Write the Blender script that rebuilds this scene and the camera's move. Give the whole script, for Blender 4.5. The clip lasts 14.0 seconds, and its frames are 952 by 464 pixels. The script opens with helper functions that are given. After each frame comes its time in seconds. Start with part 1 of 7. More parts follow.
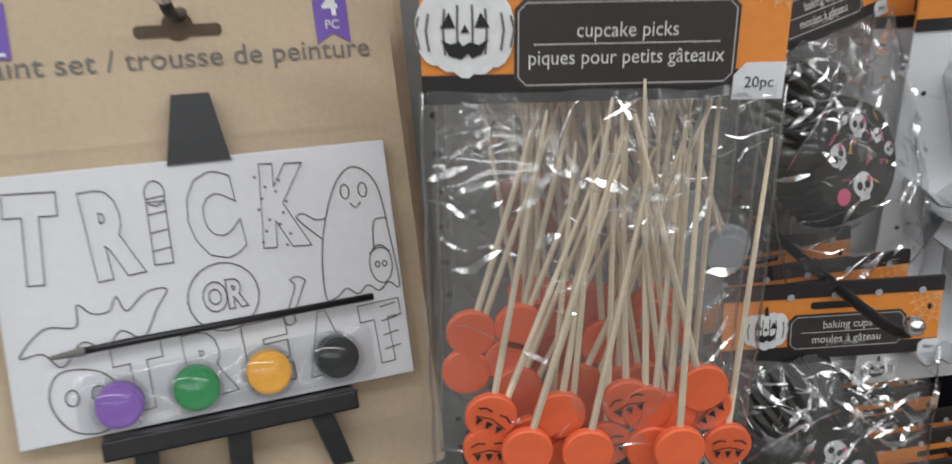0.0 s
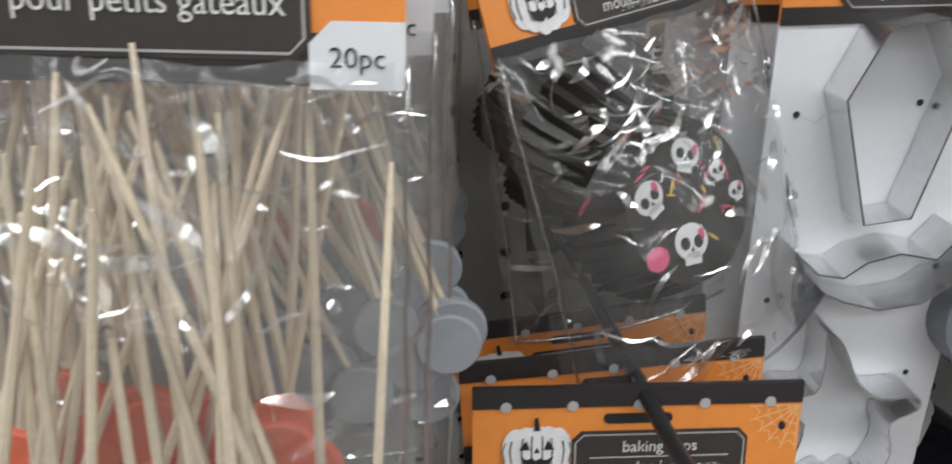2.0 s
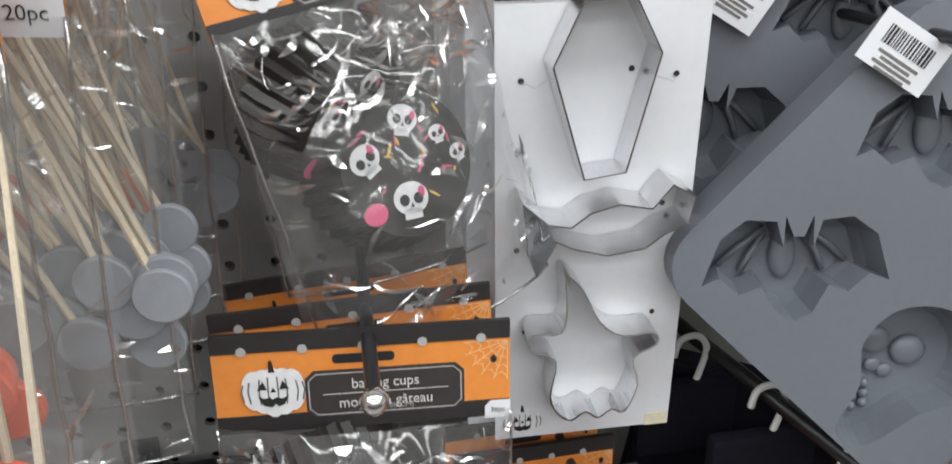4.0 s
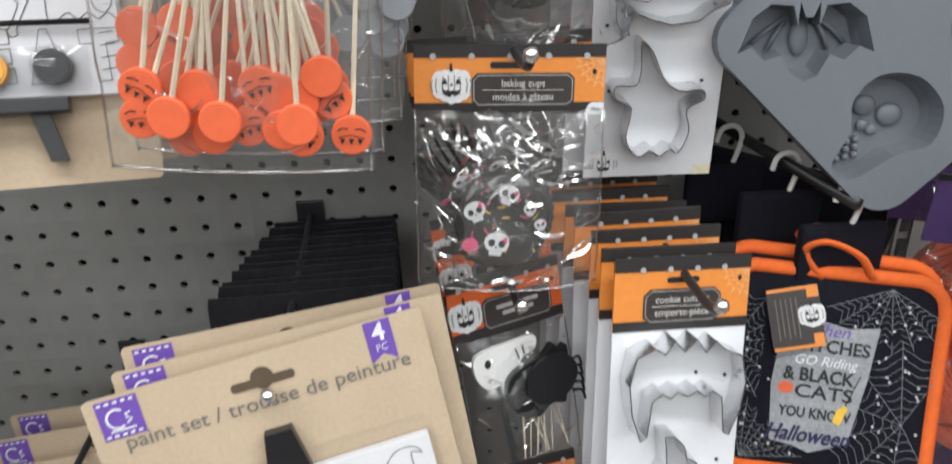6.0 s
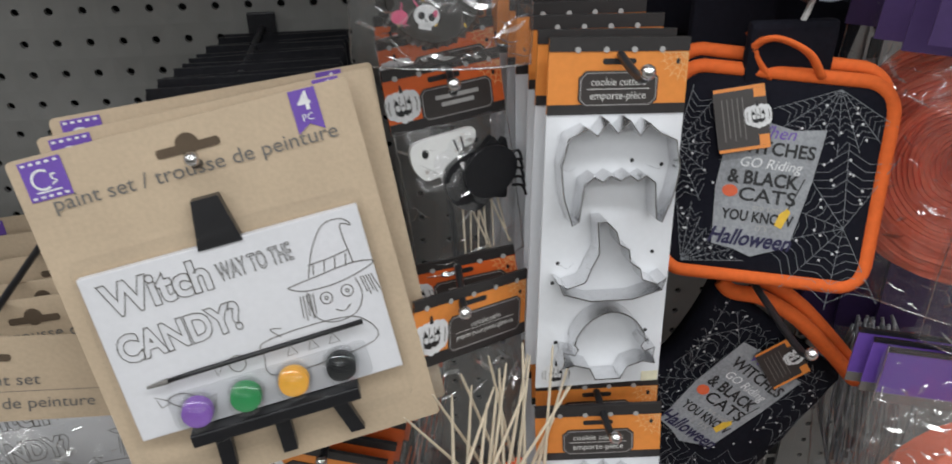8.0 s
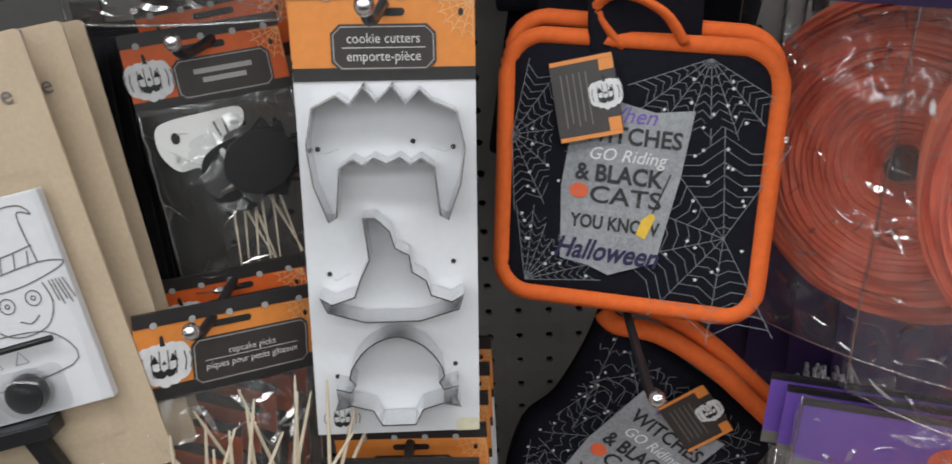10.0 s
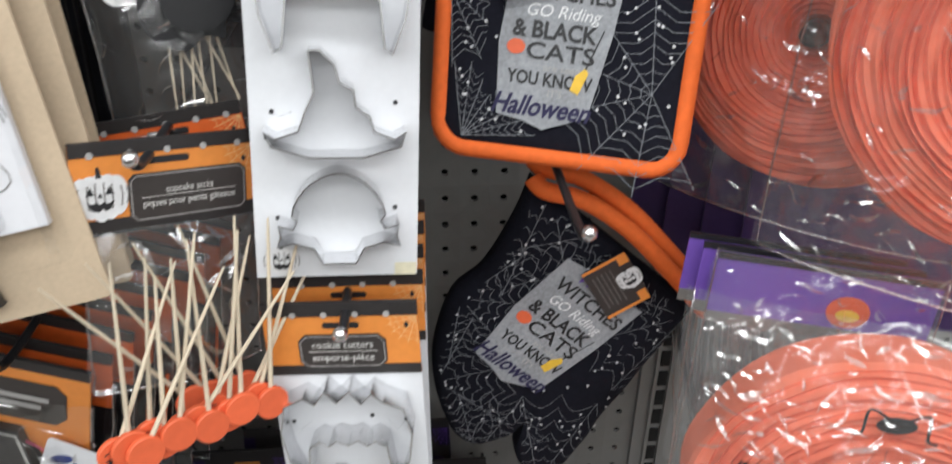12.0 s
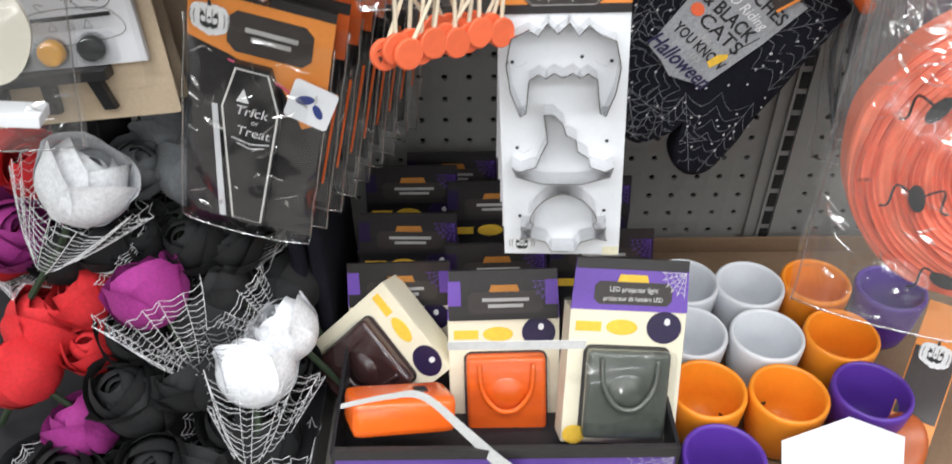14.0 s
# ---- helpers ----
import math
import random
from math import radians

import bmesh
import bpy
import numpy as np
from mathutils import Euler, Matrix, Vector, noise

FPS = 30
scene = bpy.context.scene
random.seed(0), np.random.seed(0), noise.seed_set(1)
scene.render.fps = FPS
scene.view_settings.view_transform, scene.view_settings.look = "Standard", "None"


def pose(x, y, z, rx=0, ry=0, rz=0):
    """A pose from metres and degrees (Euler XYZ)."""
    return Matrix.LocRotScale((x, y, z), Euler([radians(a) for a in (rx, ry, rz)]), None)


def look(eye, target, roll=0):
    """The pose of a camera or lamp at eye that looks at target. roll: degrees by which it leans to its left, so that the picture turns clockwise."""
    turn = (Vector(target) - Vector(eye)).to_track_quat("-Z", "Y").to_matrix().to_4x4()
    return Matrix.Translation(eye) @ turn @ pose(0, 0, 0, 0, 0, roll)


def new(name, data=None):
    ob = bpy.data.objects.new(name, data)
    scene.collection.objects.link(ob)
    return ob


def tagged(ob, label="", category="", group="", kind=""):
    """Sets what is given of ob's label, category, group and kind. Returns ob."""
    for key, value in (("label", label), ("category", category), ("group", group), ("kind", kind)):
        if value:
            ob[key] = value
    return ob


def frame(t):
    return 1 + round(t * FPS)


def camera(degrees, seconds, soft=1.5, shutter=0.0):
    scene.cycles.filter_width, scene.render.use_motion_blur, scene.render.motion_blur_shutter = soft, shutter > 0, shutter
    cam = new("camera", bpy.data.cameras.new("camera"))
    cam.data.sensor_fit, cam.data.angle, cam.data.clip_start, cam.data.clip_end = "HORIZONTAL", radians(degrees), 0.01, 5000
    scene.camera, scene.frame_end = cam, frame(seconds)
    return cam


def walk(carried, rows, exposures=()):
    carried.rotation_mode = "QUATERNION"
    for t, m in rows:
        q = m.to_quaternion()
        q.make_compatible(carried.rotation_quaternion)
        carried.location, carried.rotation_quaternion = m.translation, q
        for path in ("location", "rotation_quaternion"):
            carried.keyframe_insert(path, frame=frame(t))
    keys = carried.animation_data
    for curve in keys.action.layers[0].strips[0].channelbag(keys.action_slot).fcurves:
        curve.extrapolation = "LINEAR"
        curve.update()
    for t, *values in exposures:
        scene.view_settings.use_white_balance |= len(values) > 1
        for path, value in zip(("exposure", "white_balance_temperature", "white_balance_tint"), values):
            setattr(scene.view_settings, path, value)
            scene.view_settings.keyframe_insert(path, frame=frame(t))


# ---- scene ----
cam = camera(60.0, 14.0, soft=1.6, shutter=0.4)
PATH = [
    (0, (0.156, -0.504, 1.760), (0.314, 1.334, 0.986), -3.7),
    (0.3, (0.176, -0.474, 1.749), (0.262, 1.347, 0.924), -2.6),
    (0.5, (0.188, -0.471, 1.740), (0.193, 1.346, 0.903), -2.8),
    (0.7, (0.193, -0.471, 1.724), (0.162, 1.330, 0.855), -3.2),
    (1, (0.206, -0.469, 1.726), (0.146, 1.289, 0.775), -3.5),
    (1.2, (0.218, -0.460, 1.732), (0.195, 1.287, 0.757), -2.7),
    (1.5, (0.252, -0.436, 1.724), (0.335, 1.362, 0.851), -2.0),
    (2, (0.281, -0.397, 1.719), (0.44, 1.462, 0.999), -1.3),
    (2.5, (0.31, -0.395, 1.727), (0.534, 1.468, 1.035), -2.0),
    (3, (0.339, -0.418, 1.735), (0.629, 1.424, 1.01), -1.9),
    (3.2, (0.352, -0.424, 1.74), (0.629, 1.394, 0.955), -1.5),
    (5.3, (0.336, -0.499, 1.692), (0.642, 1.309, 0.893), -1.5),
    (5.5, (0.308, -0.535, 1.696), (0.576, 1.272, 0.88), -1.6),
    (6, (0.289, -0.62, 1.682), (0.454, 1.175, 0.815), -1.0),
    (6.5, (0.292, -0.643, 1.669), (0.434, 1.129, 0.752), -1.4),
    (7, (0.296, -0.65, 1.652), (0.422, 1.086, 0.667), -0.9),
    (7.5, (0.308, -0.66, 1.632), (0.445, 1.043, 0.592), -0.2),
    (8, (0.329, -0.657, 1.614), (0.461, 1.036, 0.557), -0.8),
    (8.5, (0.395, -0.621, 1.58), (0.316, 1.076, 0.524), -3.3),
    (9, (0.462, -0.59, 1.54), (0.272, 1.145, 0.563), -3.2),
    (9.2, (0.488, -0.587, 1.529), (0.299, 1.169, 0.593), -3.7),
    (11.3, (0.503, -0.591, 1.522), (0.629, 1.185, 0.612), -0.5),
    (11.5, (0.499, -0.597, 1.514), (0.62, 1.164, 0.574), -0.0),
    (12, (0.481, -0.624, 1.482), (0.63, 1.092, 0.466), 0.8),
    (12.5, (0.439, -0.66, 1.472), (0.541, 1.039, 0.422), -0.6),
    (13, (0.41, -0.697, 1.455), (0.481, 0.964, 0.345), 0.1),
    (13.5, (0.398, -0.731, 1.431), (0.432, 0.844, 0.199), -0.2),
    (14, (0.382, -0.753, 1.401), (0.393, 0.801, 0.141), -0.3),
]
walk(cam, [(t, look(eye, target, roll)) for t, eye, target, roll in PATH],
     [(0.0, -0.72), (1.0, -0.80), (2.0, -0.35), (3.0, -0.12), (5.5, 0.0), (6.5, -0.05), (8.0, -0.50), (9.2, -0.65), (11.5, 0.0), (12.5, 0.05), (14.0, 0.33)])

# ---- world and light: a shop aisle under rows of white ceiling tubes ----
world = bpy.data.worlds.new("world")
scene.world = world
world.use_nodes = True
world.node_tree.nodes["Background"].inputs[0].default_value = (0.95, 0.98, 1.0, 1)
world.node_tree.nodes["Background"].inputs[1].default_value = 0.03


def ceiling_lamp(x, y, z, sx, sy, watts):
    data = bpy.data.lights.new("ceiling_lamp", "AREA")
    data.shape, data.size, data.size_y, data.energy, data.color = "RECTANGLE", sx, sy, watts, (0.955, 0.985, 1.0)
    ob = new("ceiling_lamp", data)
    ob.location = (x, y, z)
    return ob


for lamp_y, watts in ((-0.95, 74), (-2.3, 66), (-3.9, 66), (-5.6, 66), (-7.4, 66)):
    ceiling_lamp(0.3, lamp_y, 3.05, 6.5, 0.22, watts)

# ---- materials ----
MATS = {}


def mat(name, color, rough=0.5, metal=0.0, vary=0.12, scale=60.0, bump=0.0, bump_scale=400.0, spec=0.5, trans=0.0, coat=0.0, random_tint=0.0):
    """A procedural surface: base colour with broad and fine variation, and a fine relief."""
    if name in MATS:
        return MATS[name]
    m = bpy.data.materials.new(name)
    m.use_nodes = True
    nt = m.node_tree
    b = nt.nodes["Principled BSDF"]
    b.inputs["Roughness"].default_value = rough
    b.inputs["Metallic"].default_value = metal
    b.inputs["Specular IOR Level"].default_value = spec
    b.inputs["Transmission Weight"].default_value = trans
    b.inputs["Coat Weight"].default_value = coat
    co = nt.nodes.new("ShaderNodeTexCoord")
    n1 = nt.nodes.new("ShaderNodeTexNoise")
    n1.inputs["Scale"].default_value, n1.inputs["Detail"].default_value = scale * 0.25, 3
    n2 = nt.nodes.new("ShaderNodeTexNoise")
    n2.inputs["Scale"].default_value, n2.inputs["Detail"].default_value = scale * 4, 4
    for n in (n1, n2):
        nt.links.new(co.outputs["Object"], n.inputs["Vector"])
    add = nt.nodes.new("ShaderNodeMath")
    add.operation = "ADD"
    nt.links.new(n1.outputs["Fac"], add.inputs[0])
    nt.links.new(n2.outputs["Fac"], add.inputs[1])
    ramp = nt.nodes.new("ShaderNodeMapRange")
    ramp.inputs["From Min"].default_value, ramp.inputs["From Max"].default_value = 0.7, 1.3
    ramp.inputs["To Min"].default_value, ramp.inputs["To Max"].default_value = 1 - vary, 1 + vary * 0.6
    nt.links.new(add.outputs[0], ramp.inputs["Value"])
    mul = nt.nodes.new("ShaderNodeVectorMath")
    mul.operation = "SCALE"
    mul.inputs[0].default_value = color[:3]
    nt.links.new(ramp.outputs["Result"], mul.inputs["Scale"])
    tint = mul.outputs[0]
    if random_tint:
        info = nt.nodes.new("ShaderNodeObjectInfo")
        r2 = nt.nodes.new("ShaderNodeMapRange")
        r2.inputs["To Min"].default_value, r2.inputs["To Max"].default_value = 1 - random_tint, 1 + random_tint * 0.4
        nt.links.new(info.outputs["Random"], r2.inputs["Value"])
        mul2 = nt.nodes.new("ShaderNodeVectorMath")
        mul2.operation = "SCALE"
        nt.links.new(tint, mul2.inputs[0])
        nt.links.new(r2.outputs["Result"], mul2.inputs["Scale"])
        tint = mul2.outputs[0]
    nt.links.new(tint, b.inputs["Base Color"])
    if bump:
        n3 = nt.nodes.new("ShaderNodeTexNoise")
        n3.inputs["Scale"].default_value, n3.inputs["Detail"].default_value = bump_scale, 3
        nt.links.new(co.outputs["Object"], n3.inputs["Vector"])
        bp = nt.nodes.new("ShaderNodeBump")
        bp.inputs["Strength"].default_value, bp.inputs["Distance"].default_value = bump, 0.001
        nt.links.new(n3.outputs["Fac"], bp.inputs["Height"])
        nt.links.new(bp.outputs["Normal"], b.inputs["Normal"])
    MATS[name] = m
    return m


def film(name, gloss=0.22, tint=(0.975, 0.978, 0.98), crumple=0.6, scale=45.0, rough=0.06, most=0.17, haze=0.0):
    """Clear plastic film: light passes, and its creases mirror the lamps."""
    m = bpy.data.materials.new(name)
    m.use_nodes = True
    nt = m.node_tree
    nt.nodes.remove(nt.nodes["Principled BSDF"])
    out = nt.nodes["Material Output"]
    tr = nt.nodes.new("ShaderNodeBsdfTransparent")
    tr.inputs[0].default_value = (*tint, 1)
    gl = nt.nodes.new("ShaderNodeBsdfGlossy")
    gl.inputs["Roughness"].default_value = rough
    fr = nt.nodes.new("ShaderNodeFresnel")
    fr.inputs["IOR"].default_value = 1.45
    sc = nt.nodes.new("ShaderNodeMath")
    sc.operation, sc.use_clamp = "MULTIPLY_ADD", True
    sc.inputs[1].default_value, sc.inputs[2].default_value = 1.1, gloss * 0.10
    mix = nt.nodes.new("ShaderNodeMixShader")
    co = nt.nodes.new("ShaderNodeTexCoord")
    vo = nt.nodes.new("ShaderNodeTexNoise")
    vo.noise_type = "RIDGED_MULTIFRACTAL"
    vo.inputs["Scale"].default_value, vo.inputs["Detail"].default_value, vo.inputs["Distortion"].default_value = scale, 2, 0.8
    bp = nt.nodes.new("ShaderNodeBump")
    bp.inputs["Strength"].default_value, bp.inputs["Distance"].default_value = crumple, 0.016
    nt.links.new(co.outputs["Object"], vo.inputs["Vector"])
    nt.links.new(vo.outputs["Fac"], bp.inputs["Height"])
    nt.links.new(bp.outputs["Normal"], gl.inputs["Normal"])
    nt.links.new(bp.outputs["Normal"], fr.inputs["Normal"])
    nt.links.new(fr.outputs[0], sc.inputs[0])
    cap = nt.nodes.new("ShaderNodeMath")
    cap.operation, cap.inputs[1].default_value = "MINIMUM", most
    nt.links.new(sc.outputs[0], cap.inputs[0])
    nt.links.new(cap.outputs[0], mix.inputs[0])
    # white diffuse share imitates the whitish haze of light reflected in the film
    df = nt.nodes.new("ShaderNodeBsdfDiffuse")
    df.inputs[0].default_value = (0.8, 0.8, 0.8, 1)
    haze_mix = nt.nodes.new("ShaderNodeMixShader")
    haze_mix.inputs[0].default_value = haze
    nt.links.new(tr.outputs[0], haze_mix.inputs[1])
    nt.links.new(df.outputs[0], haze_mix.inputs[2])
    nt.links.new(haze_mix.outputs[0], mix.inputs[1])
    nt.links.new(gl.outputs[0], mix.inputs[2])
    nt.links.new(mix.outputs[0], out.inputs["Surface"])
    return m


KRAFT = mat("kraft_card", (0.52, 0.405, 0.285), 0.75, vary=0.10, scale=90, bump=0.12, bump_scale=900)
KRAFT_EDGE = mat("kraft_edge", (0.58, 0.45, 0.30), 0.85, vary=0.15)
WHITE_CARD = mat("white_card", (0.72, 0.73, 0.76), 0.5, vary=0.03)
CANVAS = mat("white_canvas", (0.70, 0.70, 0.73), 0.8, vary=0.04, bump=0.25, bump_scale=1500)
ORANGE = mat("orange_print", (0.78, 0.27, 0.055), 0.42, vary=0.07)
# the header orange again, reddened and darkened to carry the shade on it
SHADED_ORANGE = mat("shaded_orange_print", (0.72, 0.13, 0.025), 0.45, vary=0.08)
DARK = mat("charcoal_print", (0.028, 0.025, 0.025), 0.42, vary=0.15)
PLATE = mat("label_print", (0.045, 0.038, 0.036), 0.42, vary=0.12)
INK = mat("black_ink", (0.018, 0.018, 0.020), 0.5)
GREY_INK = mat("grey_ink", (0.16, 0.15, 0.14), 0.6)
PALE_INK = mat("pale_ink", (0.72, 0.71, 0.68), 0.5)
FINE_INK = mat("fine_pale_ink", (0.42, 0.41, 0.40), 0.5)
PURPLE_PRINT = mat("purple_print", (0.155, 0.075, 0.40), 0.45, vary=0.08)
BLACK_PLASTIC = mat("black_plastic", (0.012, 0.012, 0.014), 0.35, vary=0.2, bump=0.05)
DARK_CARD = mat("dark_card", (0.016, 0.015, 0.018), 0.38, vary=0.25)
BAMBOO = mat("bamboo", (0.76, 0.65, 0.49), 0.6, vary=0.14, scale=200, random_tint=0.2)
ORANGE_WOOD = mat("orange_painted_wood", (0.80, 0.140, 0.052), 0.55, vary=0.08, random_tint=0.12)
GREY_WOOD = mat("grey_painted_wood", (0.30, 0.32, 0.35), 0.6, vary=0.08, random_tint=0.1)
STEEL = mat("bright_steel", (0.74, 0.74, 0.75), 0.24, 1.0, vary=0.08, bump=0.06, bump_scale=250)
HOOK_STEEL = mat("dark_hook_steel", (0.05, 0.05, 0.055), 0.35, 0.6)
CHROME = mat("hook_tip", (0.75, 0.75, 0.76), 0.18, 1.0)
SILICONE = mat("grey_silicone", (0.150, 0.163, 0.185), 0.38, vary=0.05, bump=0.04, bump_scale=700)
BLACK_CLOTH = mat("black_cotton", (0.010, 0.010, 0.016), 0.95, spec=0.15, vary=0.25, bump=0.5, bump_scale=1400)
ORANGE_CLOTH = mat("orange_binding", (0.80, 0.14, 0.02), 0.8, vary=0.12, bump=0.4, bump_scale=1200)
GREY_PRINT = mat("grey_cloth_print", (0.32, 0.33, 0.35), 0.85, vary=0.28, scale=120, bump=0.3, bump_scale=1200)
WHITE_INK = mat("white_ink", (0.75, 0.75, 0.76), 0.7)
PEG = mat("pegboard_paint", (0.23, 0.227, 0.22), 0.55, vary=0.06, scale=14, bump=0.05, bump_scale=500)
HOLE_SHADE = mat("hole_shade", (0.010, 0.010, 0.010), 0.9)
FILM = film("clear_film", gloss=0.30, crumple=0.9, scale=22, rough=0.10, most=0.14, haze=0.055)
FILM_FOLD = film("clear_film_fold", gloss=3.5, crumple=0.05, scale=60, rough=0.17, most=0.6, haze=0.015)
FILM_SOFT = film("clear_film_stiff", gloss=0.10, crumple=0.25, scale=18, most=0.10)
YELLOW_INK = mat("yellow_ink", (0.80, 0.50, 0.05), 0.6)
PINK_INK = mat("pink_ink", (0.70, 0.10, 0.22), 0.6)
PURPLE_SOLID = mat("purple_plastic", (0.11, 0.045, 0.36), 0.35)
PAPER_ORANGE = mat("orange_paper", (0.86, 0.20, 0.105), 0.7, vary=0.12, scale=50)

# ---- mesh helpers ----


def part(name, bm, material, parent, label="", smooth=False, m=None):
    """One mesh object under a thing or a part."""
    me = bm
    if isinstance(bm, bmesh.types.BMesh):
        bmesh.ops.recalc_face_normals(bm, faces=bm.faces)
        me = bpy.data.meshes.new(name)
        bm.to_mesh(me)
        bm.free()
    if not me.materials:
        me.materials.append(material)
    if smooth:
        me.polygons.foreach_set("use_smooth", [True] * len(me.polygons))
    ob = new(name, me)
    ob.parent = parent
    if m is not None:
        ob.matrix_basis = m
    if label:
        ob["label"] = label
    return ob


def thing(name, label, category, m, group="", kind=""):
    ob = new(name)
    ob.empty_display_size = 0.02
    ob.matrix_basis = m
    return tagged(ob, label, category, group, kind)


def solid(name, bm, material, label, category, m=None, group="", kind="", smooth=False):
    """A thing of one mesh."""
    ob = part(name, bm, material, None, "", smooth, m)
    return tagged(ob, label, category, group, kind)


def hang(x, y, z, ccw=0.0, out=0.0, yaw=0.0):
    """The pose of a card by its top centre: turned in its plane, its foot swung out to the aisle, and turned about the vertical."""
    return pose(x, y, z, 0, 0, yaw) @ pose(0, 0, 0, -out, 0, 0) @ pose(0, 0, 0, 0, -ccw, 0)


def flat(points, y=0.0, thick=0.0004, bm=None):
    """A flat piece in the x, z plane with its face at y, its back thick behind it."""
    bm = bm or bmesh.new()
    a = [bm.verts.new((p[0], y, p[1])) for p in points]
    b = [bm.verts.new((p[0], y + thick, p[1])) for p in points]
    bm.faces.new(a)
    bm.faces.new(b[::-1])
    for i in range(len(a)):
        j = (i + 1) % len(a)
        bm.faces.new((a[i], b[i], b[j], a[j]))
    return bm


def rect(x0, z0, x1, z1):
    return [(x0, z0), (x1, z0), (x1, z1), (x0, z1)]


def rrect(x0, z0, x1, z1, r, n=5):
    pts = []
    for cx, cz, a0 in ((x1 - r, z1 - r, 0), (x0 + r, z1 - r, 90), (x0 + r, z0 + r, 180), (x1 - r, z0 + r, 270)):
        for i in range(n + 1):
            a = radians(a0 + 90 * i / n)
            pts.append((cx + r * math.cos(a), cz + r * math.sin(a)))
    return pts


def octo(x0, z0, x1, z1, c):
    return [(x0 + c, z0), (x1 - c, z0), (x1, z0 + c), (x1, z1 - c), (x1 - c, z1), (x0 + c, z1), (x0, z1 - c), (x0, z0 + c)]


def ellipse(cx, cz, rx, rz, n=24, turn=0.0):
    c, s = math.cos(radians(turn)), math.sin(radians(turn))
    out = []
    for i in range(n):
        a = 2 * math.pi * i / n
        x, z = rx * math.cos(a), rz * math.sin(a)
        out.append((cx + x * c - z * s, cz + x * s + z * c))
    return out


def line(points, width, y=0.0, closed=False, bm=None, thick=0.0002):
    """A drawn line: a thin raised strip along the points."""
    bm = bm or bmesh.new()
    pts = [Vector((p[0], p[1])) for p in points]
    n = len(pts)
    sides = []
    for i, p in enumerate(pts):
        a = pts[(i - 1) % n] if closed or i else p
        b = pts[(i + 1) % n] if closed or i < n - 1 else p
        d = (b - a)
        d = d.normalized() if d.length > 1e-9 else Vector((1, 0))
        k = Vector((-d.y, d.x)) * width * 0.5
        sides.append((bm.verts.new((p.x + k.x, y, p.y + k.y)), bm.verts.new((p.x - k.x, y, p.y - k.y))))
    for i in range(n if closed else n - 1):
        a, b = sides[i], sides[(i + 1) % n]
        bm.faces.new((a[0], a[1], b[1], b[0]))
    return bm


def smooth_path(points, closed=False, n=6):
    """Catmull-Rom through the points."""
    pts = [Vector(p) for p in points]
    out = []
    m = len(pts)
    for i in range(m if closed else m - 1):
        p0 = pts[(i - 1) % m] if closed or i else pts[i]
        p1, p2 = pts[i], pts[(i + 1) % m]
        p3 = pts[(i + 2) % m] if closed or i + 2 < m else p2
        for k in range(n):
            t = k / n
            out.append(0.5 * (2 * p1 + (p2 - p0) * t + (2 * p0 - 5 * p1 + 4 * p2 - p3) * t * t + (3 * p1 - p0 - 3 * p2 + p3) * t ** 3))
    if not closed:
        out.append(pts[-1])
    return out


def tube(points, radius, sides=8, bm=None, taper=1.0, closed=False, flatten=1.0):
    """A round bar along 3D points."""
    bm = bm or bmesh.new()
    pts = [Vector(p) for p in points]
    n = len(pts)
    rings = []
    for i, p in enumerate(pts):
        a = pts[(i - 1) % n] if closed or i else p
        b = pts[(i + 1) % n] if closed or i < n - 1 else p
        d = (b - a).normalized()
        u = d.cross(Vector((0.13, 0.21, 0.97)))
        if u.length < 1e-3:
            u = d.cross(Vector((1, 0, 0)))
        u.normalize()
        v = d.cross(u)
        r = radius * (1 + (taper - 1) * i / max(1, n - 1))
        rings.append([bm.verts.new(p + r * (math.cos(2 * math.pi * k / sides) * u + flatten * math.sin(2 * math.pi * k / sides) * v)) for k in range(sides)])
    for i in range(n if closed else n - 1):
        a, b = rings[i], rings[(i + 1) % n]
        for k in range(sides):
            bm.faces.new((a[k], a[(k + 1) % sides], b[(k + 1) % sides], b[k]))
    if not closed:
        bm.faces.new(rings[0][::-1])
        bm.faces.new(rings[-1])
    return bm


def box(x0, y0, z0, x1, y1, z1, bm=None, bevel=0.0):
    bm = bm or bmesh.new()
    r = bmesh.ops.create_cube(bm, size=1)
    for v in r["verts"]:
        v.co = Vector(((x0 + x1) / 2 + v.co.x * (x1 - x0), (y0 + y1) / 2 + v.co.y * (y1 - y0), (z0 + z1) / 2 + v.co.z * (z1 - z0)))
    if bevel:
        edges = list({e for v in r["verts"] for e in v.link_edges})
        bmesh.ops.bevel(bm, geom=edges, offset=bevel, segments=2, affect="EDGES", profile=0.6)
    return bm


TEXTS = {}


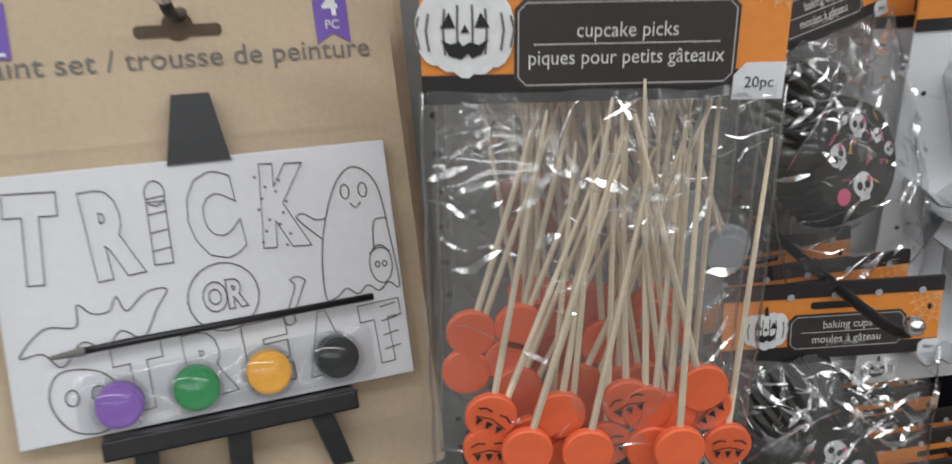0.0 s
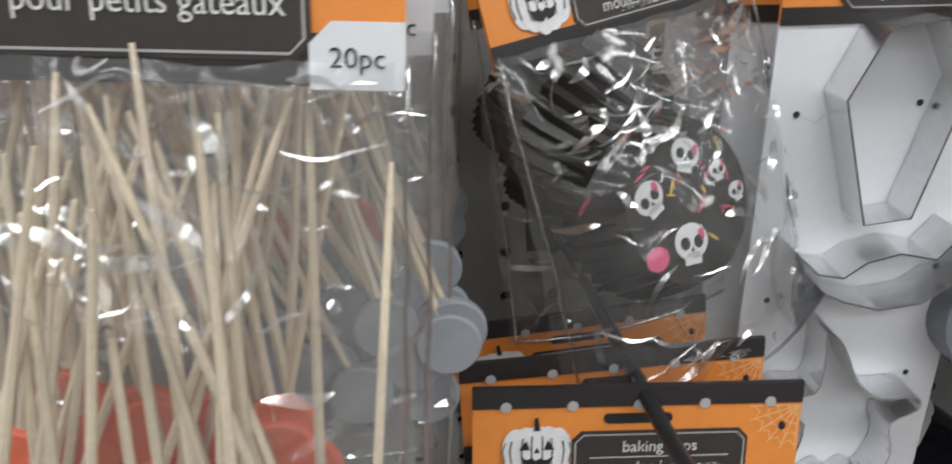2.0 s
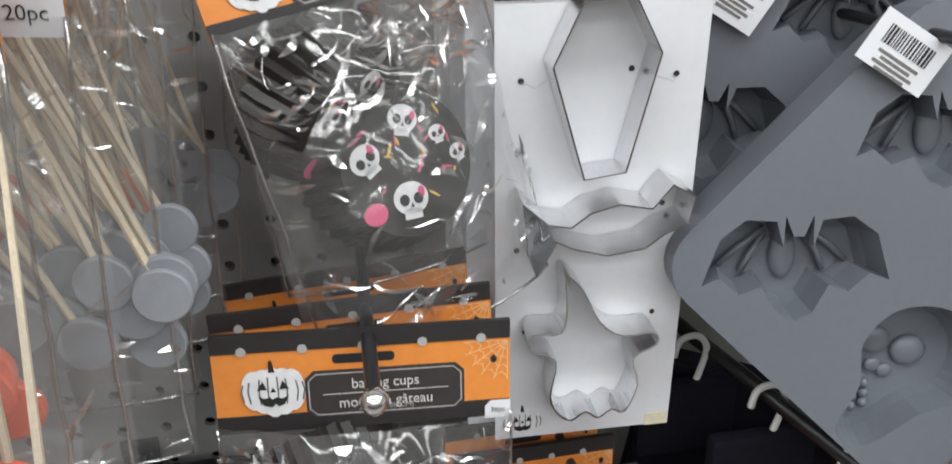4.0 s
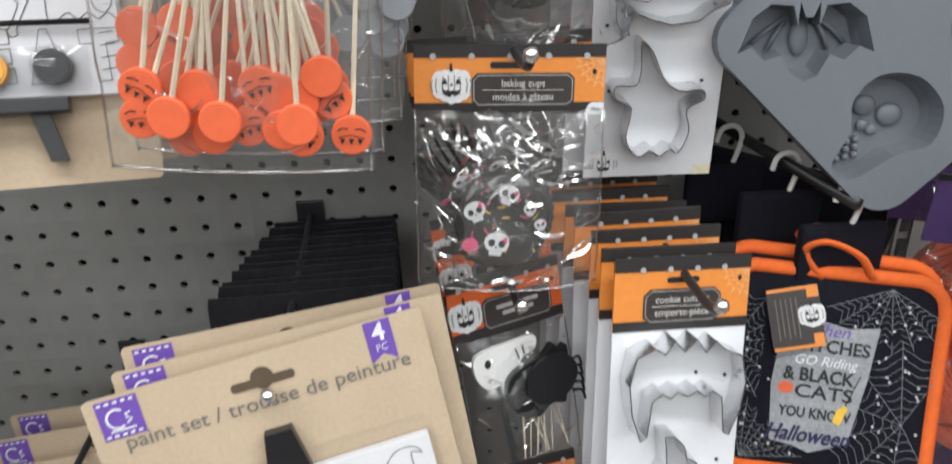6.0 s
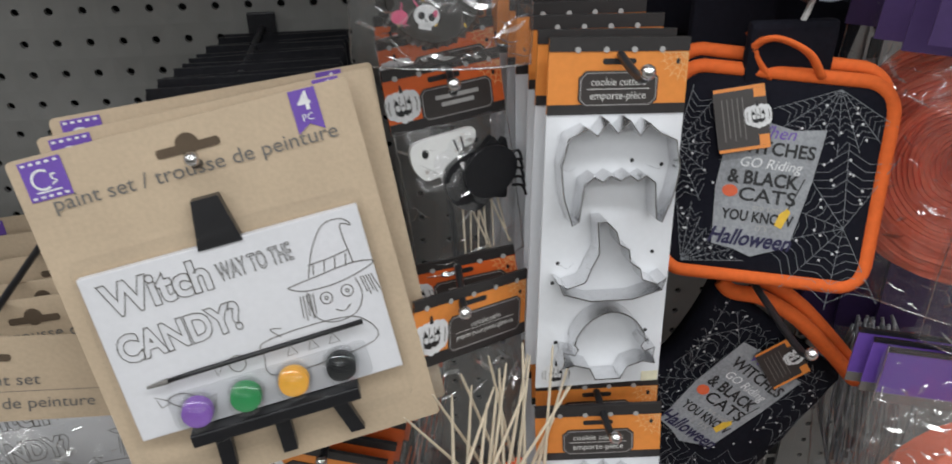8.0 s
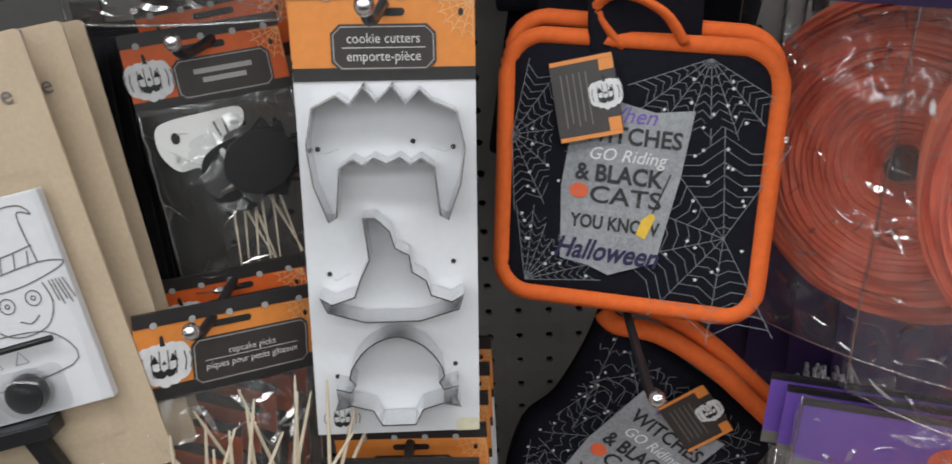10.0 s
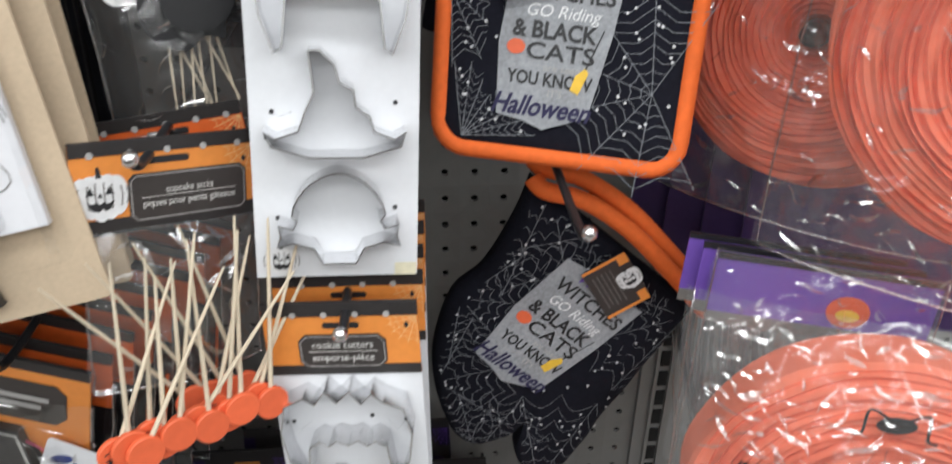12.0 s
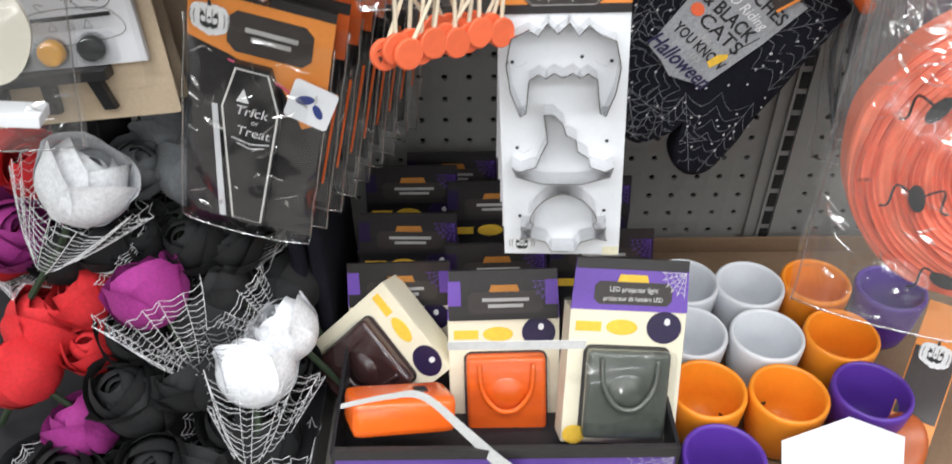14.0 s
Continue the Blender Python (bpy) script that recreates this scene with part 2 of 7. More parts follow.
def lettering(body, size, material, parent, x, z, y=-0.0006, turn=0.0, align="CENTER", outline=0.0, squeeze=1.0, shear=0.0, gap=1.0, puff=0.0, name="lettering", fit=0.0, bold=0.0):
    """Printed or drawn words in the built-in font, as a mesh on a card."""
    key = (body, size, align, outline, squeeze, shear, gap, puff, fit, bold, material.name)
    if key not in TEXTS:
        cu = bpy.data.curves.new("words", "FONT")
        cu.body, cu.size, cu.align_x, cu.align_y, cu.shear, cu.space_character = body, size, align, "CENTER", shear, gap
        cu.resolution_u, cu.offset = 3, puff + bold
        if outline:
            cu.fill_mode, cu.bevel_depth, cu.bevel_resolution = "NONE", outline, 0
        ob = bpy.data.objects.new("words", cu)
        scene.collection.objects.link(ob)
        me = bpy.data.meshes.new_from_object(ob.evaluated_get(bpy.context.evaluated_depsgraph_get()))
        bpy.data.objects.remove(ob)
        if fit:
            xs = [v.co.x for v in me.vertices]
            squeeze = fit / (max(xs) - min(xs))
        me.transform(Matrix.Diagonal((squeeze, 1, 1, 1)))
        me.transform(Matrix.Rotation(radians(90), 4, "X"))
        me.materials.clear()
        me.materials.append(material)
        TEXTS[key] = me
    return part(name, TEXTS[key], material, parent, m=pose(x, y, z, 0, -turn, 0))


def bars(parent, x, z, w, rows, size, material, y=-0.0006, turn=0.0):
    """Writing too small to read: bars of its size."""
    bm = bmesh.new()
    for i in range(rows):
        k = w * (1 - 0.25 * (i % 2))
        flat(rect(-k / 2, -i * size * 1.8 - size / 2, k / 2, -i * size * 1.8 + size / 2), 0, 0.0002, bm)
    return part("small_print", bm, material, parent, m=pose(x, y, z, 0, -turn, 0))


def pumpkin_print(parent, x, z, r, y=-0.0007):
    """A printed white carved pumpkin."""
    bm = bmesh.new()
    for k, (dx, rx) in enumerate(((-0.62, 0.42), (0.62, 0.42), (-0.32, 0.46), (0.32, 0.46), (0, 0.44))):
        flat(ellipse(x + dx * r, z - 0.02 * r * k, rx * r, (0.72 + 0.05 * k) * r, 18), y - 0.00006 * k, 0.0002, bm)
    p = part("pumpkin_print", bm, WHITE_INK, parent)
    for dx in (-0.36, 0.36):
        part("eye", flat([(x + dx * r - 0.16 * r, z + 0.05 * r), (x + dx * r + 0.16 * r, z + 0.05 * r), (x + dx * r * 0.9, z + 0.36 * r)], y - 0.0006, 0.0002), INK, p)
    part("nose", flat([(x - 0.09 * r, z - 0.05 * r), (x + 0.09 * r, z - 0.05 * r), (x, z + 0.12 * r)], y - 0.0006, 0.0002), INK, p)
    mouth = [(-0.5, -0.18), (-0.3, -0.28), (-0.12, -0.22), (-0.05, -0.32), (0.1, -0.24), (0.28, -0.3), (0.5, -0.18), (0.34, -0.5), (0.15, -0.58), (0.06, -0.48), (-0.08, -0.6), (-0.34, -0.52)]
    part("mouth", flat([(x + a * r, z + b * r) for a, b in mouth], y - 0.0006, 0.0002), INK, p)
    part("stem", flat([(x - 0.1 * r, z + 0.68 * r), (x + 0.1 * r, z + 0.68 * r), (x + 0.02 * r, z + 1.1 * r), (x - 0.08 * r, z + 1.08 * r)], y - 0.0006, 0.0002), INK, p)
    bm = bmesh.new()
    for dx in (-0.95, -0.75, -0.42, -0.15, 0.15, 0.42, 0.75, 0.95):
        line([(x + dx * r, z + 0.55 * r * (1 - abs(dx) * 0.5)), (x + dx * r * 1.08, z), (x + dx * r, z - 0.6 * r * (1 - abs(dx) * 0.4))], 0.05 * r, y - 0.0005, bm=bm)
    part("rib_shading", bm, GREY_INK, p)
    return p


def web_print(parent, x, z, r, a0, a1, material, y=-0.0006, rings=4, spokes=6, width=0.0004):
    bm = bmesh.new()
    for i in range(spokes):
        a = radians(a0 + (a1 - a0) * i / (spokes - 1))
        line([(x, z), (x + r * math.cos(a), z + r * math.sin(a))], width, y, bm=bm)
    for k in range(1, rings + 1):
        q = r * k / rings * 0.92
        pts = []
        for i in range(spokes):
            a = radians(a0 + (a1 - a0) * i / (spokes - 1))
            pts.append((x + q * math.cos(a), z + q * math.sin(a)))
            if i < spokes - 1:
                b = radians(a0 + (a1 - a0) * (i + 0.5) / (spokes - 1))
                pts.append((x + q * 0.86 * math.cos(b), z + q * 0.86 * math.sin(b)))
        line(pts, width, y, bm=bm)
    return part("web_print", bm, material, parent)


def header(parent, w, h, words, main=None, pumpkin=True, strip=0.006, tab="", plate_x=None, small=None, text_size=0.0058, zt=0.0):
    """A folded header card over a bag: dark top fold, orange field, dark band below, a label plate with its words."""
    main = main or ORANGE
    card = part("header_card", flat(rect(-w / 2, zt - h, w / 2, zt), 0, 0.0012), main, parent)
    part("top_fold", flat(rect(-w / 2, zt - strip, w / 2, zt + 0.001), -0.0005, 0.0022), DARK, parent)
    part("lower_band", flat(rect(-w / 2, zt - h - 0.0005, w / 2, zt - h + h * 0.17), -0.0004, 0.0006), DARK, parent)
    bm = bmesh.new()
    for i in range(5):
        flat(ellipse(-w * 0.4 + w * 0.2 * i, zt - strip * 0.9, 0.0018, 0.0018, 8), -0.0008, 0.0002, bm)
    part("skull_dots", bm, FINE_INK, parent)
    part("hang_slot", flat(rrect(-0.011, zt - strip - 0.006, 0.011, zt - strip - 0.0025, 0.0016), -0.0004, 0.0003), INK, parent)
    x0, x1 = plate_x or (-w * 0.18, w * 0.38)
    z0, z1 = zt - h + 0.004, zt - strip - h * 0.23
    part("label_plate", flat(octo(x0, z0, x1, z1, 0.003), -0.0006, 0.0004), PLATE, parent)
    part("label_line", line(octo(x0 + 0.0012, z0 + 0.0012, x1 - 0.0012, z1 - 0.0012, 0.0026), 0.0005, -0.0008, True), FINE_INK, parent)
    cx, cz = (x0 + x1) / 2, (z0 + z1) / 2
    if words:
        squeeze = 0.9
        lettering(words[0], text_size, PALE_INK, parent, cx, cz + text_size * 0.62, -0.0009, squeeze=squeeze)
        part("divider", line([(x0 + 0.006, cz), (x1 - 0.006, cz)], 0.0003, -0.0009), PALE_INK, parent)
        lettering(words[1], text_size, PALE_INK, parent, cx, cz - text_size * 0.66, -0.0009, squeeze=squeeze)
    else:
        bars(parent, cx, cz + 0.003, (x1 - x0) * 0.6, 2, 0.0026, FINE_INK, -0.0009)
    if small:
        lettering(small, text_size * 0.5, FINE_INK, parent, cx, z0 + 0.0032, -0.0009)
    if pumpkin:
        pumpkin_print(parent, x0 - h * 0.30, zt - h * 0.56, h * 0.29)
    web_print(parent, w / 2 - 0.001, zt - strip - 0.001, 0.016, 180, 270, mat("pale_orange_ink", (0.85, 0.50, 0.22), 0.5), -0.0004)
    part("spider_print", flat(ellipse(w / 2 - 0.006, zt - strip - 0.008, 0.0011, 0.0016, 10), -0.0007, 0.0002), INK, parent)
    if tab:
        small_tab = 0.55 if h < 0.04 else 1.0
        part("count_tab", flat([(w / 2 - 0.017 * small_tab, zt - h - 0.001), (w / 2, zt - h - 0.001), (w / 2, zt - h + 0.011 * small_tab), (w / 2 - 0.013 * small_tab, zt - h + 0.011 * small_tab), (w / 2 - 0.017 * small_tab, zt - h + 0.007 * small_tab)], -0.0008, 0.0003), WHITE_CARD, parent)
        lettering(tab, 0.0052 * small_tab, INK, parent, w / 2 - 0.0085 * small_tab, zt - h + 0.0045 * small_tab, -0.0011)
    return card


def bag_film(parent, w, h, depth, seed, material=None, top=0.0, cols=16, rows=22, crease=0.0035, folds=1.0):
    """A filled clear bag below a header: a creased front sheet that bellies out, welded at the sides and the foot."""
    rnd = random.Random(seed)
    off = Vector((rnd.random() * 9, rnd.random() * 9, rnd.random() * 9))
    bm = bmesh.new()
    grid = []
    for j in range(rows + 1):
        v = j / rows
        row = []
        for i in range(cols + 1):
            u = i / cols
            x, z = (u - 0.5) * w, top - v * h
            belly = (max(0.0, math.sin(math.pi * u)) ** 0.6) * (max(0.0, math.sin(math.pi * min(1.0, v * 0.8 + 0.08))) ** 0.7)
            n = noise.noise(Vector((x * 55, z * 40, 0)) + off) + 0.5 * noise.noise(Vector((x * 140, z * 120, 3)) + off)
            edge = 0.002 * noise.noise(Vector((z * 60, u * 3, 5)) + off)
            row.append(bm.verts.new((x + edge, -depth * belly + crease * n * (0.3 + belly), z + 0.0015 * noise.noise(Vector((x * 70, 1, v)) + off))))
        grid.append(row)
    for j in range(rows):
        for i in range(cols):
            bm.faces.new((grid[j][i], grid[j][i + 1], grid[j + 1][i + 1], grid[j + 1][i]))
    ob = part("clear_bag", bm, material or FILM, parent, "clear crinkled plastic film", smooth=True)
    # sharp folds standing out of the film, and the welded rim
    bm = bmesh.new()

    def on_film(u, v):
        belly = (max(0.0, math.sin(math.pi * u)) ** 0.6) * (max(0.0, math.sin(math.pi * min(1.0, v * 0.8 + 0.08))) ** 0.7)
        return Vector(((u - 0.5) * w, -depth * belly - 0.0012 - 0.3 * crease * belly, top - v * h))

    for k in range(int(folds * (12 + 2600 * w * h))):
        u, v = rnd.uniform(0.05, 0.95), rnd.choice((rnd.uniform(0.02, 0.3), rnd.uniform(0.05, 0.97)))
        a, run = rnd.choice((0, math.pi)) + rnd.gauss(0, 0.6), rnd.uniform(0.003, 0.020)
        pts = []
        for i in range(4):
            pts.append(on_film(min(0.985, max(0.015, u)), min(0.985, max(0.015, v))))
            a += rnd.uniform(-0.6, 0.6)
            u, v = u + run / 3 * math.cos(a) / w, v + run / 3 * math.sin(a) / h
        ridge = smooth_path(pts, n=3)
        if (ridge[-1] - ridge[0]).length < 0.002:
            continue
        tip, swing, turn_, wide = radians(rnd.uniform(28, 56)), rnd.uniform(-0.35, 0.35), rnd.uniform(-0.5, 0.5), rnd.choice((0.0006, 0.0010, 0.0016, 0.0026))
        low, high = [], []
        for i, p in enumerate(ridge):
            q = i / (len(ridge) - 1)
            e = tip + swing * (q - 0.5)
            N = Vector((math.sin(turn_) * math.cos(e), -math.cos(turn_) * math.cos(e), math.sin(e)))
            along = ridge[min(i + 1, len(ridge) - 1)] - ridge[max(i - 1, 0)]
            b = N.cross(along)
            if b.length < 1e-7:
                continue
            b = b.normalized() * (wide * (0.15 + math.sin(math.pi * q)))
            if b.z < 0:
                b = -b
            foot = p - Vector((0, 0.0006, 0)) - b * 0.6
            low.append(bm.verts.new(foot)), high.append(bm.verts.new(foot + b))
        for i in range(len(low) - 1):
            bm.faces.new((low[i], low[i + 1], high[i + 1], high[i]))
    for u in (0.012, 0.988):
        tube([on_film(u, i / 16) + Vector((0.0012 * noise.noise(Vector((i * 0.7, u * 9, 0)) + off), 0.0008 * noise.noise(Vector((i * 1.9, u * 5, 2)) + off), 0)) for i in range(17)], 0.0006, 5, bm)
    tube([on_film(0.012 + 0.976 * i / 12, 0.992) for i in range(13)], 0.0007, 5, bm)
    part("film_fold", bm, FILM_FOLD, parent, "bright folds and welded rim of the film", smooth=True)
    return ob


# ---- the structure ----


def pegboard(name, x0, x1, z0, z1, label):
    """A steel pegboard panel with a hole every inch, backed by an added sheet coloured as shade."""
    s, r, n = 0.0254, 0.0032, 16
    verts, faces, back = [], [], []
    c0, c1 = math.ceil((x0 + s / 2) / s), math.floor((x1 - s / 2) / s)
    r0, r1 = math.ceil((z0 - 1.40 + s / 2) / s), math.floor((z1 - 1.40 - s / 2) / s)

    def quad(a, b, c, d):
        k = len(verts)
        verts.extend((a, b, c, d))
        faces.append((k, k + 1, k + 2, k + 3))

    ring = [(math.cos(2 * math.pi * i / n), math.sin(2 * math.pi * i / n)) for i in range(n)]
    sq = [(max(-1, min(1, 1.5 * a)), max(-1, min(1, 1.5 * b))) for a, b in ring]
    for c in range(c0, c1 + 1):
        for q in range(r0, r1 + 1):
            cx, cz = c * s, 1.40 + q * s
            k = len(verts)
            for (a, b), (d, e) in zip(sq, ring):
                verts.extend(((cx + a * s / 2, 0, cz + b * s / 2), (cx + d * r, 0.0005, cz + e * r), (cx + d * r * 0.96, 0.004, cz + e * r * 0.96)))
            for i in range(n):
                j = (i + 1) % n
                faces.append((k + 3 * i, k + 3 * j, k + 3 * j + 1, k + 3 * i + 1))
                faces.append((k + 3 * i + 1, k + 3 * j + 1, k + 3 * j + 2, k + 3 * i + 2))
    xa, xb, za, zb = (c0 - 0.5) * s, (c1 + 0.5) * s, 1.40 + (r0 - 0.5) * s, 1.40 + (r1 + 0.5) * s
    for a, b, c, d in ((x0, z0, xa, z1), (xb, z0, x1, z1), (xa, z0, xb, za), (xa, zb, xb, z1)):
        if c - a > 1e-5 and d - b > 1e-5:
            quad((a, 0, b), (c, 0, b), (c, 0, d), (a, 0, d))
    me = bpy.data.meshes.new(name)
    me.from_pydata(verts, [], faces)
    me.materials.append(PEG)
    ob = new(name, me)
    tagged(ob, label, "wall", kind="structure")
    # added near-black sheet: the shade behind the holes as plain colour
    part("back_sheet", box(x0, 0.012, z0, x1, 0.016, z1), HOLE_SHADE, ob)
    return ob


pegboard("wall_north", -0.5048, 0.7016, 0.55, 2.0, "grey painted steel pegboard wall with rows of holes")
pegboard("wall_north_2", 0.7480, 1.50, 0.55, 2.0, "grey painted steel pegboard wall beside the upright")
bm = bmesh.new()
box(0.7018, -0.004, 0.55, 0.7478, 0.02, 2.0, bm, 0.001)
upright = solid("trim", bm, PEG, "grey steel upright with a row of slots between the panels", "upright", kind="structure")
# near-black boxes stand in for the shade inside the slots
bm = bmesh.new()
for k in range(46):
    box(0.7195, -0.0062, 0.60 + k * 0.0254, 0.7285, -0.0045, 0.618 + k * 0.0254, bm)
part("slot", bm, HOLE_SHADE, upright)
bm = bmesh.new()
for x in (0.7165, 0.7315):
    box(x - 0.0015, -0.007, 0.55, x + 0.0015, -0.0042, 2.0, bm)
part("slot_rib", bm, PEG, upright)

FLOOR = mat("vinyl_floor", (0.42, 0.40, 0.37), 0.35, vary=0.12, scale=8)
WALLP = mat("shop_wall_paint", (0.55, 0.54, 0.52), 0.7, vary=0.05, scale=6)
CEIL = mat("ceiling_tile", (0.75, 0.75, 0.74), 0.9, vary=0.05, scale=10, bump=0.2)
solid("floor", box(-4, -9, -0.05, 4.5, 0.2, 0), FLOOR, "pale vinyl shop floor", "floor", kind="structure")
solid("ceiling", box(-4, -9, 3.2, 4.5, 0.2, 3.25), CEIL, "white tiled shop ceiling", "ceiling", kind="structure")
solid("wall_south", box(-4, -9.05, 0, 4.5, -9, 3.2), WALLP, "plain pale shop wall across the aisle", "wall", kind="structure")
solid("wall_west", box(-4.05, -9, 0, -4, 0.2, 3.2), WALLP, "plain pale shop wall", "wall", kind="structure")
solid("wall_east", box(4.5, -9, 0, 4.55, 0.2, 3.2), WALLP, "plain pale shop wall", "wall", kind="structure")
solid("wall_north_upper", box(-4, 0.02, 2.0, 4.5, 0.07, 3.2), WALLP, "plain pale shop wall above the shelving", "wall", kind="structure")
solid("wall_north_left", box(-4, 0.0, 0, -0.505, 0.05, 2.0), WALLP, "plain pale gondola back", "wall", kind="structure")
solid("wall_north_right", box(1.501, 0.0, 0, 4.5, 0.05, 2.0), WALLP, "plain pale gondola back", "wall", kind="structure")
SHELF = mat("shelf_steel", (0.30, 0.28, 0.26), 0.5, vary=0.08)
shelf = solid("shelf", box(-0.5, -0.46, 0.735, 1.5, -0.002, 0.765, bevel=0.002), SHELF, "dark steel shelf below the pegboard", "shelf", kind="structure")
solid("shelf_base", box(-0.5, -0.44, 0.0, 1.5, -0.004, 0.70), SHELF, "dark steel plinth of the shelving", "shelf", kind="structure")

# the shelving across the aisle
gondola = thing("shelf_unit", "dark low shelving unit across the aisle", "shelf", pose(0.3, -2.35, 0), kind="structure")
part("back_panel", box(-3.6, -0.42, 0.0, 3.6, -0.36, 1.5), SHELF, gondola)
for k in range(4):
    part("shelf_board", box(-3.6, -0.36, 0.15 + 0.40 * k, 3.6, -0.02, 0.18 + 0.40 * k), SHELF, gondola)

# ---- hooks ----


def peg_hook(x, z, length, up=0.012, group="hooks in the pegboard"):
    m = pose(x, 0, z)
    ob = thing("peg_hook", "black steel display hook in the pegboard", "hook", m, group)
    pts = [(0, 0.001, 0), (0, -length * 0.5, 0.002), (0, -length * 0.92, 0.004), (0, -length, 0.004 + up * 0.8)]
    part("prong", tube(smooth_path(pts, n=4), 0.0026, 8), HOOK_STEEL, ob, smooth=True)
    part("back_plate", box(-0.011, -0.004, -0.02, 0.011, -0.0005, 0.012, bevel=0.001), HOOK_STEEL, ob)
    bm = bmesh.new()
    bmesh.ops.create_uvsphere(bm, u_segments=12, v_segments=8, radius=0.0042)
    part("ball_tip", bm, CHROME, ob, "bright rounded hook tip", True, pose(0, -length, 0.004 + up * 0.8))
    return ob


# ---- paint sets ----
POT_MATS = [mat("purple_paint", (0.26, 0.12, 0.48), 0.4), mat("green_paint", (0.03, 0.28, 0.09), 0.4),
            mat("amber_paint", (0.90, 0.45, 0.06), 0.4), mat("black_paint", (0.018, 0.02, 0.022), 0.3)]


def slot_hole(parent, z):
    bm = bmesh.new()
    flat(rrect(-0.017, z - 0.0025, 0.017, z + 0.0025, 0.002), -0.0006, 0.0004, bm)
    flat(ellipse(0, z + 0.002, 0.0062, 0.0062, 16), -0.00062, 0.0004, bm)
    part("hang_slot", bm, mat("slot_shadow", (0.10, 0.07, 0.045), 0.9), parent)


def brand_square(parent, x, z, s):
    part("logo_square", flat(rect(x, z - s, x + s, z), -0.0006, 0.0004), PURPLE_PRINT, parent)
    bm = bmesh.new()
    q = s * 0.5
    for i in range(5):
        for zz in (z - s * 0.08, z - s * 0.92):
            flat(rect(x + s * (0.06 + 0.19 * i), zz - s * 0.03, x + s * (0.16 + 0.19 * i), zz + s * 0.03), -0.0009, 0.0002, bm)
    arc = [(x + q * 0.85 + s * 0.24 * math.cos(radians(a)), z - q + s * 0.24 * math.sin(radians(a))) for a in range(50, 320, 18)]
    line(arc, s * 0.06, -0.0009, bm=bm)
    line([(x + s * 0.76, z - s * 0.40), (x + s * 0.64, z - s * 0.42), (x + s * 0.66, z - s * 0.52), (x + s * 0.76, z - s * 0.58), (x + s * 0.62, z - s * 0.66)], s * 0.05, -0.0009, bm=bm)
    flat(rect(x + s * 0.2, z - s * 0.82, x + s * 0.8, z - s * 0.78), -0.0009, 0.0002, bm)
    part("logo_shape", bm, WHITE_INK, parent)


